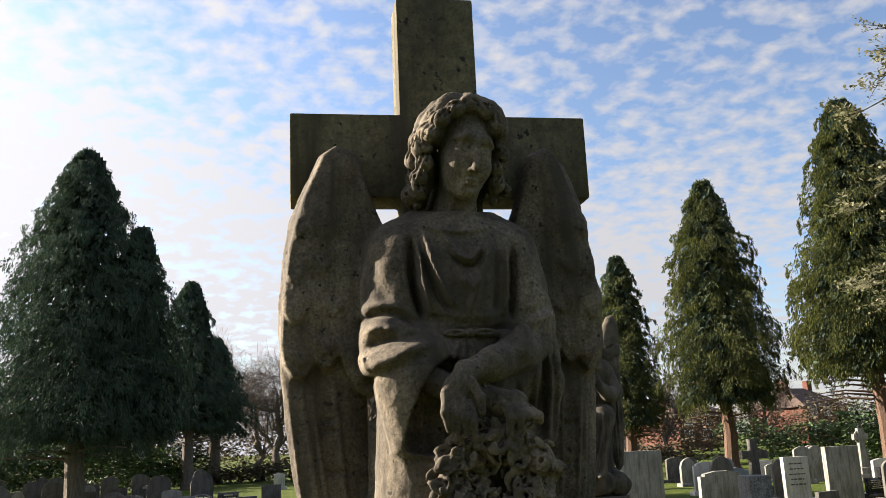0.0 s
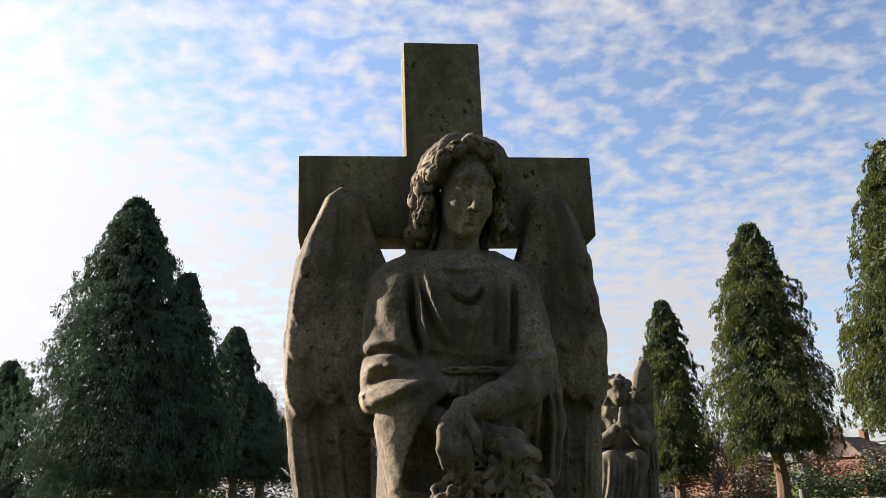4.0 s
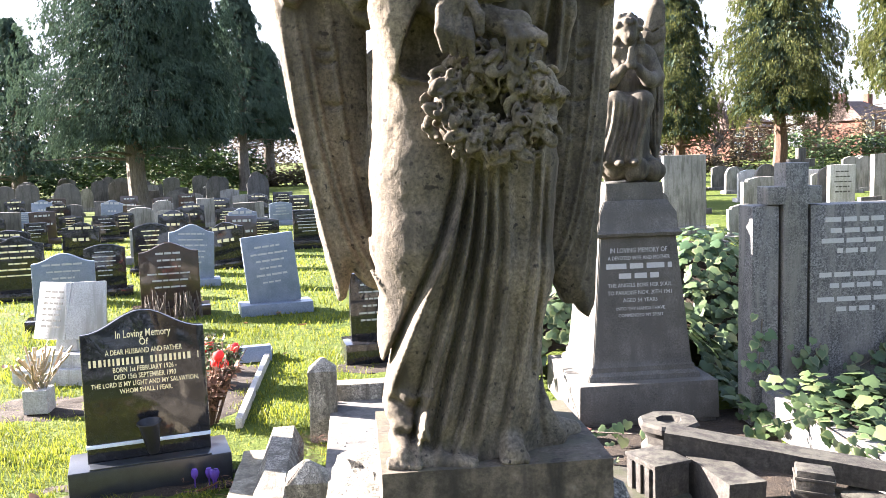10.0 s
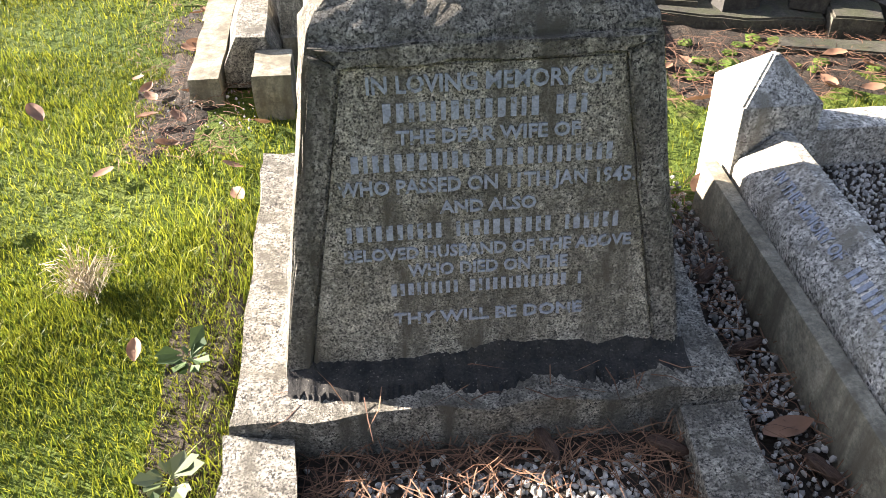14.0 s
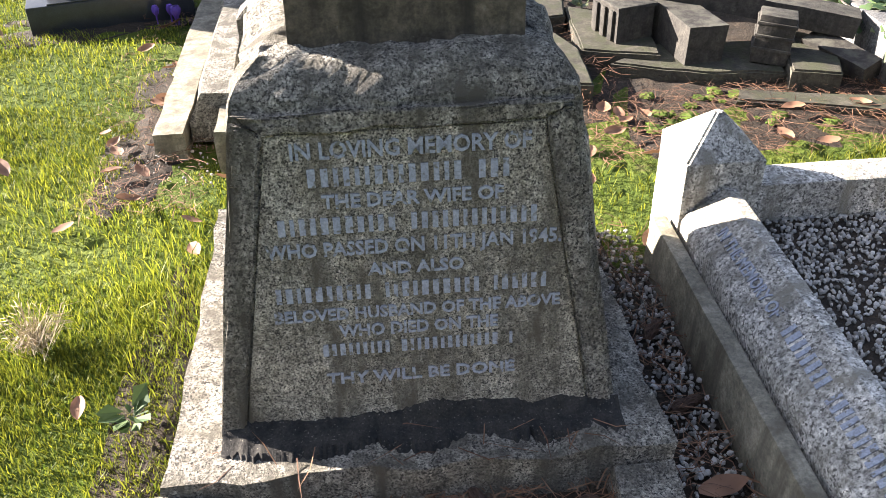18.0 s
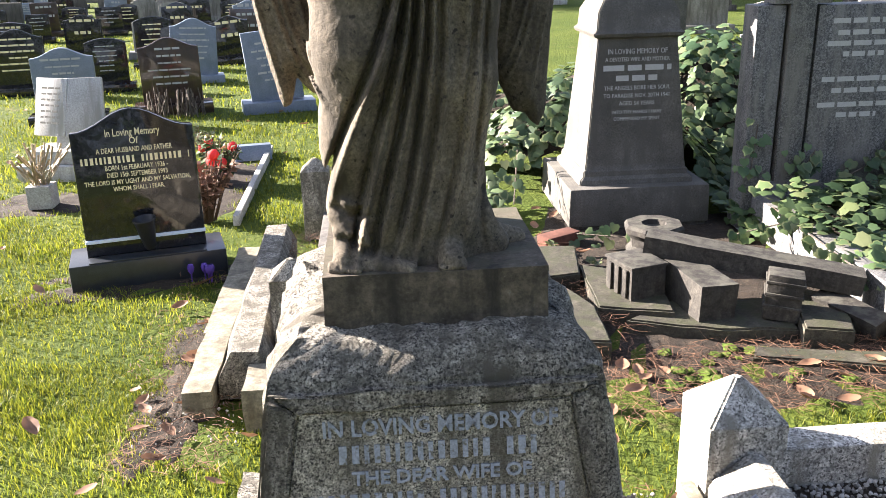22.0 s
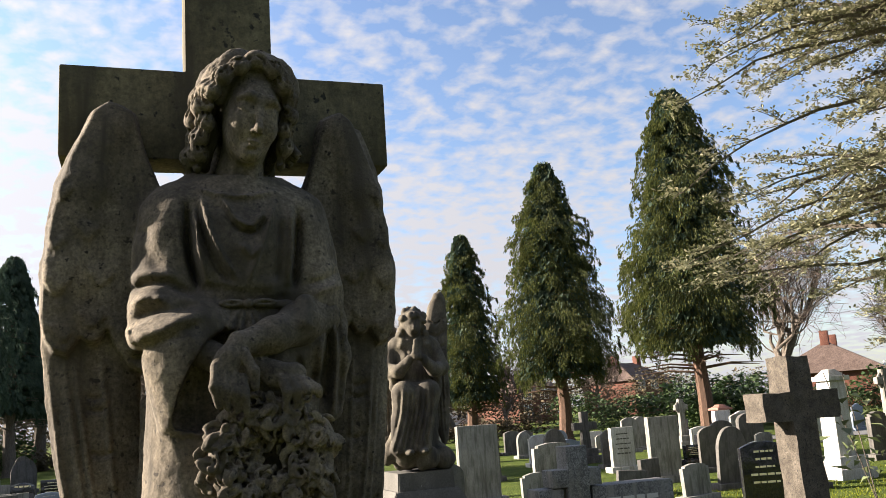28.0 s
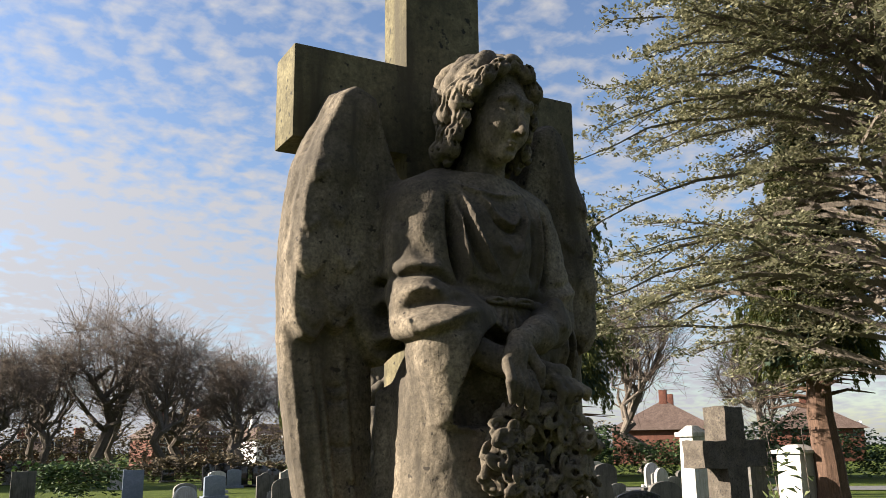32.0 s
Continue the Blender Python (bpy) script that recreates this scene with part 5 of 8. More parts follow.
def cypress(at, height, width, seed, mat, label, bare=1.8, lean=0.0, group="conifers along the path", shape=0.75, count=7000, trunk_r=0.34, twin=None, bark=BARK):
    """A shaggy cypress on a ribbed bare stem: boughs that each end in a hanging tassel of small sprays."""
    rng, rnd = np.random.default_rng(seed), random.Random(seed)
    top = thing("cypress_tree", at, label, "tree", group)
    paths = []
    stem = [((0.05 * math.sin(z * 1.3 + seed), 0.05 * math.cos(z * 1.7 + seed), z), trunk_r * (1.5 if z < 0.05 else 1.12 if z < 0.5 else 1 - 0.92 * z / height)) for z in [0, 0.15, 0.5] + [height * k / 9 for k in range(1, 10)]]
    paths.append(sorted(stem, key=lambda q: q[0][2]))
    for i in range(int(height * 5)):
        z = bare * 0.7 + (height - bare) * rnd.random() ** 1.1
        a = rnd.uniform(0, 6.28)
        r = 0.42 * width * (1 - (z / height) ** 1.4) + 0.1
        paths.append([((0, 0, z), 0.06), ((0.5 * r * math.cos(a), 0.5 * r * math.sin(a), z + 0.15), 0.035), ((r * math.cos(a), r * math.sin(a), z + 0.05), 0.012)])
    v, f = tubes(paths, 9)
    part("trunk", raw("trunk", v, f, bark, True), bark, top, "ribbed grey bark" if bark is GREYBARK else "ribbed reddish bark")
    count, fine = int(count * 1.15), 70
    grow = height / 12
    crowns = [(0.0, width, height, 1.0)] + ([twin] if twin else [])
    spots, inner = [], []
    for cx, wid, hgt, share in crowns:
        made = 0
        while made < int(count * share / fine):
            t = rng.random()
            prof = (1 - t) ** shape * min(1.0, t / 0.16 * 0.4 + 0.6)
            if rng.random() > prof + 0.12:
                continue
            made += 1
            a = rng.uniform(0, 2 * math.pi)
            z = bare + (hgt - bare) * t
            ca, sa = math.cos(a), math.sin(a)
            lump = 1 + 0.34 * noise.noise(Vector((ca * 1.3 + seed, sa * 1.3, z * 0.40))) + 0.30 * noise.noise(Vector((ca * 3.1, sa * 3.1 + seed, z * 1.1)))
            R = 0.5 * wid * prof * lump * rng.uniform(0.74, 1.10) * (1.14 if rng.random() < 0.08 else 1.0) + 0.06
            L = (0.34 + 0.42 * prof) * rng.uniform(0.6, 1.4) * grow
            w = (0.11 + 0.15 * prof) * grow * rng.uniform(0.7, 1.2)
            u = rng.random(fine) ** 0.85
            r = R * (0.66 + 0.34 * np.minimum(1, u * 1.8)) + rng.normal(0, 0.03, fine)
            side = rng.normal(0, 1, fine) * w * (1.1 - 0.75 * u)
            sz = z + 0.20 * L - L * u ** 1.25 + rng.normal(0, 0.04, fine)
            ok = sz > bare * 0.72
            ang = a + rng.normal(0, 0.38, fine)
            spots.append(np.stack([cx + lean * t + r * ca - side * sa, r * sa + side * ca, sz, 0.6 * np.cos(ang), 0.6 * np.sin(ang), rng.normal(-0.15, 0.15, fine)], 1)[ok])
        for i in range(int(count * 0.12 * share)):
            t, a = rng.random() ** 1.2, rng.uniform(0, 6.28)
            z = bare + 0.2 + (hgt - bare - 0.2) * t
            R = 0.5 * wid * (1 - t) ** shape * rng.uniform(0.1, 0.66)
            inner.append((cx + R * math.cos(a) + lean * t, R * math.sin(a), z, math.cos(a), math.sin(a), -0.2))
    spots = np.concatenate(spots)
    size = 0.0135 * height * (20000 / count) ** 0.30
    part("crown", sprays("crown", spots, mat, rng, size, 0.62, 0.19, 0.25), mat, top)
    part("inner_foliage", sprays("inner_foliage", inner, CYPRESS, rng, size * 2.4, 0.6, 0.4), CYPRESS, top)
    return top


def bare_tree(at, height, spread, seed, label, mat=TWIGS, levels=5, trunk=0.35, fork=0.28, group="bare trees", r_min=0.02):
    """A leafless tree: limbs rise from a short trunk and part again and again, to fine twigs that fill a dome."""
    rnd = random.Random(seed)
    top = thing("bare_tree", at, label, "tree", group)
    base, mid, rx = height * fork, height * (fork + 1.0) / 2, height * 0.40 * spread
    rz = height - mid
    limbs, twigs = [], []

    def bough(p, q, r0, r1, store, n=4, sag=0.12):
        d = q - p
        pts = []
        for i in range(n + 1):
            u = i / n
            c = p + d * u + Vector((0, 0, -sag * d.length * 4 * u * (1 - u) * (0.5 if d.z > 0 else -0.3)))
            if 0 < i < n:
                c += Vector((rnd.gauss(0, 0.05), rnd.gauss(0, 0.05), rnd.gauss(0, 0.04))) * d.length
            pts.append((tuple(c), r0 + (r1 - r0) * u))
        store.append(pts)
        return [Vector(c) for c, _ in pts]

    stem = bough(Vector((0, 0, -0.1)), Vector((rnd.gauss(0, 0.2), rnd.gauss(0, 0.2), height * 0.62)), trunk, trunk * 0.35, limbs, 6, 0.0)
    count = 9 if levels > 4 else 7
    for i in range(count):
        a = 2 * math.pi * (i + rnd.uniform(-0.3, 0.3)) / count * 1.618 * 2
        w = rnd.uniform(-0.25, 1.35)
        start = stem[rnd.choice((2, 3, 3, 4, 5))]
        way = Vector((math.cos(a) * math.cos(w), math.sin(a) * math.cos(w), math.sin(w)))
        end = Vector((way.x * rx, way.y * rx, mid + way.z * rz)) * 1.0
        end = start.lerp(end, 0.62)
        path = bough(start, end, trunk * 0.42, trunk * 0.16, limbs, 5)
        for j in range(6):
            p = path[rnd.choice((2, 3, 4, 5, 5))]
            v = (way + 0.75 * Vector((rnd.gauss(0, 1), rnd.gauss(0, 1), rnd.gauss(0.2, 0.8)))).normalized()
            q = Vector((v.x * rx, v.y * rx, mid + v.z * rz))
            q = p.lerp(q, 0.66)
            path2 = bough(p, q, max(trunk * 0.15, r_min * 1.6), r_min, twigs, 3)
            for k in range(7):
                p2 = path2[rnd.choice((1, 2, 3, 3))]
                v2 = (v + 0.6 * Vector((rnd.gauss(0, 1), rnd.gauss(0, 1), rnd.gauss(0.15, 0.8)))).normalized()
                q2 = p2.lerp(Vector((v2.x * rx, v2.y * rx, mid + v2.z * rz)), rnd.uniform(0.5, 1.02))
                path3 = bough(p2, q2, r_min, r_min * 0.6, twigs, 2)
                for h in range(5 if levels > 4 else 3):
                    p3 = path3[rnd.choice((1, 2))]
                    e = (q2 - p2) * 0.35 + Vector((rnd.gauss(0, 1), rnd.gauss(0, 1), rnd.gauss(0.3, 0.8))) * (0.07 * height)
                    bough(p3, p3 + e * rnd.uniform(0.5, 1.0), r_min * 0.6, r_min * 0.4, twigs, 1)
    v, f = tubes(limbs, 8)
    part("trunk", raw("trunk", v, f, GREYBARK, True), GREYBARK, top)
    v, f = tubes(twigs, 3)
    part("crown", raw("crown", v, f, mat), mat, top, "bare twigs")
    return top

# ---- headstones ----
def outline(style, w, h):
    """The front of a headstone, as x and z."""
    a = w / 2
    if style == "ogee":
        pts = [(-a, 0), (a, 0), (a, h * 0.86)]
        for i in range(1, 14):
            u = 1 - 2 * i / 14
            pts.append((a * u, h * 0.86 + h * 0.14 * (0.5 + 0.5 * math.cos(math.pi * u)) ** 1.15))
        return pts + [(-a, h * 0.86)]
    if style == "round":
        pts = [(-a, 0), (a, 0)]
        for i in range(15):
            t = math.pi * i / 14
            pts.append((a * math.cos(t), h - a * 0.55 + a * 0.55 * math.sin(t)))
        return pts
    if style == "gothic":
        pts = [(-a, 0), (a, 0), (a, h * 0.62)]
        for i in range(1, 9):
            t = i / 9
            pts.append((a * (1 - t ** 1.7), h * (0.62 + 0.38 * math.sin(t * math.pi / 2))))
        pts.append((0, h))
        return pts + [(-x, z) for x, z in reversed(pts[3:-1])] + [(-a, h * 0.62)]
    if style == "arch":
        pts = [(-a, 0), (a, 0), (a, h * 0.9)]
        for i in range(1, 12):
            u = 1 - 2 * i / 12
            pts.append((a * u, h * 0.9 + h * 0.1 * (1 - u * u)))
        return pts + [(-a, h * 0.9)]
    if style == "notched":
        return [(-a, 0), (a, 0), (a, h * 0.88), (a * 0.8, h * 0.88), (a * 0.8, h * 0.94), (a * 0.3, h), (-a * 0.3, h), (-a * 0.8, h * 0.94), (-a * 0.8, h * 0.88), (-a, h * 0.88)]
    return [(-a, 0), (a, 0), (a, h), (-a, h)]


def headstone(x, y, w, h, style, mat, label, yaw=0.0, lean=0.0, tip=0.0, thick=0.085, base=None, lines=6, letter=None, seed=0, base_mat=None, group="headstones of the cemetery", names=True, lettered=()):
    """A headstone on its base; lettered: lines of (text or None, height up the stone, size, width)."""
    top = thing("headstone", (x, y, 0), label, "headstone", group, yaw=yaw)
    bh = base[2] if base else 0.0
    stone = part("stone", prism(outline(style, w, h - bh), -thick / 2, thick / 2, 0.007), mat, top)
    stone.matrix_local = pose(0, 0, bh - 0.012, -lean, tip, 0)
    if base:
        part("base", block(-base[0] / 2, base[0] / 2, -base[1] / 2, base[1] / 2, -0.04, base[2], 0.008), base_mat or mat, top)
    if letter:
        if not lettered:
            rnd = random.Random(seed)
            zz = (h - bh) * 0.82
            step = (h - bh) * 0.62 / max(lines, 1)
            for i in range(lines):
                wd = w * rnd.uniform(0.35, 0.74)
                size = step * rnd.uniform(0.20, 0.30)
                bars(split_bars(wd, seed * 31 + i, size * 0.6), size, letter, stone, (0, -thick / 2 - 0.0008, zz - i * step), 90, 0.0012)
        for i, (text, z, size, wd) in enumerate(lettered):
            at = (0, -thick / 2 - 0.0008, z)
            if text is None:
                bars(letter_bars(wd, seed * 31 + i, size * 0.66), size * 0.66, letter, stone, at, 90, 0.0012)
            else:
                o = words(text, size, letter, stone, at, 90, 0.0008, bold=0.0003)
                xs = [v.co.x for v in o.data.vertices]
                for v in o.data.vertices:
                    v.co.x *= wd / (max(xs) - min(xs))
    return top


def black_ogee_stone():
    """The black ogee headstone that stands nearest on the lawn."""
    top = headstone(-1.255, 2.50, 0.565, 0.845, "ogee", BLACKSTONE, "polished black ogee headstone with gilded lettering on the lawn", yaw=14.5, lean=4, thick=0.09,
                    base=(0.735, 0.30, 0.125), base_mat=BASEBLUE, letter=GOLD, seed=3,
                    lettered=(("In Loving Memory", 0.590, 0.052, 0.25), ("Of", 0.550, 0.046, 0.042), ("A DEAR HUSBAND AND FATHER", 0.512, 0.036, 0.35), (None, 0.462, 0.050, 0.50),
                              ("BORN 1st FEBRUARY 1926 -", 0.428, 0.034, 0.29), ("DIED 15th SEPTEMBER 1993", 0.394, 0.034, 0.28), ("THE LORD IS MY LIGHT AND MY SALVATION,", 0.360, 0.032, 0.49), ("WHOM SHALL I FEAR.", 0.326, 0.032, 0.24)))
    stone = top.children[0]
    b = bmesh.new()
    block(-0.284, 0.284, -0.050, 0.050, 0.196, 0.212, 0.002, bm=b)
    part("band", b, SILVERLINE, stone, "pale blue polished band")
    b = bmesh.new()
    block(-0.275, 0.275, -0.145, -0.05, 0.0, 0.006, 0.002, bm=b)
    sill = part("flower_sill", b, BASEBLUE, top)
    sill.location.z = 0.125
    return top


black_ogee_stone()
LAWN = "headstones on the lawn"
headstone(-4.15, 8.85, 0.56, 0.76, "ogee", BLACKSTONE, "black ogee headstone with a carved rim on the lawn", 12, base=(0.75, 0.3, 0.09), letter=GOLD, seed=5, group=LAWN)
headstone(-3.02, 6.90, 0.56, 0.72, "ogee", BLUESTONE, "blue-grey ogee headstone on a black base", 12, base=(0.72, 0.3, 0.09), base_mat=BLACKSTONE, letter=PALE_LETTER, seed=6, group=LAWN)
headstone(-3.20, 8.95, 0.46, 0.62, "arch", BLACKSTONE, "black headstone with white lettering on the lawn", 12, base=(0.6, 0.3, 0.08), letter=PALE_LETTER, seed=7, group=LAWN)
headstone(-2.12, 7.32, 0.58, 0.75, "ogee", BROWNSTONE, "polished brown-black ogee headstone with lavender at its foot", 12, base=(0.76, 0.32, 0.09), letter=PALE_LETTER, seed=8, group=LAWN)
headstone(-3.10, 10.95, 0.50, 0.72, "arch", BLACKSTONE, "black twin-panelled headstone with gilded lettering", 12, base=(0.62, 0.3, 0.08), letter=GOLD, seed=9, group=LAWN)
headstone(-2.30, 9.45, 0.55, 0.78, "ogee", BLUESTONE, "blue-grey headstone leaning on the lawn", 12, base=(0.7, 0.3, 0.08), tip=3, letter=PALE_LETTER, seed=10, group=LAWN)
headstone(-1.06, 7.20, 0.52, 0.80, "flat", BLUESTONE, "tilted blue slate headstone with engraved daffodils", 12, base=(0.72, 0.32, 0.10), tip=-5, lean=3, letter=PALE_LETTER, seed=11, group=LAWN)
headstone(-0.12, 4.80, 0.34, 0.68, "flat", BLACKSTONE, "black headstone on a stepped black base", 8, base=(0.46, 0.34, 0.16), letter=PALE_LETTER, seed=12, group=LAWN)
headstone(-1.88, 13.75, 0.66, 0.56, "arch", BLACKSTONE, "wide black headstone with gilded lettering", 12, base=(0.86, 0.3, 0.10), letter=GOLD, seed=13, group=LAWN)
headstone(-2.88, 17.0, 0.52, 0.60, "arch", BLACKSTONE, "black twin-panelled headstone on the lawn", 12, base=(0.66, 0.3, 0.10), letter=GOLD, seed=14, group=LAWN)
headstone(-1.05, 13.9, 0.54, 0.67, "flat", BLACKSTONE, "black headstone with white lettering", 12, base=(0.70, 0.4, 0.12), letter=PALE_LETTER, seed=15, group=LAWN)
FIELD = "headstones across the far lawn"
for i, (x, y, w, h, style, mat, lab) in enumerate((
        (-5.27, 16.64, 0.5, 0.55, "flat", BLACKSTONE, "black headstone in a far row"), (-5.16, 17.6, 0.42, 0.55, "arch", BLACKSTONE, "black headstone in a far row"),
        (-5.49, 20.1, 0.4, 0.58, "flat", DARKSTONE, "dark headstone in a far row"), (-5.49, 15.6, 0.46, 0.40, "flat", GREYSTONE, "pale grey book-shaped headstone"),
        (-6.25, 15.5, 0.40, 0.52, "flat", BLACKSTONE, "black headstone in a far row"), (-6.69, 19.0, 0.5, 0.45, "arch", BLACKSTONE, "black headstone in a far row"),
        (-9.13, 26.7, 0.78, 1.05, "gothic", DARKSTONE, "old sooty pointed headstone"), (-10.57, 27.4, 0.7, 1.05, "round", DARKSTONE, "old sooty round headstone"),
        (-4.94, 20.5, 0.5, 0.66, "notched", GREYSTONE, "grey headstone in a far row"), (-4.41, 19.6, 0.72, 0.5, "ogee", BLACKSTONE, "wide black headstone in a far row"),
        (-3.82, 20.0, 0.42, 0.70, "flat", GREYSTONE, "grey headstone on steps in a far row"), (-2.0, 19.7, 0.55, 0.56, "arch", BLUESTONE, "blue-grey headstone in a far row"),
        (-2.92, 21.5, 0.68, 0.5, "flat", GREYSTONE, "wide grey headstone in a far row"), (-1.59, 20.4, 0.5, 0.68, "flat", BLACKSTONE, "black headstone in a far row"),
        (-11.5, 28.0, 0.6, 1.0, "round", DARKSTONE, "old sooty round headstone"), (-8.8, 22.0, 0.75, 0.42, "arch", BLUESTONE, "low blue-grey headstone in a far row"),
        (-9.5, 29.9, 0.45, 0.8, "gothic", GREYSTONE, "old grey pointed headstone"), (-7.4, 21.5, 0.5, 0.6, "arch", DARKSTONE, "dark headstone in a far row"), (-3.4, 24.0, 0.6, 0.62, "arch", GREYSTONE, "grey headstone in a far row"),
        (-2.4, 25.5, 0.6, 0.6, "flat", BLACKSTONE, "black headstone in a far row"), (-4.2, 27.0, 0.6, 0.7, "arch", GREYSTONE, "grey headstone in a far row"), (-1.2, 27.0, 0.6, 0.7, "flat", DARKSTONE, "dark headstone in a far row"),
        (-6.0, 27.5, 0.6, 0.7, "round", DARKSTONE, "dark headstone in a far row"), (-8.0, 33.0, 0.6, 0.8, "round", GREYSTONE, "grey headstone in a far row"))):
    headstone(x, y, w, h, style, mat, lab, 10 + 3 * math.sin(i * 5.1), base=(w + 0.16, 0.3, 0.09), lines=4, letter=(GOLD if mat is BLACKSTONE and i % 2 else PALE_LETTER) if mat in (BLACKSTONE, BLUESTONE) else None, seed=40 + i, group=FIELD)

rows_ = random.Random(71)
standing = [o.matrix_world.translation.copy() for o in bpy.data.objects if o.name.startswith("headstone") and o.parent is None]
patterns = ((0.55, 0.68, "ogee", BLACKSTONE, "black ogee headstone among the far rows"), (0.62, 0.58, "arch", BLACKSTONE, "wide black headstone among the far rows"), (0.50, 0.62, "flat", DARKSTONE, "plain dark headstone among the far rows"), (0.52, 0.70, "ogee", BLUESTONE, "blue-grey ogee headstone among the far rows"),
            (0.70, 1.00, "round", DARKSTONE, "old sooty round headstone among the far rows"), (0.64, 1.10, "gothic", DARKSTONE, "old sooty pointed headstone among the far rows"), (0.56, 0.60, "notched", GREYSTONE, "grey shouldered headstone among the far rows"), (0.50, 0.66, "flat", BROWNSTONE, "brown headstone among the far rows"))
first = {}
for y, gap in ((11.2, 1.15), (12.6, 1.2), (15.0, 1.2), (16.6, 1.25), (18.3, 1.25), (20.9, 1.3), (22.8, 1.35), (24.8, 1.4), (26.6, 1.4), (29.0, 1.5), (31.5, 1.5), (34.0, 1.6), (37.0, 1.7), (41.0, 1.9)):
    x = -0.09 * y - 1.0
    while x > -0.42 * y - 1.2:
        px, py = x + rows_.uniform(-0.2, 0.2), y + rows_.uniform(-0.35, 0.35)
        x -= gap * rows_.uniform(0.8, 1.5)
        if any(math.hypot(px - q.x, py - q.y) < 0.85 for q in standing) or math.hypot(px + 7.6, py - 29.2) < 1.0:
            continue
        standing.append(Vector((px, py, 0)))
        k = rows_.choice((0, 0, 1, 2, 3, 6, 7) if y < 25 else (2, 4, 4, 5, 5, 6, 0))
        m = pose(px, py, 0, rows_.gauss(0, 1.5), rows_.gauss(0, 1.5), 10 + rows_.gauss(0, 4))
        if k in first:
            copy_thing(first[k], m)
        else:
            w, h, style, mat, lab = patterns[k]
            first[k] = headstone(px, py, w, h, style, mat, lab, base=(w + 0.16, 0.3, 0.09), lines=2, letter=GOLD if k in (0, 1) else PALE_LETTER if k in (3, 7) else None, seed=140 + k, group=FIELD)
            first[k].matrix_world = m

# ---- old graves beyond the ivy ----
OLD = "old graves beyond the ivy"
for i, (x, y, w, h, style, mat, lab, yaw) in enumerate((
        (5.68, 13.5, 0.78, 1.42, "flat", GREYSTONE, "tall plain grey headstone streaked with damp", 0), (10.96, 17.44, 0.62, 1.06, "flat", WHITESTONE, "pale inscribed headstone with an urn on top", 0),
        (10.0, 14.12, 0.70, 1.32, "flat", GREYSTONE, "tall plain grey headstone with a pale edge", 0), (15.75, 14.23, 0.52, 1.07, "notched", DARKSTONE, "brown shouldered headstone by the lawn", 0),
        (16.37, 13.82, 0.56, 1.45, "notched", DARKSTONE, "tall dark headstone with a finial", 0), (8.29, 8.92, 0.66, 0.98, "arch", BLACKSTONE, "black headstone with gilded lettering above the ivy", -20),
        (13.12, 17.7, 0.48, 0.48, "flat", BLACKSTONE, "low black headstone among old graves", 0), (15.55, 20.6, 0.6, 0.58, "flat", BLACKSTONE, "low black headstone among old graves", 0), (16.02, 20.3, 0.6, 0.6, "arch", BLACKSTONE, "low black headstone among old graves", 0),
        (16.62, 19.84, 0.85, 1.12, "round", DARKSTONE, "dark headstone carved with a draped urn", 0), (8.09, 15.34, 0.95, 0.92, "notched", GREYSTONE, "grey granite headstone with white edges", 0))):
    headstone(x, y, w, h, style, mat, lab, yaw, base=(w + 0.2, 0.36, 0.12), thick=0.14, lines=5, letter=GOLD if mat is BLACKSTONE else DARKSTONE if mat is WHITESTONE else None, seed=80 + i, group=OLD)


def small_cross(x, y, h, span, r, mat, label, steps=2, yaw=0.0, ring=False, step_w=0.7):
    """A cross on stepped blocks; ring: with a wheel round its head."""
    top = thing("stone_cross", (x, y, 0), label, "cross", OLD, yaw=yaw)
    z = -0.05
    for k in range(steps):
        w = step_w * (1 - 0.28 * k)
        part("step", block(-w / 2, w / 2, -w / 2, w / 2, z, z + 0.2 + (0.05 if k == 0 else 0), 0.012), mat, top)
        z += 0.2 + (0.05 if k == 0 else 0)
    zc = h - span * 0.55
    part("cross_head", prism([(-r * 1.25, z), (r * 1.25, z), (r, zc - r), (span / 2, zc - r), (span / 2, zc + r), (r, zc + r), (r, h), (-r, h), (-r, zc + r), (-span / 2, zc + r), (-span / 2, zc - r), (-r, zc - r)], -r * 0.8, r * 0.8, 0.01), mat, top)
    if ring:
        v, f = tubes([[((math.cos(a) * span * 0.36, 0, zc + math.sin(a) * span * 0.36), r * 0.45) for a in [2 * math.pi * i / 24 for i in range(25)]]], 8)
        part("wheel", raw("wheel", v, f, mat, True), mat, top)
    return top


small_cross(12.08, 21.4, 1.45, 0.75, 0.11, DARKSTONE, "dark stone cross on a base")
small_cross(17.35, 24.3, 1.62, 0.5, 0.09, GREYSTONE, "slim wheel-headed cross of pale stone", ring=True)
small_cross(20.67, 18.7, 2.1, 0.6, 0.10, GREYSTONE, "tall wheel-headed cross of pale stone", ring=True)


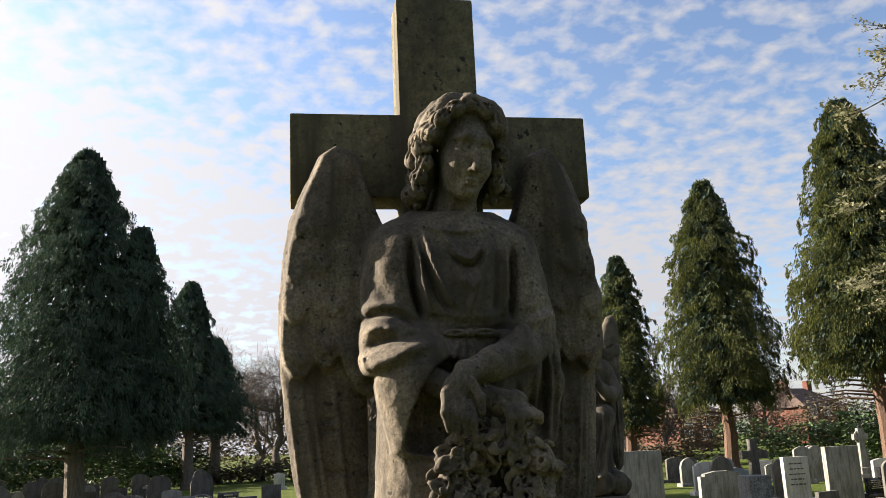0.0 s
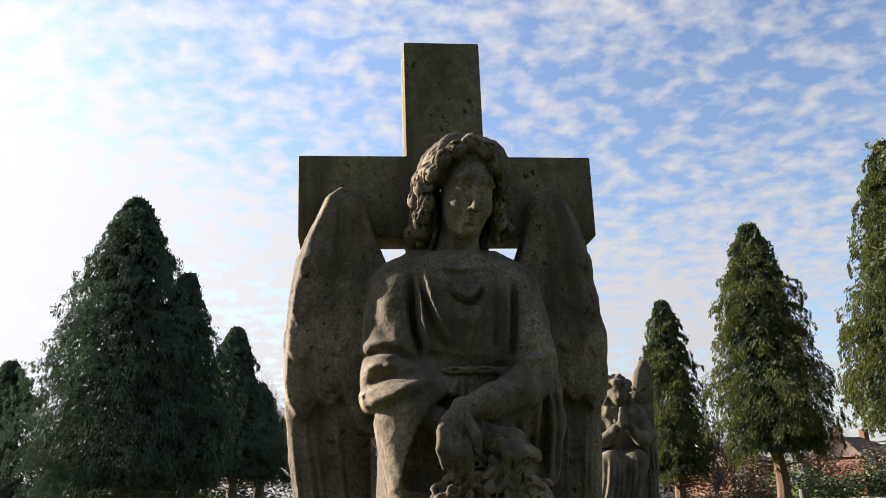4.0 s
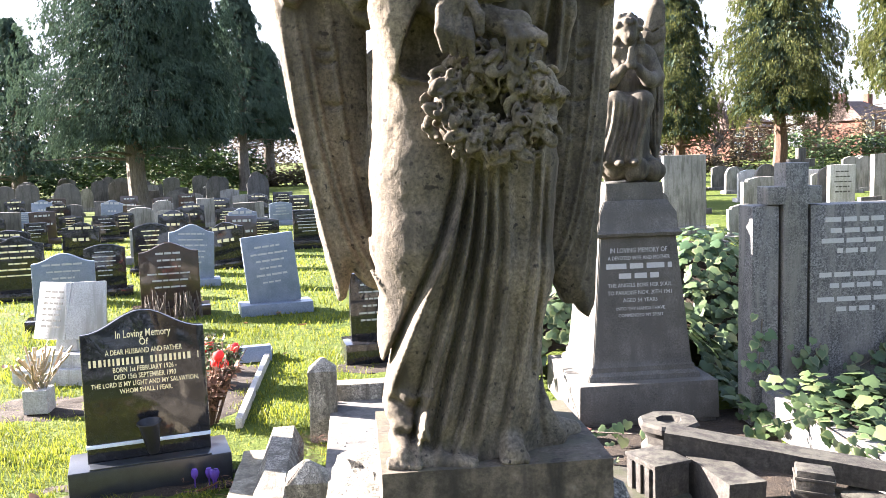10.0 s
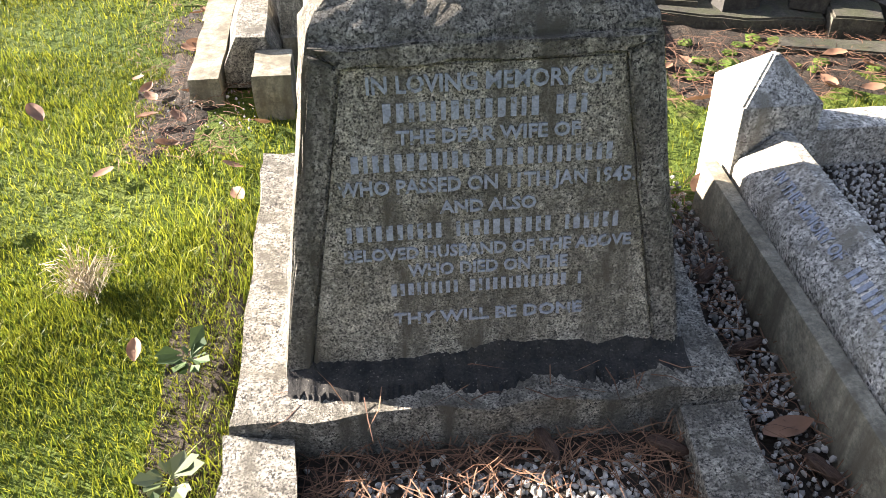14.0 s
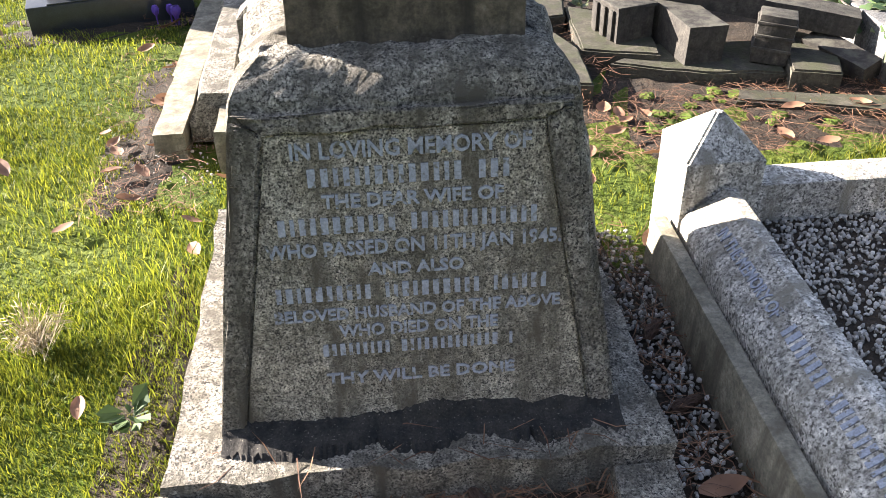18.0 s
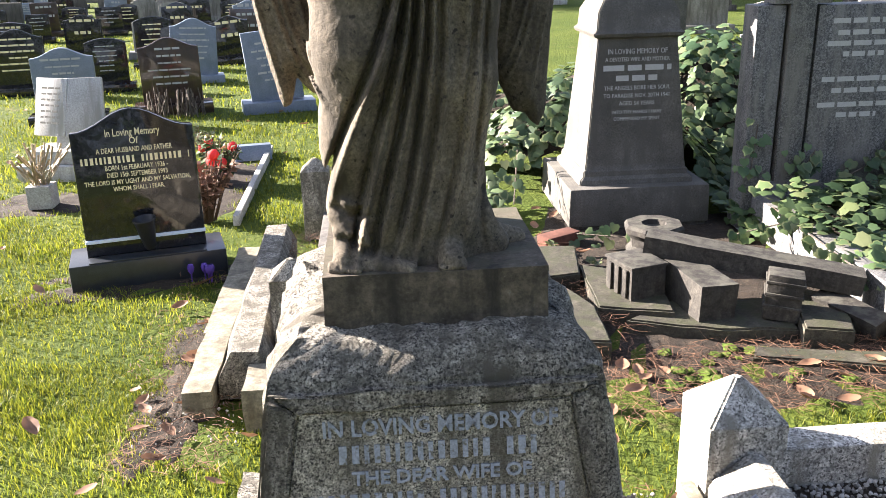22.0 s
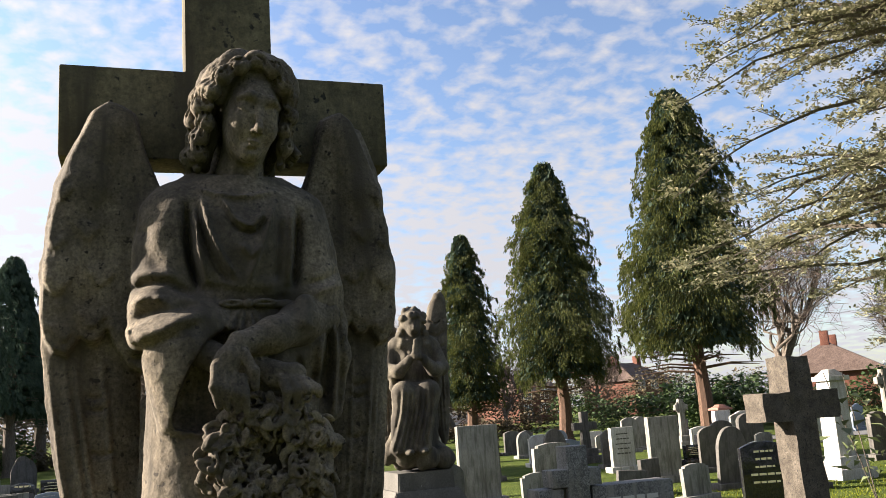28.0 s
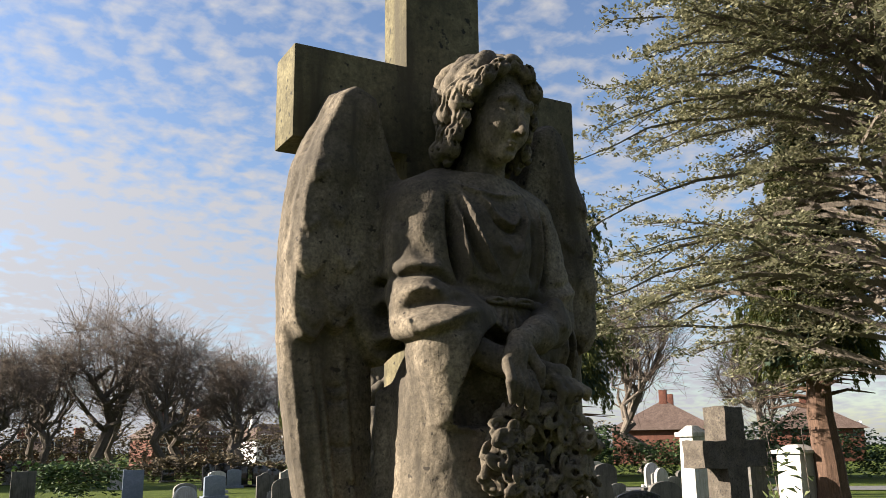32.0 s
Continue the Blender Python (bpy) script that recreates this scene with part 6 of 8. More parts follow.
def pillar(x, y, w, h, mat, label, cap=None, steps=2, yaw=0.0):
    """A square memorial pillar with a moulded cap on steps."""
    top = thing("memorial_pillar", (x, y, 0), label, "memorial", OLD, yaw=yaw)
    z = -0.05
    for k in range(steps):
        ww = w * (2.1 - 0.45 * k)
        part("step", block(-ww / 2, ww / 2, -ww / 2, ww / 2, z, z + 0.22, 0.012), mat, top)
        z += 0.22
    part("shaft", block(-w / 2, w / 2, -w / 2, w / 2, z, h - 0.22, 0.01, top=(0.02, 0.02)), mat, top)
    b = bmesh.new()
    block(-w * 0.62, w * 0.62, -w * 0.62, w * 0.62, h - 0.22, h - 0.13, 0.012, bm=b)
    block(-w * 0.5, w * 0.5, -w * 0.5, w * 0.5, h - 0.13, h, 0.012, bm=b, top=(w * 0.3, w * 0.3))
    part("cap", b, cap or mat, top)
    return top


pillar(12.3, 11.75, 0.40, 2.0, WHITESTONE, "white stone pillar with a moulded cap on two steps")
pillar(21.8, 28.2, 0.55, 1.3, WHITESTONE, "pale pillar with a red cap", REDSTONE)
pillar(17.85, 13.8, 0.74, 1.60, WHITESTONE, "broad white stone tomb with a flat cap", steps=1)

for y, gap in ((10.5, 1.9), (12.4, 1.8), (15.2, 1.8), (18.6, 1.9), (22.0, 2.0), (25.5, 2.1)):
    x = 0.24 * y + 1.5
    while x < 0.98 * y + 1.0:
        px, py = x + rows_.uniform(-0.3, 0.3), y + rows_.uniform(-0.5, 0.5)
        x += gap * rows_.uniform(0.8, 1.5)
        if any(math.hypot(px - o.matrix_world.translation.x, py - o.matrix_world.translation.y) < 1.25 for o in bpy.data.objects if o.parent is None and o.name.split(".")[0] in ("headstone", "stone_cross", "memorial_pillar")) or py < 29 - 0.62 * px + 3 and py > 29 - 0.62 * px:
            continue
        k = rows_.choice((4, 4, 5, 6, 6, 2))
        if k in first:
            copy_thing(first[k], pose(px, py, 0, rows_.gauss(0, 1.5), rows_.gauss(0, 1.5), rows_.gauss(0, 6)))

# ---- the trees in their places ----
DARKROW = "dark cypress in a row by the path"
cypress((-7.6, 29.2, 0), 12.4, 7.4, 1, CYPRESS, "broad dark cypress with a ragged outline behind the headstones", bare=2.2, shape=0.60, count=64000, twin=(1.9, 3.9, 9.6, 0.3), bark=GREYBARK)
cypress((-6.2, 47.8, 0), 11.2, 5.6, 2, CYPRESS, DARKROW, bare=3.0, shape=0.60, count=24000, bark=GREYBARK)
cypress((-5.3, 54.0, 0), 8.8, 4.6, 3, CYPRESS, DARKROW, bare=2.8, shape=0.60, count=16000, bark=GREYBARK)
cypress((-11.5, 57.0, 0), 9.5, 5.6, 13, CYPRESS, DARKROW, bare=3.0, shape=0.60, count=14000, bark=GREYBARK)
cypress((-8.9, 52.0, 0), 9.8, 4.6, 14, CYPRESS, DARKROW, bare=3.2, shape=0.60, count=14000, bark=GREYBARK)
cypress((-13.8, 35.8, 0), 7.6, 5.4, 4, CYPRESS, "dark cypress at the edge of the lawn", bare=1.2, shape=0.60, count=22000, bark=GREYBARK)
cypress((17.6, 44.9, 0), 11.8, 4.6, 5, CYPRESSGOLD, "slim cypress lit from the side", bare=2.2, shape=0.55, count=30000)
cypress((19.6, 37.5, 0), 14.0, 6.0, 6, CYPRESSGOLD, "tall cypress with drooping sprays on a reddish stem", bare=3.0, shape=0.52, count=46000)
cypress((22.9, 30.7, 0), 15.6, 6.6, 7, CYPRESSGOLD, "tall cypress with drooping sprays on a reddish stem", bare=3.8, shape=0.52, count=50000)
cypress((18.2, 13.2, 0), 10.5, 3.4, 8, CYPRESSGOLD, "old cypress on a stout ribbed stem beside the tombs", bare=3.4, shape=0.7, count=22000, trunk_r=0.40)
cypress((24.5, 18.2, 0), 9.5, 5.0, 9, CYPRESSGOLD, "old cypress on a bent stem behind the tombs", bare=4.2, shape=0.5, count=16000, lean=-1.0, trunk_r=0.34)


def cedar(at, height, reach, seed, label):
    """A spreading cedar: wavering boughs in uneven tiers, whose side twigs are furred with short grey-green needles."""
    rng, rnd = np.random.default_rng(seed), random.Random(seed)
    top = thing("cedar_tree", at, label, "tree", "conifers along the path")
    paths = [[((0, 0, height * k / 8), 0.5 * (1 - 0.9 * k / 8)) for k in range(9)]]
    spots = []

    def furred(a, b, sag):
        pts = [a.lerp(b, u) + Vector((0, 0, -sag * u * u)) for u in (0.0, 0.35, 0.7, 1.0)]
        if sag > 0.1:
            paths.append([(tuple(p), r) for p, r in zip(pts, (0.012, 0.009, 0.006, 0.003))])
        n = max(4, int((b - a).length / 0.05))
        for i in range(n):
            u = (i + rnd.random()) / n
            c = a.lerp(b, u) + Vector((0, 0, -sag * u * u))
            w = rnd.uniform(0, 6.283)
            spots.append((c.x, c.y, c.z, math.cos(w), math.sin(w), rnd.uniform(-0.1, 0.9)))

    for i in range(270):
        z = 2.7 + (height - 3.1) * rnd.random() ** 0.9
        a = rnd.uniform(0, 6.283)
        L = reach * (1 - 0.55 * (max(0.0, z - 3) / height) ** 1.3) * rnd.uniform(0.55, 1.08)
        pts, p, yaw, rise = [], Vector((0, 0, z)), a, rnd.uniform(0.15, 0.75)
        for k in range(11):
            pts.append((tuple(p), 0.085 * (1 - k / 11.5)))
            p = p + Vector((math.cos(yaw), math.sin(yaw), rise - 0.085 * k + rnd.gauss(0, 0.10))) * (L / 10)
            yaw += rnd.gauss(0, 0.17)
        paths.append(pts)
        for k in range(3, 11):
            base = Vector(pts[k][0])
            for s in range(4):
                b = yaw + rnd.choice((-1, 1)) * rnd.uniform(0.3, 1.3)
                l2 = L * 0.20 * (1.2 - 0.07 * k) * rnd.uniform(0.4, 1.2)
                q = base + Vector((math.cos(b), math.sin(b), rnd.uniform(-0.25, 0.45))) * l2
                furred(base, q, rnd.uniform(0.0, 0.22))
                for h in range(4):
                    u = rnd.uniform(0.25, 1.0)
                    m = base.lerp(q, u)
                    e = b + rnd.choice((-1, 1)) * rnd.uniform(0.4, 1.2)
                    furred(m, m + Vector((math.cos(e), math.sin(e), rnd.uniform(-0.35, 0.30))) * rnd.uniform(0.12, 0.42), rnd.uniform(0.0, 0.10))
    v, f = tubes(paths, 3)
    part("trunk", raw("trunk", v, f, GREYBARK, True), GREYBARK, top)
    part("crown", sprays("crown", spots, CEDAR, rng, 0.115, 0.02, 0.24), CEDAR, top, "grey-green needles on level boughs")
    return top


cedar((16.4, 9.4, 0), 14.5, 7.6, 21, "spreading grey-green cedar with level boughs over the graves")

bare_tree((9.2, 66.0, 0), 12.5, 0.95, 31, "round-headed bare tree beyond the lawn", levels=5, trunk=0.5, fork=0.30)
bare_tree((1.4, 72.0, 0), 9.0, 0.8, 32, "bare tree at the far hedge", levels=5, trunk=0.35)
bare_tree((15.5, 70.0, 0), 10.5, 1.0, 33, "bare tree with low boughs at the far hedge", levels=5, trunk=0.45, fork=0.22)
bare_tree((21.0, 74.0, 0), 10.0, 0.95, 34, "bare tree at the far hedge", levels=5, trunk=0.4)
bare_tree((-4.0, 80.0, 0), 8.0, 0.8, 35, "bare tree at the far hedge", levels=4, trunk=0.35)
bare_tree((36.0, 40.0, 0), 11.5, 0.7, 36, "tall bare tree behind the hedge", levels=5, trunk=0.38, fork=0.3)
bare_tree((41.0, 35.0, 0), 8.5, 0.8, 37, "bare tree behind the hedge", levels=5, trunk=0.32)
bare_tree((27.0, 62.0, 0), 5.5, 0.8, 38, "small bare tree before the houses", levels=4, trunk=0.2)
bare_tree((-18.0, 60.0, 0), 9.0, 0.8, 39, "bare tree at the far hedge", levels=4, trunk=0.4)
bare_tree((5.5, 78.0, 0), 8.5, 0.8, 41, "bare tree at the far hedge", levels=4, trunk=0.35)
bare_tree((12.0, 80.0, 0), 9.0, 0.85, 42, "bare tree at the far hedge", levels=4, trunk=0.35)
bare_tree((18.5, 66.0, 0), 8.0, 0.9, 43, "bare tree with low boughs at the far hedge", levels=5, trunk=0.35)
for i, (x, y, h, sp) in enumerate(((-11.0, 66.0, 9.5, 0.85), (-7.5, 70.0, 10.5, 0.9), (-2.0, 66.0, 9.0, 0.9), (2.0, 62.0, 8.5, 0.95), (5.5, 66.0, 9.5, 0.9), (12.5, 64.0, 10.5, 0.95), (24.0, 66.0, 8.5, 0.9))):
    bare_tree((x, y, 0), h, sp, 50 + i, "dense bare winter tree in the belt beyond the lawn", levels=5, trunk=0.36, fork=0.24)
bare_tree((33.0, 58.0, 0), 6.0, 0.8, 44, "small bare tree before the houses", levels=4, trunk=0.2)


def hedge(name, line, height, depth, count, mat, label, seed, size=0.35, category="hedge"):
    """A long uneven hedge of small leaves."""
    rng = np.random.default_rng(seed)
    pts = np.array(line, float)
    seg = np.linalg.norm(np.diff(pts, axis=0), axis=1)
    cum = np.r_[0, np.cumsum(seg)]
    s = rng.uniform(0, cum[-1], count)
    x, y = np.interp(s, cum, pts[:, 0]), np.interp(s, cum, pts[:, 1])
    top_ = height * (0.72 + 0.20 * np.sin(s * 0.55 + seed) + 0.13 * np.sin(s * 1.9 + 2 * seed))
    z = top_ * rng.random(count) ** 0.6
    r = depth * np.sqrt(np.clip(1 - (z / (top_ + 0.3)) ** 3, 0.05, 1))
    a = rng.uniform(0, 2 * np.pi, count)
    k = rng.uniform(0.6, 1.0, count)
    spots = np.stack([x + r * k * np.cos(a), y + r * k * np.sin(a), z, np.cos(a), np.sin(a), rng.uniform(-0.3, 0.6, count)], 1)
    return tagged(new(name, sprays(name, spots, mat, rng, size, 0.25, 0.4)), label, category, kind="stuff")


SCRUB = leaf_material("winter_scrub", (0.055, 0.045, 0.028), (0.12, 0.095, 0.055), trans=0.1, rough=0.9)
hedge("hedge", [(24, 46), (32, 38), (37, 29), (40, 18)], 3.0, 1.4, 16000, HEDGE, "dark evergreen hedge behind the graves", 3, 0.24)
hedge("shrub", [(27.0, 38.5), (29.5, 36.5)], 3.6, 1.5, 2500, HEDGE, "rounded evergreen shrub behind the tall cypress", 4, 0.3, "shrub")
hedge("hedge", [(-60, 62), (-20, 70), (-5, 84), (12, 86), (34, 84), (60, 74)], 5.2, 3.0, 42000, SCRUB, "brown winter scrub along the far edge of the cemetery", 5, 0.34)
hedge("hedge", [(-45, 40), (-24, 52), (-12, 60)], 4.0, 2.2, 9000, HEDGE, "dark evergreens along the far edge of the lawn", 6, 0.32)
hedge("hedge", [(40, 18), (42, 0), (40, -30), (0, -45), (-40, -30), (-45, 5), (-45, 40)], 3.5, 1.6, 7000, HEDGE, "evergreen boundary hedge of the cemetery", 7, 0.6)
hedge("hedge", [(-14, 56), (0.5, 52), (8, 51), (17, 47), (22, 45)], 1.5, 1.0, 9000, SCRUB, "low brown hedge behind the far headstones", 12, 0.3)
# added and never seen: a tall screen that cuts the sky light on the fronts
hedge("hedge", [(-26, -13), (-6, -15), (10, -14), (26, -10)], 9.0, 2.0, 9000, HEDGE, "unseen evergreen screen added to cut the sky light", 17, 0.7)
hedge("hedge", [(-24, 46), (-12, 43), (-6.5, 50)], 3.4, 1.5, 13000, HEDGE, "dark holly and laurel beneath the cypress row", 19, 0.3)
hedge("shrub", [(2.2, 33), (4.5, 32)], 1.6, 1.0, 900, HEDGE, "dark shrub among the far headstones", 8, 0.25, "shrub")


def house(x, y, w, d, h, roof, yaw, label, wall=BRICK, hip=True, gable_paint=False):
    """A two-storey house with windows, a tiled roof and chimneys."""
    top = thing("house", (x, y, 0), label, "house", "houses beyond the cemetery", yaw=yaw)
    part("wall", block(-w / 2, w / 2, -d / 2, d / 2, -0.1, h, 0.02), wall, top)
    b = bmesh.new()
    o, r = 0.45, (w / 2 - d * 0.32 if hip else w / 2 + 0.3)
    e = [b.verts.new(p) for p in ((-w / 2 - o, -d / 2 - o, h), (w / 2 + o, -d / 2 - o, h), (w / 2 + o, d / 2 + o, h), (-w / 2 - o, d / 2 + o, h), (-r, 0, h + roof), (r, 0, h + roof))]
    for f in ((0, 1, 5, 4), (1, 2, 5), (2, 3, 4, 5), (3, 0, 4), (3, 2, 1, 0)):
        b.faces.new([e[i] for i in f])
    roof_ob = part("roof", b, ROOFTILE, top, smoothed=False)
    for cx in (-w * 0.28, w * 0.3):
        part("chimney", block(cx - 0.45, cx + 0.45, -0.35, 0.35, h + roof * 0.45, h + roof + 0.9, 0.02), wall, roof_ob)
    for k in range(2):
        for i in range(3):
            wx, wz = -w * 0.33 + i * w * 0.33, 0.9 + k * (h / 2)
            win = part("window", block(wx - 0.75, wx + 0.75, -d / 2 - 0.06, -d / 2 + 0.05, wz, wz + 1.25, 0.01), WHITEPAINT, top)
            for px in (-0.36, 0.36):
                part("pane", block(wx + px - 0.30, wx + px + 0.30, -d / 2 - 0.075, -d / 2 - 0.05, wz + 0.12, wz + 1.12, 0.0), DARKGLASS, win, smoothed=False)
    return top


house(60.0, 99.0, 8.5, 8.0, 4.2, 2.4, 24, "red brick house with a brown tiled roof and white windows")
house(46.5, 103.0, 9.0, 8.5, 3.6, 2.4, 20, "brick house with a brown tiled roof")
house(36.5, 112.0, 9.0, 8.0, 3.0, 2.0, 15, "white-fronted house with a tiled roof", WHITEPAINT)
house(60.5, 63.5, 13.0, 9.0, 3.0, 2.8, 42, "brick house with a long brown hipped roof")
house(74.0, 58.0, 10.0, 8.0, 3.0, 2.6, 46, "brick house with a brown hipped roof")
house(21.0, 95.0, 8.0, 7.0, 3.0, 2.4, 8, "red brick house beyond the bare trees")
house(8.5, 96.0, 9.0, 6.0, 1.6, 1.6, 3, "low red brick building beyond the bare trees")
FAR = "headstones across the far lawn"
rows_ = random.Random(15)
taken = []
for i in range(60):
    x, y = (rows_.uniform(-3.5, 16), rows_.uniform(24, 58)) if i < 16 else (rows_.uniform(9, 27), rows_.uniform(17, 30)) if i < 34 else (rows_.uniform(4, 15), rows_.uniform(21, 42))
    if i >= 34 and any(math.hypot(x - a, y - b) < 1.5 for a, b in taken):
        continue
    taken.append((x, y))
    if 17 < x < 24 and y > 29:
        continue
    mat = rows_.choice((GREYSTONE, DARKSTONE, BLACKSTONE, WHITESTONE, BLUESTONE))
    lab = {GREYSTONE: "grey stone", DARKSTONE: "sooty old", BLACKSTONE: "polished black", WHITESTONE: "pale marble", BLUESTONE: "blue-grey"}[mat] + " headstone in the far rows"
    w = rows_.uniform(0.5, 0.8)
    headstone(x, y, w, rows_.uniform(0.6, 1.15), rows_.choice(("arch", "flat", "ogee", "notched", "gothic")), mat, lab, rows_.uniform(-6, 12), base=(w + 0.16, 0.32, 0.1), thick=0.11, group=FAR)
road = bmesh.new()
vs = [road.verts.new(p) for p in ((14.0, 30.0, 0.012), (40.0, 9.0, 0.012), (42.0, 11.5, 0.012), (16.0, 32.5, 0.012))]
road.faces.new(vs)
tagged(new("path", mesh_of(road, "path", TARMAC)), "grey tarmac path between the graves", "path", kind="structure")

# ---- the tall monument with a praying angel ----
def square_mould(profile, cx, cy, bm=None):
    """Rings of half width and height, square in plan."""
    bm = bm or bmesh.new()
    rows = [[bm.verts.new((cx + sx * r, cy + sy * r, z)) for sx, sy in ((-1, -1), (1, -1), (1, 1), (-1, 1))] for r, z in profile]
    for a, b in zip(rows, rows[1:]):
        for i in range(4):
            bm.faces.new((a[i], a[(i + 1) % 4], b[(i + 1) % 4], b[i]))
    bm.faces.new(rows[0][::-1])
    bm.faces.new(rows[-1])
    bmesh.ops.bevel(bm, geom=[e for e in bm.edges if abs(e.verts[0].co.z - e.verts[1].co.z) > 0.015], offset=0.006, segments=2, affect="EDGES")
    return bm


def tall_monument():
    top = thing("monument", (1.36, 3.24, 0), "tall tapering sooty stone monument with inscribed front in the ivy", "monument")
    part("foundation", block(-0.385, 0.385, -0.395, 0.395, -0.05, 0.019, 0.004), DARKSTONE, top)
    part("step", block(-0.40, 0.40, -0.41, 0.41, 0.02, 0.235, 0.01, top=(0.006, 0.006)), MONUSTONE, top)
    part("die", square_mould([(0.325, 0.235), (0.320, 0.262), (0.300, 0.280), (0.298, 0.305), (0.289, 0.315), (0.284, 0.345), (0.222, 1.03)], 0, 0), MONUSTONE, top, "tapering shaft with pale lettering")
    part("cornice", square_mould([(0.226, 1.03), (0.245, 1.038), (0.252, 1.055), (0.238, 1.066), (0.232, 1.075), (0.225, 1.165), (0.185, 1.235)], 0, 0), MONUSTONE, top)
    part("neck", square_mould([(0.170, 1.235), (0.165, 1.335)], 0, 0), MONUSTONE, top)
    tilt = 90 - math.degrees(math.atan(0.064 / 0.685))

    def at(z):
        return (0.0, -0.2855 + (z - 0.345) * 0.062 / 0.685, z)

    for text, z, size, wd in (("IN LOVING MEMORY OF", 0.945, 0.040, 0.33), ("A DEVOTED WIFE AND MOTHER", 0.905, 0.032, 0.36), (None, 0.855, 0.05, 0.38), (None, 0.80, 0.05, 0.24),
                              ("THE ANGELS BORE HER SOUL", 0.752, 0.032, 0.37), ("TO PARADISE NOV. 20TH 1941", 0.71, 0.032, 0.37), ("AGED 54 YEARS", 0.668, 0.032, 0.2), ("INTO THY HANDS I HAVE", 0.622, 0.027, 0.28), ("COMMENDED MY SPIRIT", 0.585, 0.027, 0.26)):
        if text:
            o = words(text, size, PALE_LETTER, top, at(z), tilt, 0.0012)
            xs = [v.co.x for v in o.data.vertices]
            for v in o.data.vertices:
                v.co.x *= wd / (max(xs) - min(xs))
        else:
            bars(split_bars(wd, int(z * 999), 0.02), size * 0.6, PALE_LETTER, top, at(z), tilt, 0.001)


tall_monument()


def praying_angel():
    """A small winged figure that sits with joined palms on a heap of rocks: one plain stone form."""
    c = Clay((-0.30, -0.32, -0.12), (0.30, 0.30, 1.02), 0.0072)
    rnd = random.Random(23)
    for i in range(30):
        a = i * 2.4
        c.egg((0.15 * math.cos(a) * (0.5 + 0.5 * (i % 3) / 2), 0.14 * math.sin(a) * (0.5 + 0.5 * (i % 3) / 2), -0.02 + 0.05 * rnd.random()), (rnd.uniform(0.045, 0.075), rnd.uniform(0.045, 0.07), rnd.uniform(0.04, 0.07)), 0.008, turn=rnd.uniform(0, 90))
    c.tower([(0.04, -0.01, 0.02, 0.13, 0.14), (0.3, 0.0, 0.05, 0.135, 0.14), (0.40, 0.0, 0.04, 0.125, 0.12), (0.55, 0, 0.03, 0.120, 0.110), (0.69, 0, 0.02, 0.105, 0.095)], 0.02)
    c.limb((-0.085, 0.01, 0.665), (0.085, 0.01, 0.665), 0.055, 0.055, 0.03)
    # thighs towards the viewer, shins under the robe that sweeps aside
    for sx, kx in ((-1, -0.085), (1, 0.055)):
        c.line([(sx * 0.065, -0.01, 0.37), (kx, -0.165, 0.375), (kx - 0.025, -0.170, 0.22), (kx - 0.045, -0.175, 0.075)], (0.072, 0.066, 0.052, 0.050), 0.025)
        c.line([(sx * 0.118, 0.03, 0.645), (sx * 0.160, -0.01, 0.515), (sx * 0.105, -0.125, 0.500), (sx * 0.016, -0.185, 0.585)], (0.052, 0.046, 0.040, 0.024), 0.015)
        c.line([(sx * 0.010, -0.190, 0.575), (sx * 0.005, -0.185, 0.672)], (0.019, 0.010), 0.006)
        c.line([(sx * 0.128, -0.07, 0.51), (sx * 0.130, -0.04, 0.42), (sx * 0.115, 0.0, 0.34)], (0.030, 0.026, 0.016), 0.012)
    # cloth that spans the knees
    c.line([(-0.010, -0.10, 0.375), (-0.018, -0.145, 0.345), (-0.040, -0.145, 0.21), (-0.060, -0.150, 0.06)], (0.060, 0.058, 0.052, 0.050), 0.025)
    c.line([(-0.12, -0.12, 0.16), (-0.165, -0.10, 0.06), (-0.19, -0.06, 0.0)], (0.045, 0.045, 0.03), 0.025)
    folds = []
    for k in range(7):
        x0 = -0.105 + 0.030 * k
        line = ((x0 + 0.012, 0.39), (x0, 0.27), (x0 - 0.030, 0.16), (x0 * 1.15 - 0.055, 0.05))
        folds.append((line, 0.010, 0.008, 0.011))
        folds.append(([(x - 0.014, z) for x, z in line], -0.009, 0.008, 0.007))
    folds += [(((-0.06, 0.66), (-0.03, 0.57), (0.0, 0.50)), -0.006, 0.010, 0.008), (((0.06, 0.66), (0.035, 0.57), (0.0, 0.50)), -0.006, 0.008, 0.010)]
    c.relief(folds, -0.04)
    # bowed head with curled hair
    c.line([(0.0, 0.0, 0.66), (0.0, -0.04, 0.75)], (0.055, 0.050), 0.02)
    c.egg((0.0, -0.045, 0.795), (0.070, 0.076, 0.074), 0.01)
    c.egg((0.0, -0.050, 0.795), (0.062, 0.072, 0.076), 0.01)
    c.egg((0.0, -0.088, 0.762), (0.044, 0.044, 0.056), 0.012)
    c.egg((0.0, -0.134, 0.755), (0.008, 0.010, 0.016), 0.006)
    for sx in (-1, 1):
        c.egg((sx * 0.019, -0.132, 0.775), (0.012, 0.010, 0.008), 0.005, cut=True)
    for i in range(46):
        a, z = rnd.uniform(0, 6.28), rnd.uniform(-0.6, 1.0)
        d = math.sqrt(max(0.0, 1 - z * z))
        p = (0.070 * d * math.cos(a), -0.045 + 0.078 * d * math.sin(a), 0.800 + 0.076 * z)
        if p[1] < -0.075 and p[2] < 0.815 and abs(p[0]) < 0.05:
            continue
        c.egg(p, (0.021, 0.021, 0.016), 0.008, turn=rnd.uniform(0, 180))
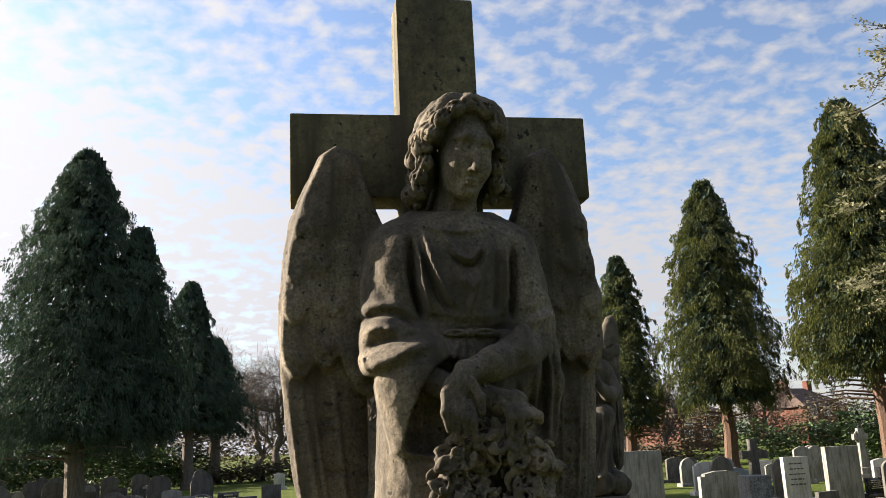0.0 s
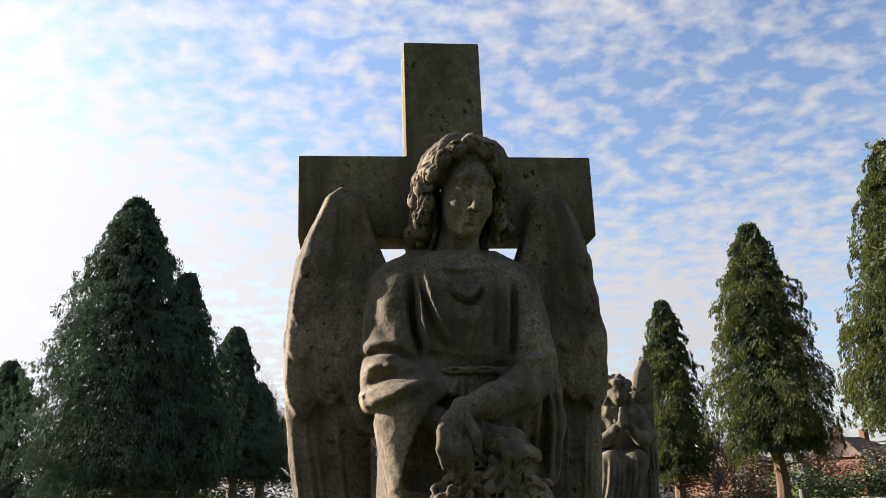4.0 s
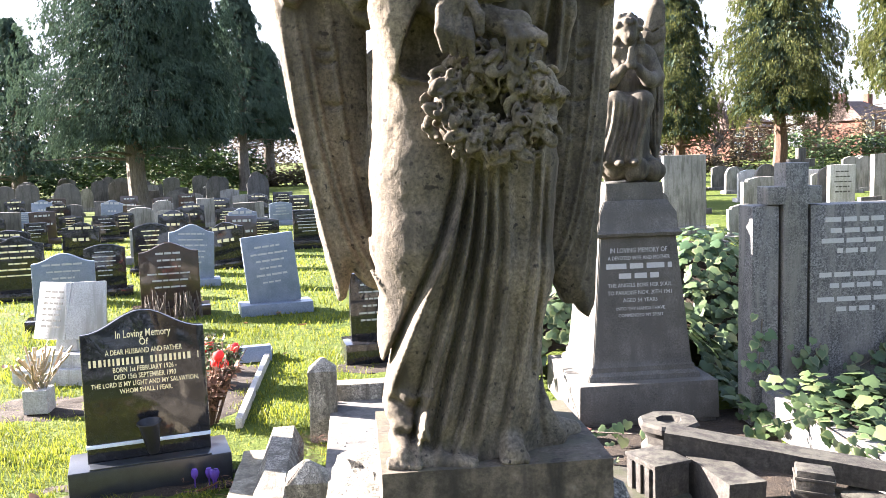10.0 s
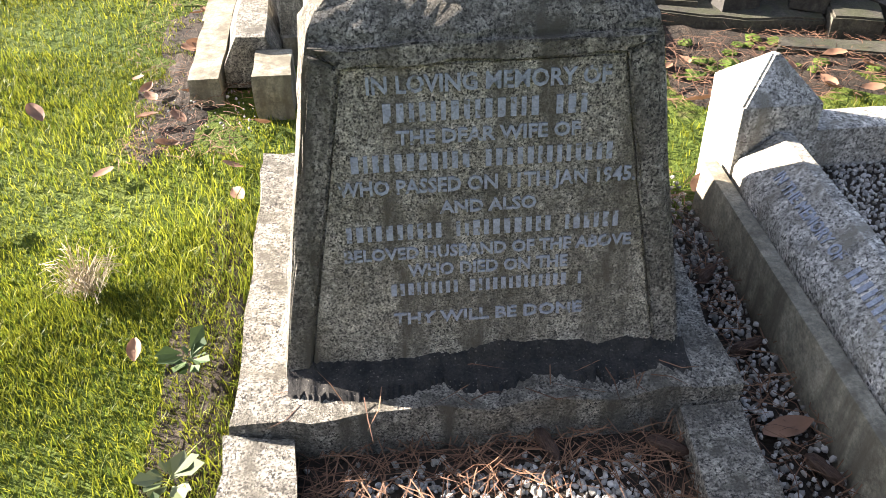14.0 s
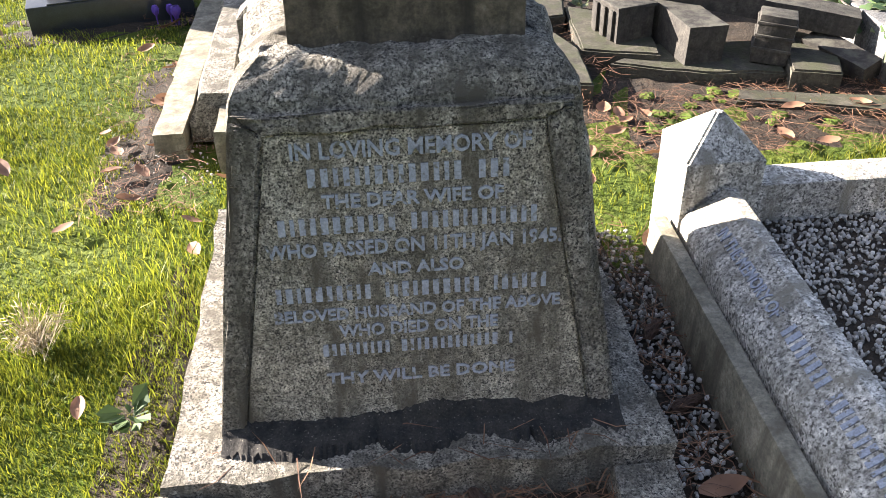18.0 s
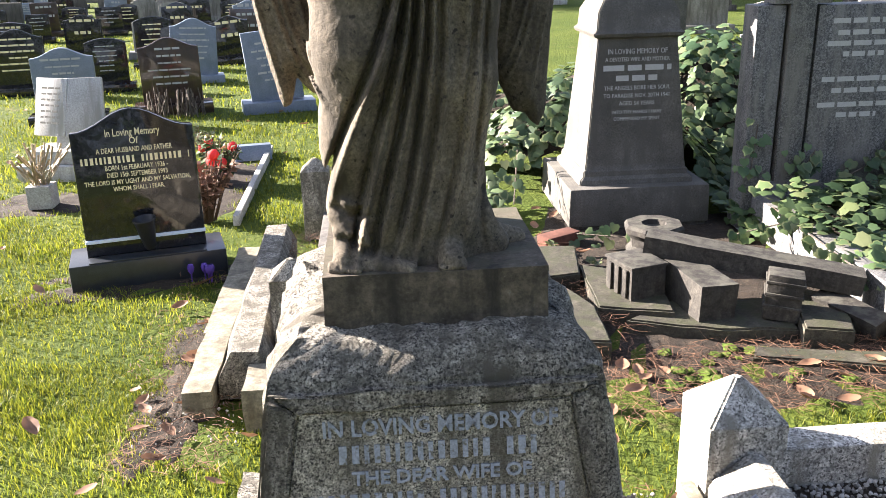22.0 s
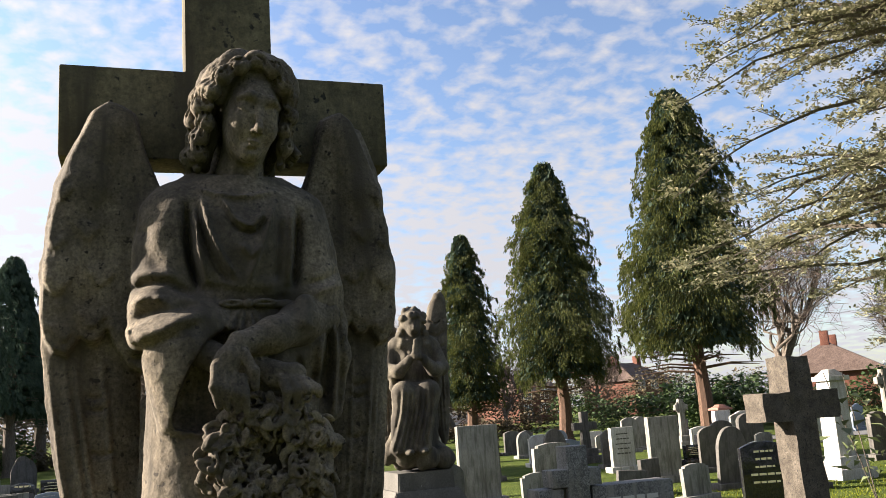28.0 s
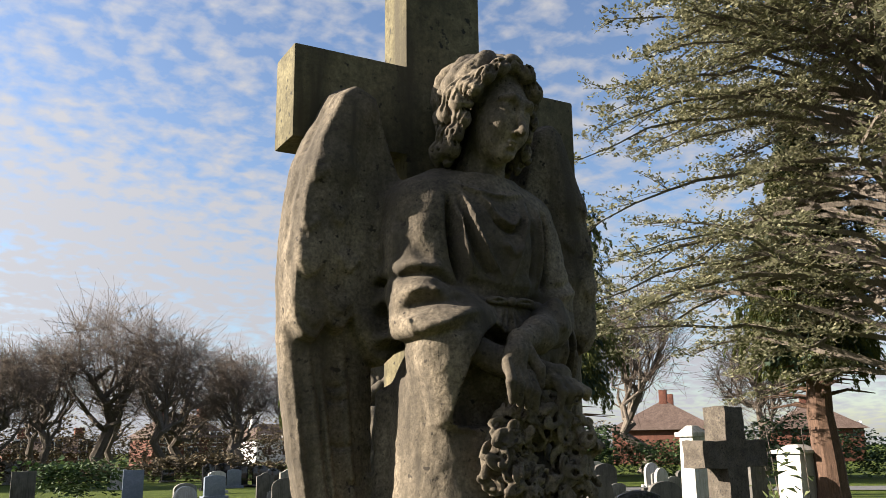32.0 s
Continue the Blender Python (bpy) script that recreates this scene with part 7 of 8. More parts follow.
    for sx in (-1, 1):
        for z in (0.755, 0.722, 0.690, 0.658):
            c.egg((sx * (0.068 + 0.008 * math.sin(z * 90)), -0.030, z), (0.026, 0.038, 0.024), 0.008)
    # raised wings
    for sx in (-1, 1):
        w = [(sx * 0.05, 0.60), (sx * 0.085, 0.76), (sx * 0.125, 0.90), (sx * 0.165, 0.985), (sx * 0.205, 0.995), (sx * 0.232, 0.95), (sx * 0.238, 0.80), (sx * 0.222, 0.60), (sx * 0.225, 0.35), (sx * 0.20, 0.10), (sx * 0.165, 0.04), (sx * 0.12, 0.2), (sx * 0.08, 0.4)]
        c.leaf_plate(w, 0.09, 0.165, 0.012, 0.03)
        for i in range(5):
            c.line([(sx * (0.095 + 0.028 * i), 0.094, 0.62), (sx * (0.115 + 0.020 * i), 0.094, 0.14)], (0.008, 0.005), 0.005, cut=True)
        for i in range(3):
            c.line([(sx * 0.10, 0.096, 0.66 + 0.08 * i), (sx * 0.16, 0.094, 0.63 + 0.08 * i), (sx * 0.225, 0.098, 0.67 + 0.08 * i)], (0.006, 0.007, 0.005), 0.005, cut=True)
    c.egg((-0.075, -0.235, 0.045), (0.026, 0.045, 0.018), 0.01)
    c.egg((0.005, -0.235, 0.045), (0.026, 0.045, 0.018), 0.01)
    c.weather(0.002, 0.05, 5)
    c.weather(0.0012, 0.02, 6)
    ob = new("praying_angel_statue", join_skins("praying_angel_statue", (c,), ANGELSTONE))
    ob.matrix_world = pose(1.37, 3.22, 1.405, 0, 0, -11)
    return tagged(ob, "small grimy stone angel kneeling in prayer on the monument", "statue")


praying_angel()


def cross_slab():
    """A granite memorial of a plain slab, a pillar and a cross in one."""
    top = thing("cross_slab", (0, 2.78, 0), "silver granite headstone with a built-in cross, ivy round its foot", "headstone")
    part("pillar", block(1.885, 2.035, -0.07, 0.10, -0.05, 1.20, 0.006), FINEGRANITE, top)
    part("cross", prism([(2.055, 0.25), (2.19, 0.25), (2.19, 1.205), (2.268, 1.205), (2.268, 1.30), (2.19, 1.30), (2.19, 1.425), (2.062, 1.425), (2.062, 1.30), (1.965, 1.30), (1.965, 1.205), (2.055, 1.205)], -0.085, 0.05, 0.005), FINEGRANITE, top)
    part("back", block(2.03, 2.22, 0.0, 0.10, -0.05, 1.195, 0.004), FINEGRANITE, top, "recess behind the cross")
    part("cross_foot", block(2.04, 2.21, -0.095, 0.05, -0.05, 0.27, 0.006, top=(0.0, 0.01)), FINEGRANITE, top)
    part("slab", block(2.212, 2.735, -0.07, 0.10, -0.05, 1.195, 0.006), FINEGRANITE, top)
    for i, (z, w) in enumerate(((1.10, 0.36), (1.04, 0.30), (0.985, 0.40), (0.93, 0.22), (0.80, 0.42), (0.74, 0.30), (0.665, 0.44), (0.61, 0.22))):
        bars(split_bars(w, 300 + i, 0.016), 0.026, PALE_LETTER, top, (2.475, -0.0705, z), 90, 0.001)


cross_slab()


def kerbed_grave():
    """Granite kerbs with square corner posts round an ivy-filled plot."""
    top = thing("kerb_surround", (0, 0, 0), "silver granite grave surround with square corner posts", "grave surround")
    for x, y in ((2.02, 1.10), (2.825, 1.10)):
        b = block(x - 0.09, x + 0.09, y - 0.09, y + 0.09, -0.05, 0.325, 0.006)
        p = part("corner_post", b, FINEGRANITE, top)
        part("post_cap", block(x - 0.09, x + 0.09, y - 0.09, y + 0.09, 0.3255, 0.343, 0.0, top=(0.022, 0.022)), FINEGRANITE, p, smoothed=False)
    part("kerb", block(2.11, 2.735, 1.04, 1.15, -0.05, 0.20, 0.006), FINEGRANITE, top)
    part("kerb", block(1.94, 2.05, 1.19, 2.70, -0.05, 0.20, 0.006), FINEGRANITE, top)
    part("kerb", block(2.77, 2.875, 1.19, 2.70, -0.05, 0.20, 0.006), FINEGRANITE, top)
    part("footing", block(1.90, 2.93, 0.975, 1.035, -0.05, 0.075, 0.008), FLAGSTONE, top)


kerbed_grave()


def rough_cross():
    """A squat cross of rough brown granite on three blocks."""
    top = thing("granite_cross", (0, 0, 0), "rough brown granite cross on three stepped blocks in the ivy", "cross")
    part("step", block(3.52, 4.30, 2.58, 3.20, -0.05, 0.42, 0, rough=0.014, cuts=9, seed=4), CROSSROCK, top)
    part("step", block(3.58, 4.14, 2.66, 3.10, 0.415, 0.63, 0, rough=0.010, cuts=9, seed=5), CROSSROCK, top)
    part("step", block(3.62, 4.00, 2.70, 3.02, 0.625, 0.84, 0, rough=0.009, cuts=9, seed=6), CROSSROCK, top)
    b = prism([(3.70, 0.83), (3.90, 0.83), (3.865, 1.465), (4.07, 1.465), (4.07, 1.64), (3.865, 1.64), (3.865, 1.865), (3.69, 1.865), (3.69, 1.64), (3.48, 1.64), (3.48, 1.465), (3.69, 1.465)], 2.76, 2.95, 0)
    bmesh.ops.triangulate(b, faces=b.faces[:])
    bmesh.ops.subdivide_edges(b, edges=[e for e in b.edges if e.calc_length() > 0.08], cuts=4, use_grid_fill=True)
    for v in b.verts:
        q = v.co * 11
        v.co += 0.012 * Vector((noise.noise(q), noise.noise(q + Vector((4, 0, 0))), noise.noise(q + Vector((0, 4, 0)))))
    part("cross_head", b, CROSSROCK, top, smoothed=False)
    for text, z, w, y in (("IN", 0.775, 0.03, 2.686), ("LOVING MEMORY", 0.725, 0.23, 2.686), ("OF", 0.675, 0.035, 2.686), (None, 0.555, 0.40, 2.644), ("WHO PASSED ON", 0.50, 0.30, 2.644), (None, 0.45, 0.28, 2.644)):
        if text:
            o = words(text, 0.042, PALE_LETTER, top, (3.82, y, z), 90, 0.0012)
            xs = [v.co.x for v in o.data.vertices]
            for v in o.data.vertices:
                v.co.x *= w / (max(xs) - min(xs))
        else:
            bars(split_bars(w, int(z * 700), 0.02), 0.03, PALE_LETTER, top, (3.85, y, z), 90, 0.0012)


rough_cross()
old = thing("old_kerb", (0, 0, 0), "old rough stone grave kerb with moss, sunken and worn", "grave kerb")
part("kerb", block(3.02, 3.20, 1.02, 2.45, -0.05, 0.27, 0, rough=0.010, cuts=9, seed=14), CROSSROCK, old)
part("kerb", block(3.21, 4.7, 1.02, 1.20, -0.05, 0.25, 0, rough=0.010, cuts=9, seed=15), CROSSROCK, old)


# ---- broken pieces of a fallen memorial ----
def fragments():
    g = "broken pieces of a fallen memorial"

    def piece(name, bm, mat, m, label, cat="broken stone"):
        o = tagged(part(name, bm, mat), label, cat, g)
        o.matrix_world = m
        return o

    def slab(corners, h, seed):
        bm = bmesh.new()
        low, high = [bm.verts.new((x, y, -0.03)) for x, y in corners], [bm.verts.new((x, y, h)) for x, y in corners]
        bm.faces.new(low[::-1])
        bm.faces.new(high)
        for i in range(len(corners)):
            j = (i + 1) % len(corners)
            bm.faces.new((low[i], low[j], high[j], high[i]))
        bmesh.ops.bevel(bm, geom=[e for e in bm.edges if e.verts[0].co.z > 0 and e.verts[1].co.z > 0], offset=0.008, segments=2, affect="EDGES")
        bmesh.ops.subdivide_edges(bm, edges=[e for e in bm.edges if e.calc_length() > 0.06], cuts=4, use_grid_fill=True)
        for v in bm.verts:
            v.co += 0.007 * noise.noise_vector(v.co * 9 + Vector((seed, 0, 0)))
        return bm

    for i, (corners, h) in enumerate(((((0.81, 1.58), (1.11, 1.48), (1.16, 1.92), (0.85, 2.10)), 0.08), (((0.90, 1.48), (1.24, 1.34), (1.56, 1.30), (1.60, 1.62), (1.16, 1.66)), 0.055), (((1.545, 1.235), (1.715, 1.185), (1.86, 1.52), (1.66, 1.68)), 0.09),
                                      (((0.55, 1.28), (0.776, 1.23), (0.80, 1.58), (0.70, 1.90), (0.56, 1.86)), 0.08), (((0.62, 1.93), (0.82, 1.95), (0.88, 2.32), (0.62, 2.34)), 0.09), (((1.30, 1.14), (1.98, 0.93), (2.02, 1.06), (1.34, 1.22)), 0.03))):
        piece("flagstone", slab(corners, h, 3.1 * i), FLAGSTONE, pose(0, 0, 0, 0, 0, 0), "broken mossy paving slab under the fallen stones", "paving slab")
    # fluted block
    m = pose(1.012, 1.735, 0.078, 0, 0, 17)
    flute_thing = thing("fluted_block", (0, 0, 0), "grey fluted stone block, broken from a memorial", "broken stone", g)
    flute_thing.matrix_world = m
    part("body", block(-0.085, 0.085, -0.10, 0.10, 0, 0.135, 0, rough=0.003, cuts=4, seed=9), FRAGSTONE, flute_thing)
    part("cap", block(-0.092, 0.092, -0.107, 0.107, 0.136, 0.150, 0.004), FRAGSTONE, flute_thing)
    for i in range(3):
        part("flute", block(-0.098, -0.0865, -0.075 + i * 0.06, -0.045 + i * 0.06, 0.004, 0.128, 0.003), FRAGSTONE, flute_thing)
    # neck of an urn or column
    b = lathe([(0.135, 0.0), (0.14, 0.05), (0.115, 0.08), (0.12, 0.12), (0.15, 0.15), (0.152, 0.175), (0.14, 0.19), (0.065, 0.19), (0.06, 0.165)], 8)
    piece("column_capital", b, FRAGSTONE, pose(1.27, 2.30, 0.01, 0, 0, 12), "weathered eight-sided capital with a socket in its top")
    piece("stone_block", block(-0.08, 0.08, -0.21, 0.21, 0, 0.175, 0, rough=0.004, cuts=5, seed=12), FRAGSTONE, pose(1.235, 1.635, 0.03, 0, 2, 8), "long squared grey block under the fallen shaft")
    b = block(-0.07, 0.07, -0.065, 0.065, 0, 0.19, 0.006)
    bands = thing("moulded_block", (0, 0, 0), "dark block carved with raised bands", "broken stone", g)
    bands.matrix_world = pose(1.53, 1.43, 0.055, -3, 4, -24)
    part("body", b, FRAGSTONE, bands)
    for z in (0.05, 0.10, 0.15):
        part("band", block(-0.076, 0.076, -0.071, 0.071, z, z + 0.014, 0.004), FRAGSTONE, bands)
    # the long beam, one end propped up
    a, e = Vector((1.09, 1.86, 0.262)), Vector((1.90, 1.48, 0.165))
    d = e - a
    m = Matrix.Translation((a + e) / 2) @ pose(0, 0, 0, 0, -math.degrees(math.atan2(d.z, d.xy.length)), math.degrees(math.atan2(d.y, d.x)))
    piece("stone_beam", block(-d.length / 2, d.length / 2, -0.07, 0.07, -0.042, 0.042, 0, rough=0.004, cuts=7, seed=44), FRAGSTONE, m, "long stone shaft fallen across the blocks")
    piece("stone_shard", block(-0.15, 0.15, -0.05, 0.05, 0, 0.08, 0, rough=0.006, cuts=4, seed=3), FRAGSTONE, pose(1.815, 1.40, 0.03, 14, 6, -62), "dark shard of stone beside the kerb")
    piece("brick", block(-0.11, 0.11, -0.05, 0.05, 0, 0.065, 0.005), BRICK, pose(0.86, 2.62, 0.0, 0, 0, 30), "old red brick lying by the monument", "brick")


fragments()


# ---- graves behind the pedestal ----
def coped_grave():
    top = thing("coped_stone", (0, 0, 0), "pale granite coped grave stone beside the lawn", "grave stone")
    b = prism([(-0.095, 0), (0.095, 0), (0.095, 0.09), (0.055, 0.185), (-0.045, 0.185), (-0.095, 0.08)], 0, 1.52, 0)
    bmesh.ops.subdivide_edges(b, edges=[e for e in b.edges if e.calc_length() > 0.5], cuts=8, use_grid_fill=True)
    for v in b.verts:
        v.co += 0.010 * Vector((noise.noise(v.co * 14), noise.noise(v.co * 14 + Vector((3, 0, 0))), noise.noise(v.co * 14 + Vector((0, 3, 0)))))
    o = part("body", b, ROCKFACE, top)
    o.matrix_local = pose(-0.598, 1.10, 0.0, 0, 0, 1)
    for i, (x0, x1, y0, y1, h, t) in enumerate(((-0.805, -0.70, 1.00, 1.53, 0.085, 0), (-0.825, -0.71, 1.545, 2.62, 0.07, 0), (-0.575, -0.45, 0.88, 1.09, 0.14, 0), (-0.50, -0.36, 1.28, 1.46, 0.10, 0))):
        o = tagged(part("flagstone", block(x0, x1, y0, y1, -0.03, h, 0, rough=0.008, cuts=6, seed=60 + i), BUFFSTONE), "worn buff edging slab beside the lawn", "paving slab", "edging slabs")

    def post(x, y, w, h, label, mat=GRANITE, yaw=0):
        p = thing("grave_post", (x, y, 0), label, "post", "posts of the old grave", yaw=yaw)
        part("shaft", block(-w / 2, w / 2, -w / 2, w / 2, -0.05, h - w * 0.42, 0, rough=0.005, cuts=5, seed=int(x * 50)), mat, p)
        part("cap", square_mould([(w / 2, h - w * 0.42), (0.012, h)], 0, 0), mat, p, "pyramid top")
        return p

    q = post(-0.432, 1.375, 0.15, 0.43, "square granite corner post with a pyramid top")
    bars([(-0.045, 0.045)], 0.018, PALE_LETTER, q, (0, -0.078, 0.265), 90, 0.001)
    post(-0.435, 3.0, 0.15, 0.44, "square granite corner post with a pyramid top, farther off")
    tagged(part("ledger", block(-0.40, 0.40, 1.60, 3.15, -0.03, 0.15, 0.012), DARKSTONE), "flat dark ledger stone with moss spots", "grave stone")
    tagged(part("end_kerb", block(-0.39, 0.42, 3.16, 3.28, -0.03, 0.24, 0.01), GRANITE), "low granite kerb at the head of the ledger", "grave kerb")


coped_grave()


# ---- kerbed grave with chippings, beside the pedestal ----
def chipping_grave():
    top = thing("kerb_surround", (0, 0, 0), "pale granite grave surround with pyramid posts and lettered kerb", "grave surround")
    for x in (0.835, 1.63):
        p = part("corner_post", block(x - 0.105, x + 0.105, 0.14, 0.35, -0.05, 0.34, 0.005), PALEGRANITE, top)
        b = square_mould([(0.105, 0.34), (0.012, 0.435)], x, 0.245)
        part("post_cap", b, PALEGRANITE, p, "pyramid top")
    kb = prism([(0.735, 0.0), (0.91, 0.0), (0.91, 0.20), (0.868, 0.268), (0.835, 0.270), (0.746, 0.196), (0.735, 0.175)], -1.75, 0.135, 0.004)
    part("kerb", kb, PALEGRANITE, top, "granite kerb lettered on its sloping face")
    part("kerb", block(0.945, 1.52, 0.19, 0.30, -0.05, 0.235, 0.006), PALEGRANITE, top)
    part("kerb", block(1.55, 1.70, -1.75, 0.135, -0.05, 0.235, 0.006), PALEGRANITE, top)
    part("footing", block(0.665, 0.732, -1.75, 0.20, -0.05, 0.155, 0.008, top=(0.012, 0.0)), BUFFSTONE, top)
    slope = Matrix.Rotation(radians(-90), 4, "Z") @ Matrix.Rotation(math.atan2(0.074, 0.089), 4, "X")
    o = words("IN THE MEMORY OF", 0.045, LEAD, top, (0, 0, 0), 0, 0.0015, bold=0.0008)
    xs = [v.co.x for v in o.data.vertices]
    for v in o.data.vertices:
        v.co.x *= 0.34 / (max(xs) - min(xs))
    o.matrix_local = Matrix.Translation((0.7745, -0.17, 0.2215)) @ slope
    for a, b in letter_bars(0.95, 91, 0.034):
        o = part("lettering", block(a, b, 0.0, 0.036, -0.0015, 0.0015, 0), LEAD, top, smoothed=False)
        o.matrix_local = Matrix.Translation((0.7745, -0.86, 0.2215)) @ slope
    dark = thing("grave_stone", (2.28, 0.62, 0), "dark carved stone with rounded shoulders beside the grave", "grave stone", yaw=6)
    part("stone", prism(outline("round", 0.30, 0.34), -0.14, 0.14, 0.01), DARKSTONE, dark)


chipping_grave()


# ---- things on the lawn ----
def book_memorial():
    """An open white marble book on a stepped foot."""
    top = thing("book_memorial", (-2.32, 4.75, 0), "white marble memorial shaped as an open book on steps", "headstone", "headstones on the lawn", yaw=-10)
    part("step", block(-0.34, 0.34, -0.20, 0.20, -0.03, 0.10, 0.01), WHITESTONE, top)
    part("step", block(-0.26, 0.26, -0.15, 0.15, 0.10, 0.20, 0.01), WHITESTONE, top)
    part("foot", block(-0.09, 0.09, -0.06, 0.06, 0.20, 0.30, 0.01, top=(0.02, 0.01)), WHITESTONE, top)
    for s in (-1, 1):
        o = part("page", block(-0.14, 0.14, -0.022, 0.022, 0.0, 0.42, 0.008), WHITESTONE, top)
        o.matrix_local = pose(s * 0.135, -0.01, 0.28, -16, 0, s * 14)
        if s < 0:
            for i in range(7):
                bars(split_bars(0.17, 500 + i, 0.012), 0.014, GREYSTONE, o, (0.0, -0.0225, 0.34 - i * 0.042), 90, 0.001)


book_memorial()


def planter():
    top = thing("planter", (-2.24, 3.85, 0), "square concrete vase with dead flower stalks", "planter")
    part("pot", block(-0.075, 0.075, -0.075, 0.075, 0, 0.15, 0.008), CONCRETE, top)
    rnd = random.Random(3)
    paths = []
    for i in range(46):
        a, l = rnd.uniform(0, 6.283), rnd.uniform(0.12, 0.32)
        t = rnd.uniform(0.1, 0.8)
        p = Vector((rnd.uniform(-0.05, 0.05), rnd.uniform(-0.05, 0.05), 0.14))
        q = p + Vector((math.cos(a) * l * t, math.sin(a) * l * t, l * (1 - 0.3 * t)))
        paths.append([(tuple(p), 0.004), (tuple(p.lerp(q, 0.6)), 0.0045), (tuple(q), 0.009)])
    v, f = tubes(paths, 4)
    tagged(part("stalk", raw("stalk", v, f, DRYSTALK), DRYSTALK, top, "dry straw-coloured stalks"), kind="stuff")


planter()


def flower_cone():
    top = thing("flower_vase", (-1.215, 2.40, 0.157), "black plastic flower cone leaning on the headstone's foot", "vase")
    v = lathe([(0.022, 0.0), (0.028, 0.01), (0.052, 0.15), (0.058, 0.152), (0.056, 0.158), (0.048, 0.15), (0.02, 0.03)], 16)
    o = part("cone", v, PLASTIC, top)
    o.matrix_local = pose(0, 0, 0.004, 5, -4, 0)


flower_cone()


def rose_bed():
    """A narrow planted bed behind the black headstone, edged with a board."""
    part("bed_edging", block(-0.955, -0.915, 3.25, 5.2, -0.02, 0.055, 0.006), CONCRETE)
    tagged(bpy.data.objects["bed_edging"], "narrow concrete edging of a flower bed", "edging")
    rnd = random.Random(9)
    for k, (x, y, n, h, lab, col) in enumerate(((-1.12, 3.35, 46, 0.36, "pruned rose bush with red flowers and bare stems", REDPETAL), (-1.15, 4.15, 40, 0.30, "small shrub with pale leaves and red flowers", REDPETAL), (-1.35, 4.7, 30, 0.28, "low bush with a red flower", REDPETAL))):
        bush = thing("rose_bush", (x, y, 0), lab, "plant", "plants in the flower bed")
        paths, leaves, blooms = [], [], []
        for i in range(n):
            a, l, t = rnd.uniform(0, 6.283), h * rnd.uniform(0.6, 1.2), rnd.uniform(0.1, 0.6)
            q = Vector((math.cos(a) * l * t, math.sin(a) * l * t, l))
            paths.append([((q.x * 0.2, q.y * 0.2, 0), 0.006), (tuple(q * 0.6 + Vector((0, 0, 0.02))), 0.004), (tuple(q), 0.002)])
            for s in range(7):
                c = q * rnd.uniform(0.35, 1.0)
                w = rnd.uniform(0, 6.283)
                leaves.append((c.x, c.y, c.z, math.cos(w), math.sin(w), rnd.uniform(-0.4, 0.5)))
            if i % 15 == 0:
                blooms.append(q)
        v, f = tubes(paths, 4)
        tagged(part("stem", raw("stem", v, f, BARK), BARK, bush, "bare brown stems"), kind="stuff")
        part("leaves", sprays("leaves", leaves, (DEADLEAF, HEDGE, IVYPALE)[k], np.random.default_rng(k), 0.055, 0.2, 0.4), HEDGE, bush)
        for q in blooms:
            b = bmesh.new()
            bmesh.ops.create_icosphere(b, subdivisions=2, radius=0.034)
            for vv in b.verts:
                vv.co *= 1 + 0.28 * noise.noise(vv.co * 60)
            o = part("flower", b, col, bush, "red flower head")
            o.location = q
    tagged(part("plaque", block(-0.14, 0.14, -0.09, 0.09, 0.0, 0.11, 0.006, top=(0.0, 0.05)), BLUESTONE), "small sloping grey memorial plaque in the bed", "plaque").matrix_world = pose(-1.05, 5.0, 0, 0, 0, 10)
    tagged(part("trough", block(-0.13, 0.13, -0.05, 0.05, 0.0, 0.13, 0.006), TERRACOTTA), "terracotta trough in the flower bed", "planter").matrix_world = pose(-1.42, 4.35, 0, 0, 0, 12)
    lav = []
    rnd2 = random.Random(5)
    for i in range(60):
        p = Vector((-2.05 + rnd2.uniform(-0.28, 0.28), 7.02 + rnd2.uniform(-0.1, 0.1), 0))
        q = p + Vector((rnd2.gauss(0, 0.04), rnd2.gauss(0, 0.04), rnd2.uniform(0.12, 0.28)))
        lav.append([(tuple(p), 0.005), (tuple(q), 0.006)])
    v, f = tubes(lav, 4)
    tagged(new("lavender", raw("lavender", v, f, GREYBARK)), "dry lavender stalks at the foot of a headstone", "plant", kind="stuff")


rose_bed()
patch("bed_soil", -1.2, 4.2, 0.30, 1.05, SOIL, "dark soil of the narrow flower bed")
patch("bare_earth", -1.3, 2.42, 0.60, 0.26, SOIL, "bare earth round the black headstone", 14, seed=2)
patch("bare_earth", -0.86, 1.25, 0.17, 0.70, SOIL, "bare earth strewn with leaves beside the edging slab", seed=3)
patch("bare_earth", 1.25, 1.95, 0.95, 1.35, SOIL, "damp earth with moss and leaves round the fallen stones", seed=4, n=60)
patch("bare_earth", 0.60, -0.55, 0.09, 1.1, SOIL, "narrow strip of soil and chippings between two graves", seed=5)
patch("bare_earth", -2.25, 3.95, 0.42, 0.34, SOIL, "bare earth round the planter", seed=6)
patch("bare_earth", -0.1, 4.55, 0.40, 0.22, SOIL, "bare earth with leaves before a black headstone", seed=7)
patch("bare_earth", -0.62, -0.6, 0.10, 1.0, SOIL, "bare earth along the kerb", seed=8)
patch("bare_earth", 5.6, 2.6, 2.2, 0.9, SOIL, "leaf-strewn earth beside the old kerb", seed=9, n=60)

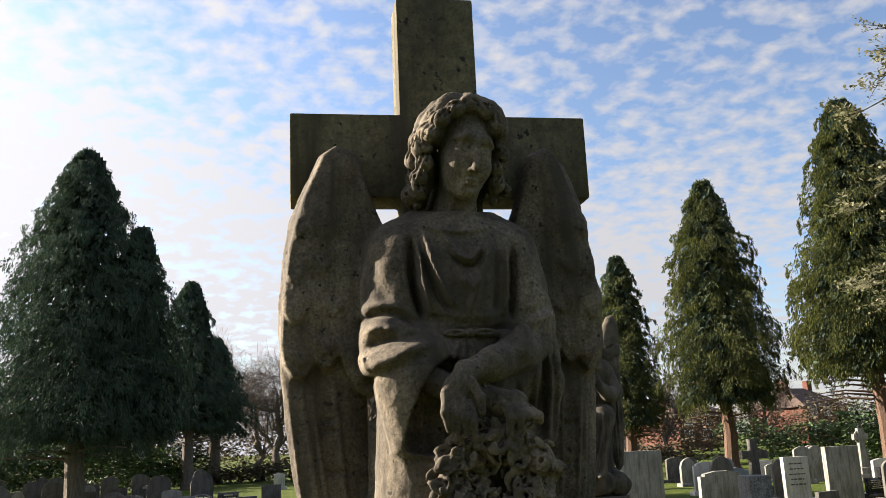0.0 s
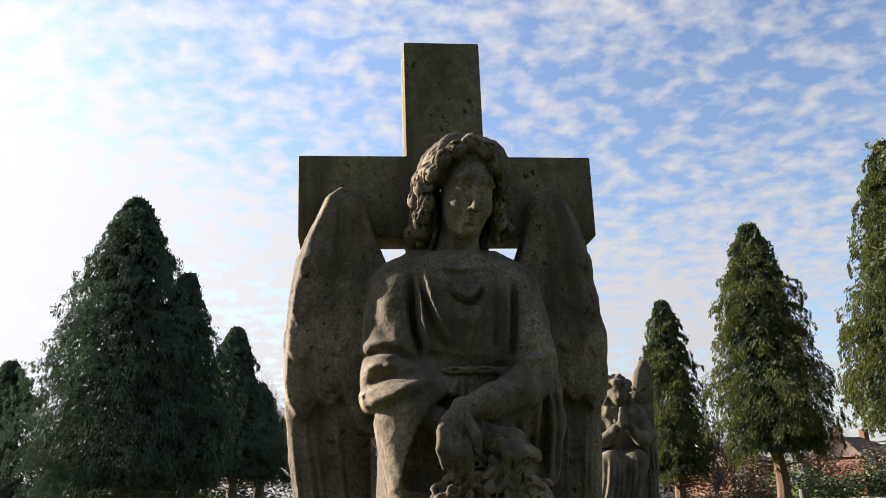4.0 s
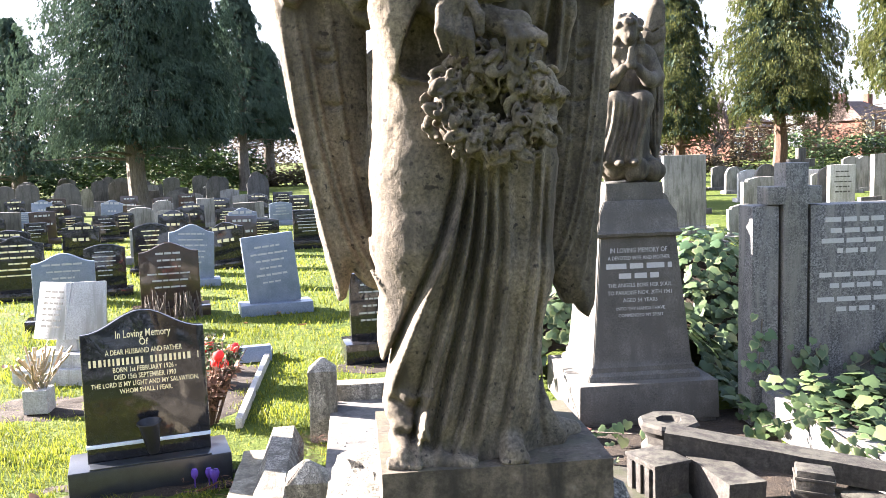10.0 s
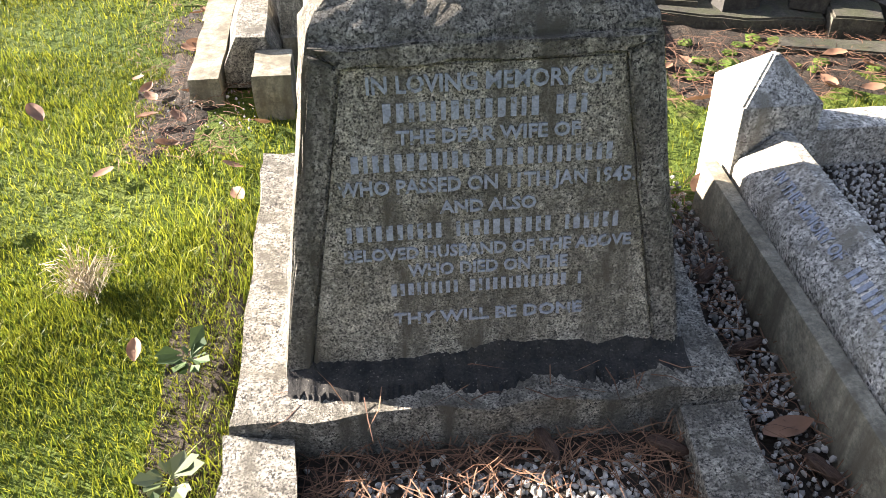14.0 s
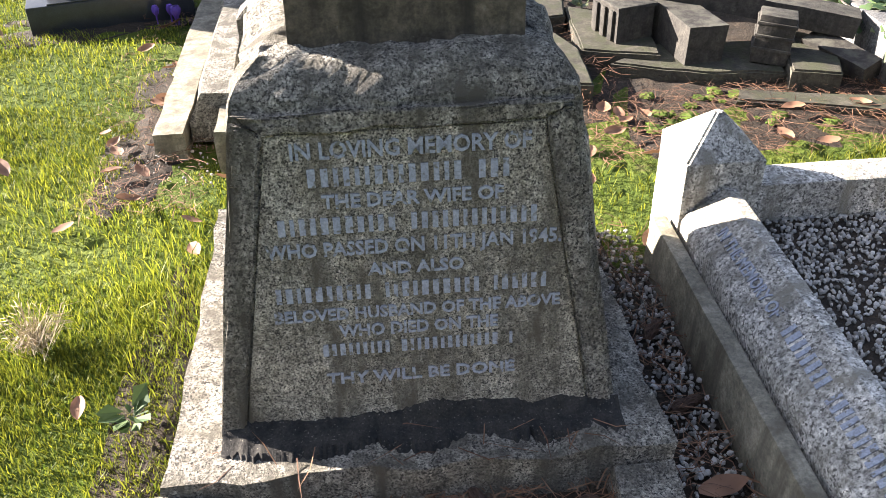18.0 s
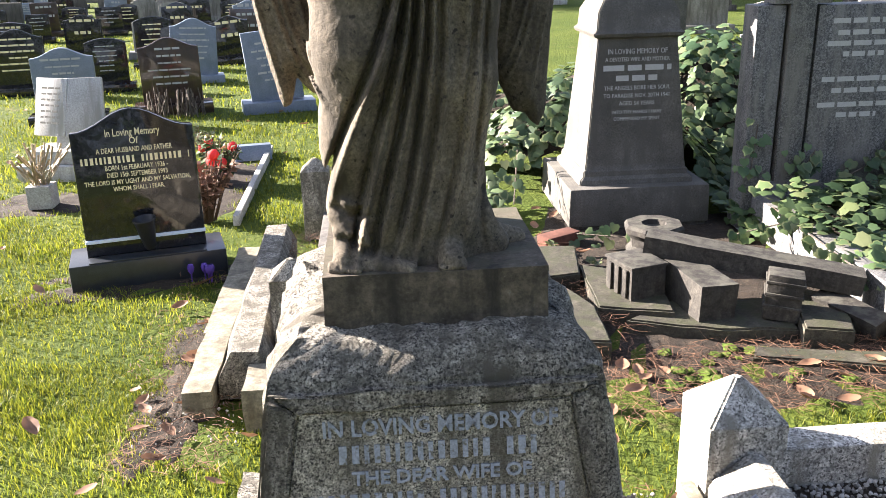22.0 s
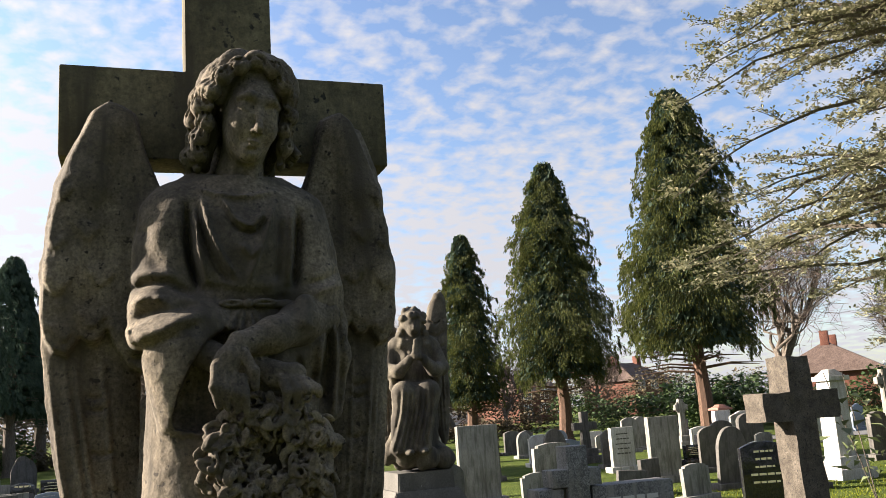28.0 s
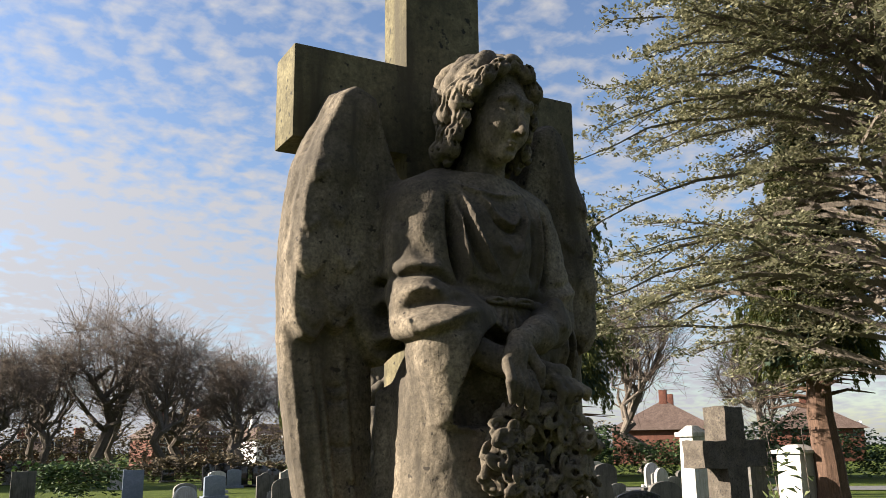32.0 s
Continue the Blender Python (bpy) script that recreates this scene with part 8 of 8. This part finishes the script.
# ---- ivy ----
IVY_LUMPS = ((2.35, 4.45, 0.90, 0.85), (1.15, 4.15, 0.62, 0.6), (3.35, 3.55, 0.72, 0.6), (4.7, 3.75, 0.55, 0.75), (5.5, 3.7, 0.40, 0.8), (3.0, 2.75, 0.42, 0.35), (1.72, 3.55, 0.45, 0.4), (0.75, 3.7, 0.35, 0.35),
             (2.3, 2.45, 0.26, 0.35), (4.6, 2.9, 0.32, 0.5), (3.2, 4.6, 0.6, 1.0), (5.0, 4.6, 0.45, 0.9), (6.4, 3.4, 0.2, 0.7), (2.0, 5.5, 0.65, 0.9), (3.8, 5.4, 0.6, 1.0), (0.95, 5.0, 0.5, 0.7))


def ivy_height(x, y):
    h = 0.10
    for cx, cy, a, r in IVY_LUMPS:
        h = max(h, a * math.exp(-((x - cx) ** 2 + (y - cy) ** 2) / (r * r))) if a * math.exp(-((x - cx) ** 2 + (y - cy) ** 2) / (r * r)) > h else h
    return h + 0.05 * noise.noise(Vector((x * 3, y * 3, 0)))


def in_ivy(x, y):
    if 1.93 < x < 2.84 and 1.17 < y < 2.72:
        return True
    if 3.22 < x < 5.2 and 1.22 < y < 2.7:
        return noise.noise(Vector((x * 2, y * 2, 8))) > -0.25
    if y < 2.45 + 0.25 * noise.noise(Vector((x * 1.3, 5, 0))) + max(0, 1.25 - x) * 0.5 or y > 6.3 or x < 0.55 or x > 6.9 - 0.35 * abs(y - 3.6):
        return False
    return not (0.62 < x < 1.84 and y < 3.66)


def ivy():
    rnd = random.Random(77)
    top = thing("ivy", (0, 0, 0), "dense variegated ivy sprawling over the old graves", "ivy", kind="stuff")
    # an added sheet in the dark soil colour, closing the gaps beneath the leaves
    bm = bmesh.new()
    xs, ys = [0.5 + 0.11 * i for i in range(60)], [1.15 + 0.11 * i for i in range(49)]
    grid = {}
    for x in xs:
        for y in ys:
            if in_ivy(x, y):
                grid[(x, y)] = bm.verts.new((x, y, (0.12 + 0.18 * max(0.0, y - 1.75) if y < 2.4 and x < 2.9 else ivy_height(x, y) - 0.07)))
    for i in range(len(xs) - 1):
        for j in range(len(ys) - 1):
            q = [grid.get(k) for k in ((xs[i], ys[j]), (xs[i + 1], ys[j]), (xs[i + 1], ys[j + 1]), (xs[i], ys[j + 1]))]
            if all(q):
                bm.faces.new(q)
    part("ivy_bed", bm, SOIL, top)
    shape = [(0, 0.02), (0.26, -0.14), (0.50, 0.02), (0.46, 0.28), (0.44, 0.54), (0.24, 0.68), (0, 1.0), (-0.24, 0.68), (-0.44, 0.54), (-0.46, 0.28), (-0.50, 0.02), (-0.26, -0.14)]
    mats = (IVY, IVYPALE)
    verts, faces, slot = [], [], []

    def leaf(p, n, way, size, pale):
        side = n.cross(way).normalized()
        way = side.cross(n).normalized()
        k = len(verts)
        for f in (1.0, 0.74):
            for x, y in shape:
                yy = 0.34 + (y - 0.34) * f
                bend = -0.22 * (x * f) ** 2 - 0.12 * (yy - 0.3) ** 2 + (0.002 if f < 1 else 0)
                verts.append(tuple(p + size * (side * (x * f) + way * yy + n * bend)))
        m = len(shape)
        faces.append(tuple(range(k + m, k + 2 * m)))
        slot.append(1 if pale == 2 else 0)
        for i in range(m):
            faces.append((k + i, k + (i + 1) % m, k + m + (i + 1) % m, k + m + i))
            slot.append(1 if pale else 0)

    made = 0
    while made < 12000:
        x, y = rnd.uniform(0.5, 6.9), rnd.uniform(1.15, 6.3)
        if not in_ivy(x, y) or rnd.random() < (0.55 if y > 4.2 or x > 4.8 else 0.0):
            continue
        in_plot = y < 2.45 and x < 2.9
        z = (0.17 + 0.20 * max(0.0, y - 1.75) if in_plot else ivy_height(x, y)) + rnd.uniform(-0.05, 0.05)
        e = 0.05
        g = Vector((-(ivy_height(x + e, y) - ivy_height(x - e, y)) / (2 * e), -(ivy_height(x, y + e) - ivy_height(x, y - e)) / (2 * e), 1)) if not in_plot else Vector((0, 0, 1))
        n = (g.normalized() + Vector((rnd.gauss(0, 0.35), rnd.gauss(-0.25, 0.35), 0.15))).normalized()
        a = rnd.uniform(0, 6.283)
        r = rnd.random()
        leaf(Vector((x, y, z)), n, Vector((math.cos(a), math.sin(a) - 0.4, -0.5)), rnd.uniform(0.045, 0.095), 2 if r < 0.05 else 1 if r < 0.38 else 0)
        made += 1
    # trails that climb the cross slab and hang over the kerbs
    trails = []
    for (x, y, z), (dx, dy, dz), n in (((1.90, 2.66, 0.3), (0.02, 0, 0.30), 14), ((2.15, 2.66, 0.25), (0.10, 0, 0.2), 14), ((2.45, 2.66, 0.3), (0.25, 0, 0.12), 20), ((2.70, 2.66, 0.28), (0.08, 0, 0.22), 18), ((3.6, 2.52, 0.3), (0.6, 0, 0.15), 30), ((3.9, 2.55, 0.45), (0.3, 0, 0.1), 14),
                                     ((2.0, 1.02, 0.22), (-0.08, -0.02, -0.1), 5), ((2.4, 1.02, 0.2), (0.15, -0.06, -0.2), 6), ((1.7, 2.3, 0.12), (0.3, -0.1, 0.1), 16), ((0.95, 2.6, 0.06), (0.4, -0.25, 0.03), 12), ((1.9, 1.5, 0.2), (0.02, 0.9, 0.02), 20), ((2.5, 1.12, 0.21), (0.3, 0.0, 0.03), 12), ((0.66, 2.9, 0.15), (0.1, 0.5, 0.2), 22)):
        p0 = Vector((x, y, z))
        trails.append([(tuple(p0 + Vector((dx, dy, dz)) * t), 0.004) for t in (0, 0.3, 0.6, 1.0)])
        for i in range(int(n * 1.4)):
            p = p0 + Vector((dx, dy, dz)) * rnd.random() + Vector((rnd.gauss(0, 0.04), rnd.gauss(0, 0.02), rnd.gauss(0, 0.04)))
            r = rnd.random()
            leaf(p, Vector((rnd.gauss(0, 0.3), -0.8, 0.6)).normalized(), Vector((rnd.gauss(0, 0.5), -0.2, -0.8)), rnd.uniform(0.035, 0.068), 2 if r < 0.18 else 1 if r < 0.6 else 0)
    me = raw("leaves", verts, faces, IVY)
    me.materials.append(IVYPALE)
    me.polygons.foreach_set("material_index", slot)
    tagged(part("leaves", me, IVY, top, "dark green leaves, many with cream rims"), kind="stuff")
    v, f = tubes(trails, 5)
    part("stems", raw("stems", v, f, GREYBARK), GREYBARK, top)


ivy()


# ---- grass ----
def blades(name, regions, label, seed, mat=GRASS):
    """Grass: regions of (x0, x1, y0, y1, count, height, width)."""
    rng = np.random.default_rng(seed)
    P, H, W = [], [], []
    for x0, x1, y0, y1, n, h, w in regions:
        x, y = rng.uniform(x0, x1, n), rng.uniform(y0, y1, n)
        keep = rng.random(n) < 0.62 + 0.38 * np.sin(x * 3.1 + 1.7 * np.sin(y * 2.3)) * np.sin(y * 2.7)
        for ax0, ax1, ay0, ay1 in ((-0.98, -0.5, 0.70, 3.0), (-1.75, -0.85, 2.22, 2.62), (-1.45, -0.9, 3.2, 5.2), (-0.52, 0.52, -1.8, 0.5), (0.5, 1.75, -1.8, 0.32), (0.4, 2.2, 0.68, 2.4), (-2.6, -1.9, 3.65, 4.25)):
            wave = 0.07 * np.sin(x * 17 + 3 * np.sin(y * 9)) + 0.05 * np.sin(y * 23 + x * 5)
            deep = np.minimum(np.minimum(x - ax0, ax1 - x), np.minimum(y - ay0, ay1 - y)) + wave
            keep &= ~(rng.random(n) < np.clip(deep / 0.10, 0, 0.97))
        x, y = x[keep], y[keep]
        P.append(np.stack([x, y], 1))
        H.append(h * rng.uniform(0.45, 1.3, len(x)) * (0.8 + 0.3 * np.sin(x * 7) * np.sin(y * 6)))
        W.append(np.full(len(x), w))
    P, H, W = np.concatenate(P), np.concatenate(H), np.concatenate(W)
    n = len(P)
    z = np.array([ground_height(a, b) for a, b in P]) - 0.015
    a = rng.uniform(0, 2 * np.pi, n)
    b = rng.uniform(0, 2 * np.pi, n)
    lean = rng.uniform(0.1, 0.9, n) * H
    side = np.stack([np.cos(a), np.sin(a), 0 * a], 1) * W[:, None]
    base = np.stack([P[:, 0], P[:, 1], z], 1)
    out_ = np.stack([np.cos(b), np.sin(b), 0 * b], 1)
    mid = base + out_ * (lean * 0.35)[:, None] + np.stack([0 * a, 0 * a, H * 0.62], 1)
    tip = base + out_ * lean[:, None] + np.stack([0 * a, 0 * a, H], 1)
    v = np.stack([base - side, base + side, mid + side * 0.7, mid - side * 0.7, tip], 1).reshape(-1, 3)
    k = 5 * np.arange(n)[:, None]
    f = np.concatenate([k + [0, 1, 2], k + [0, 2, 3], k + [3, 2, 4]])
    return tagged(new(name, raw(name, v, f, mat)), label, "grass", kind="stuff")


blades("grass", ((-1.5, -0.52, -1.4, 0.3, 56000, 0.036, 0.0013), (-2.0, -0.52, -1.4, 1.5, 62000, 0.036, 0.0014), (-2.6, -0.45, -1.2, 2.4, 48000, 0.036, 0.0017), (-3.2, -0.4, -0.6, 3.6, 34000, 0.038, 0.0022), (-3.9, -0.3, 0.5, 5.2, 30000, 0.040, 0.0028), (-4.6, -0.1, 2.0, 7.2, 26000, 0.042, 0.0034), (0.5, 3.4, 0.30, 0.75, 9000, 0.04, 0.002), (-7.5, 0.6, 4.5, 12.0, 26000, 0.05, 0.005), (-10.0, 2.0, 7.5, 19.0, 30000, 0.055, 0.007), (1.5, 3.6, 0.4, 0.95, 6000, 0.05, 0.002)), "mown grass, bright in the low sun", 5)
blades("grass_tuft", ((3.3, 4.6, 1.5, 2.4, 2500, 0.16, 0.003), (4.0, 7.5, 4.8, 9.5, 12000, 0.06, 0.005), (6.0, 16.0, 5.0, 13.0, 22000, 0.06, 0.007), (-0.72, -0.5, -1.2, 0.6, 900, 0.09, 0.002)), "longer grass among the old kerbs", 6)


# ---- chippings, needles, leaves ----
def pebble(seed):
    rnd = random.Random(seed)
    b = bmesh.new()
    bmesh.ops.create_icosphere(b, subdivisions=1, radius=1)
    s = Vector((1, rnd.uniform(0.6, 0.95), rnd.uniform(0.45, 0.7)))
    for v in b.verts:
        v.co = Vector((v.co.x * s.x, v.co.y * s.y, v.co.z * s.z)) * (1 + 0.35 * noise.noise(v.co * 1.3 + Vector((seed * 7.1, 0, 0))))
    me = bpy.data.meshes.new("chipping")
    b.to_mesh(me)
    b.free()
    me.materials.append(CHIPPING)
    return me


def chippings():
    rnd = random.Random(12)
    kinds = [pebble(i) for i in range(6)]
    bed = thing("gravel_bed", (0, 0, 0), "loose grey and white stone chippings filling the graves", "gravel", kind="structure")
    b = bmesh.new()
    block(-0.384, 0.361, -1.72, -0.60, -0.03, 0.035, 0.0, bm=b)
    block(0.903, 1.548, -1.75, 0.188, -0.03, 0.12, 0.0, bm=b)
    part("bedding", b, SOIL, bed, smoothed=False)
    for i in range(300):
        s = rnd.uniform(0.007, 0.014)
        o = new("chipping", rnd.choice(kinds))
        o.parent = bed
        y = -0.62 - 0.75 * rnd.random() ** 1.2
        o.matrix_local = Matrix.Translation((rnd.uniform(-0.37, 0.35) * (1 if rnd.random() < 0.5 else 0.75), y, 0.036 + s * 0.35)) @ Euler((rnd.uniform(0, 6), rnd.uniform(0, 6), rnd.uniform(0, 6))).to_matrix().to_4x4() @ Matrix.Scale(s, 4)
    base = [(np.array([v.co for v in m.vertices]), np.array([p.vertices for p in m.polygons])) for m in kinds]
    V, F, n = [], [], 0
    rng = np.random.default_rng(4)
    for x0, x1, y0, y1, z, count, s0, s1 in ((-0.30, 0.28, -1.3, -0.66, 0.036, 2600, 0.004, 0.010), (0.905, 1.545, -1.2, 0.185, 0.122, 6500, 0.004, 0.009), (0.50, 0.665, -1.3, 0.35, 0.012, 1500, 0.004, 0.010), (-0.95, -0.55, 0.75, 1.3, 0.012, 90, 0.003, 0.008), (-0.36, -0.05, 1.7, 2.6, 0.151, 26, 0.004, 0.008)):
        for i in range(count):
            v, f = base[rng.integers(6)]
            e = np.array(Euler(rng.uniform(0, 6.28, 3)).to_matrix())
            s = rng.uniform(s0, s1)
            V.append(v @ e.T * s + [rng.uniform(x0, x1), rng.uniform(y0, y1), z + s * 0.3])
            F.append(f + n)
            n += len(v)
    m = leaf_material("small_chippings", (0.09, 0.083, 0.072), (0.42, 0.40, 0.365), trans=0.0, rough=0.85)
    tagged(part("small_chippings", raw("small_chippings", np.concatenate(V), np.concatenate(F), m), m, bed), kind="stuff")


chippings()


def needles():
    rng = np.random.default_rng(8)
    V, F, n = [], [], 0
    for x0, x1, y0, y1, z, count, L in ((-0.37, 0.35, -1.3, -0.61, 0.05, 170, 0.10), (-0.37, 0.35, -0.70, -0.60, 0.052, 260, 0.11), (-0.38, -0.24, -1.2, -0.61, 0.05, 260, 0.10), (0.26, 0.36, -1.2, -0.61, 0.05, 170, 0.10), (0.5, 0.67, -1.3, 0.4, 0.03, 420, 0.08), (-0.4, 0.36, -0.60, -0.48, 0.14, 22, 0.12), (0.6, 2.1, 0.75, 1.3, 0.02, 1500, 0.09), (0.65, 0.9, 1.2, 2.5, 0.05, 260, 0.10), (-0.62, -0.42, 2.2, 2.6, 0.12, 160, 0.12), (-0.98, -0.6, 0.6, 1.3, 0.02, 420, 0.06), (-1.1, -0.85, 1.2, 2.4, 0.02, 220, 0.05)):
        for i in range(count):
            a, l = rng.uniform(0, 6.283), L * rng.uniform(0.5, 1.3)
            p = np.array([rng.uniform(x0, x1), rng.uniform(y0, y1), z + rng.uniform(0, 0.012)])
            d = np.array([np.cos(a), np.sin(a), rng.normal(0, 0.12)]) * l
            b = np.array([-np.sin(a), np.cos(a), 0.3]) * 0.0011
            mid = p + d * 0.5 + np.array([-np.sin(a), np.cos(a), 0.05]) * l * rng.normal(0, 0.12)
            V += [p - b, p + b, mid + b, mid - b, p + d]
            F += [(n, n + 1, n + 2), (n, n + 2, n + 3), (n + 3, n + 2, n + 4)]
            n += 5
    tagged(new("pine_needles", raw("pine_needles", np.array(V), np.array(F), NEEDLE)), "brown fallen pine needles on chippings and soil", "pine needles", kind="stuff")


needles()


def dead_leaf(seed):
    """A curled fallen leaf."""
    rnd = random.Random(seed)
    b = bmesh.new()
    rows = []
    curl, fold = rnd.uniform(0.5, 1.5), rnd.uniform(0.15, 0.5)
    for i in range(8):
        t = i / 7
        w = 0.27 * math.sin(math.pi * min(1, t * 0.94 + 0.05)) ** 0.75
        rows.append([b.verts.new((w * s, t - 0.5, fold * w * abs(s) ** 1.4 + curl * 0.32 * (t - 0.5) ** 2 + 0.035 * noise.noise(Vector((s * 3, t * 6, seed)))) ) for s in (-1, -0.5, 0, 0.5, 1)])
    for a, c in zip(rows, rows[1:]):
        for i in range(4):
            b.faces.new((a[i], a[i + 1], c[i + 1], c[i]))
    me = bpy.data.meshes.new("fallen_leaf")
    b.to_mesh(me)
    b.free()
    me.materials.append(DEADLEAF)
    return smooth(me, 60)


def scatter_leaves():
    rnd = random.Random(21)
    kinds = [dead_leaf(i) for i in range(5)]
    spots = [(-0.59, 0.39), (-1.30, 0.95), (-1.42, 0.5), (-0.80, 1.05), (-1.4, -0.2), (-1.3, 0.25), (-1.0, 0.55), (0.72, 0.28), (-0.62, 0.55), (-0.83, 1.75), (-0.55, 0.80), (0.60, -0.62), (-1.3, -0.55), (0.62, 0.62), (0.66, 0.80)]
    spots += [(rnd.uniform(0.6, 2.1), rnd.uniform(0.75, 1.15)) for _ in range(26)] + [(rnd.uniform(0.55, 0.95), rnd.uniform(1.9, 3.2)) for _ in range(16)] + [(rnd.uniform(-1.02, -0.8), rnd.uniform(0.6, 2.3)) for _ in range(16)] + [(rnd.uniform(0.95, 1.5), rnd.uniform(-0.9, 0.15)) for _ in range(7)] + [(rnd.uniform(-2.4, -0.6), rnd.uniform(-0.8, 3.5)) for _ in range(22)]
    spots += [(rnd.uniform(2.0, 3.0), rnd.uniform(0.55, 1.0)) for _ in range(10)] + [(rnd.uniform(4.5, 9), rnd.uniform(1.8, 7)) for _ in range(60)] + [(rnd.uniform(-4, 0), rnd.uniform(3.5, 8)) for _ in range(16)]
    for x, y in spots:
        s = rnd.uniform(0.055, 0.105)
        z = ground_height(x, y) + 0.024
        if 0.9 < x < 1.55 and y < 0.19:
            z = 0.135
        o = new("fallen_leaf", rnd.choice(kinds))
        o.matrix_world = Matrix.Translation((x, y, z)) @ Euler((rnd.gauss(0, 0.2), rnd.gauss(0, 0.25), rnd.uniform(0, 6.283))).to_matrix().to_4x4() @ Matrix.Scale(s, 4)
        tagged(o, "dry curled brown leaf lying on the ground", "leaf", "fallen leaves")


scatter_leaves()


def small_growth():
    rnd = random.Random(31)
    # moss cushions
    for i in range(34):
        x, y, z = (rnd.uniform(-0.15, 0.2), rnd.uniform(-0.95, -0.68), 0.045) if i < 7 else (rnd.uniform(0.85, 1.6), rnd.uniform(0.95, 1.28), 0.008)
        b = bmesh.new()
        bmesh.ops.create_icosphere(b, subdivisions=3, radius=rnd.uniform(0.010, 0.026) * (1 if i < 7 else 1.3))
        for v in b.verts:
            v.co.z *= 0.30
            v.co *= 1 + 0.6 * noise.noise(v.co * 150 + Vector((i, 0, 0)))
        o = tagged(part("moss_cushion", b, MOSS), "small bright green cushion of moss", "moss", "moss cushions")
        o.location = (x, y, z)
    # pine cones
    for x, y, z, r in ((0.624, -0.724, 0.03, 30), (0.60, -0.38, 0.03, 110), (0.60, -0.12, 0.03, 140), (0.10, -0.63, 0.06, 20), (0.33, -0.66, 0.06, 60), (-0.66, -0.85, 0.03, 80), (-1.28, 0.34, 0.04, 10), (0.05, -0.92, 0.06, 130)):
        b = lathe([(0.004, -0.042), (0.012, -0.03), (0.014, -0.01), (0.013, 0.015), (0.009, 0.035), (0.003, 0.045)], 10)
        bmesh.ops.subdivide_edges(b, edges=b.edges[:], cuts=1)
        for v in b.verts:
            v.co.xy *= 1 + 0.22 * math.sin(v.co.z * 700 + 4 * math.atan2(v.co.y, v.co.x))
        o = tagged(part("pine_cone", b, BARK, None), "small brown pine cone on the ground", "pine cone", "pine cones")
        o.matrix_world = pose(x, y, z, 90, 0, r)
    # a pale dry tuft and small weeds by the kerb
    t = []
    for i in range(120):
        a, l = rnd.uniform(0, 6.283), rnd.uniform(0.04, 0.11)
        p = Vector((-0.93 + rnd.gauss(0, 0.02), 0.03 + rnd.gauss(0, 0.02), 0.0))
        t.append([(tuple(p), 0.0012), (tuple(p + Vector((math.cos(a) * l * 0.6, math.sin(a) * l * 0.6, l * 0.8))), 0.001), (tuple(p + Vector((math.cos(a) * l, math.sin(a) * l, l * 0.7))), 0.0005)])
    v, f = tubes(t, 3)
    tagged(new("dry_tuft", raw("dry_tuft", v, f, DRYSTALK)), "tuft of pale dry grass on the lawn", "plant")
    for i, (x, y) in enumerate(((-0.64, -0.28), (-0.63, -0.62), (-0.64, -0.72), (0.80, 2.45), (0.62, 2.2), (0.95, 2.2))):
        w = thing("weed", (x, y, 0), "small green weed beside the stones", "plant", "weeds")
        sp = []
        for k in range(16):
            a = rnd.uniform(0, 6.283)
            sp.append((0.01 * math.cos(a), 0.01 * math.sin(a), rnd.uniform(0.01, 0.05), math.cos(a), math.sin(a), 0.5))
        part("leaves", sprays("leaves", sp, IVYPALE if i % 2 else HEDGE, np.random.default_rng(i), 0.06, 0.1, 0.25), HEDGE, w)
    c = thing("crocus", (-0.95, 2.33, 0), "small violet flowers by the headstone's corner", "flower")
    for i in range(5):
        b = lathe([(0.003, 0.0), (0.004, 0.04), (0.014, 0.055), (0.018, 0.075), (0.012, 0.09)], 7)
        o = part("flower", b, VIOLET, c)
        o.location = (rnd.gauss(0, 0.03), rnd.gauss(0, 0.02), 0)
    # tall thin dead stems by the rough cross
    stems = [[((x, y, 0), 0.006), ((x + 0.04, y, 0.9), 0.005), ((x + d, y, 1.75), 0.003)] for x, y, d in ((4.55, 2.85, 0.0), (4.35, 2.9, -0.25), (4.45, 3.0, -0.1))]
    v, f = tubes(stems, 5)
    sap = thing("sapling", (0, 0, 0), "thin sapling with a few yellow-green leaves beside the cross", "plant")
    part("stems", raw("stems", v, f, GREYBARK), GREYBARK, sap)
    sp = [(4.35 + rnd.gauss(0, 0.12), 2.9 + rnd.gauss(0, 0.08), rnd.uniform(1.05, 1.6), rnd.gauss(0, 1), rnd.gauss(0, 1), -0.2) for _ in range(46)]
    part("leaves", sprays("leaves", sp, IVYPALE, np.random.default_rng(3), 0.07, 0.4, 0.4), IVYPALE, sap, "yellow-green leaves")


small_growth()
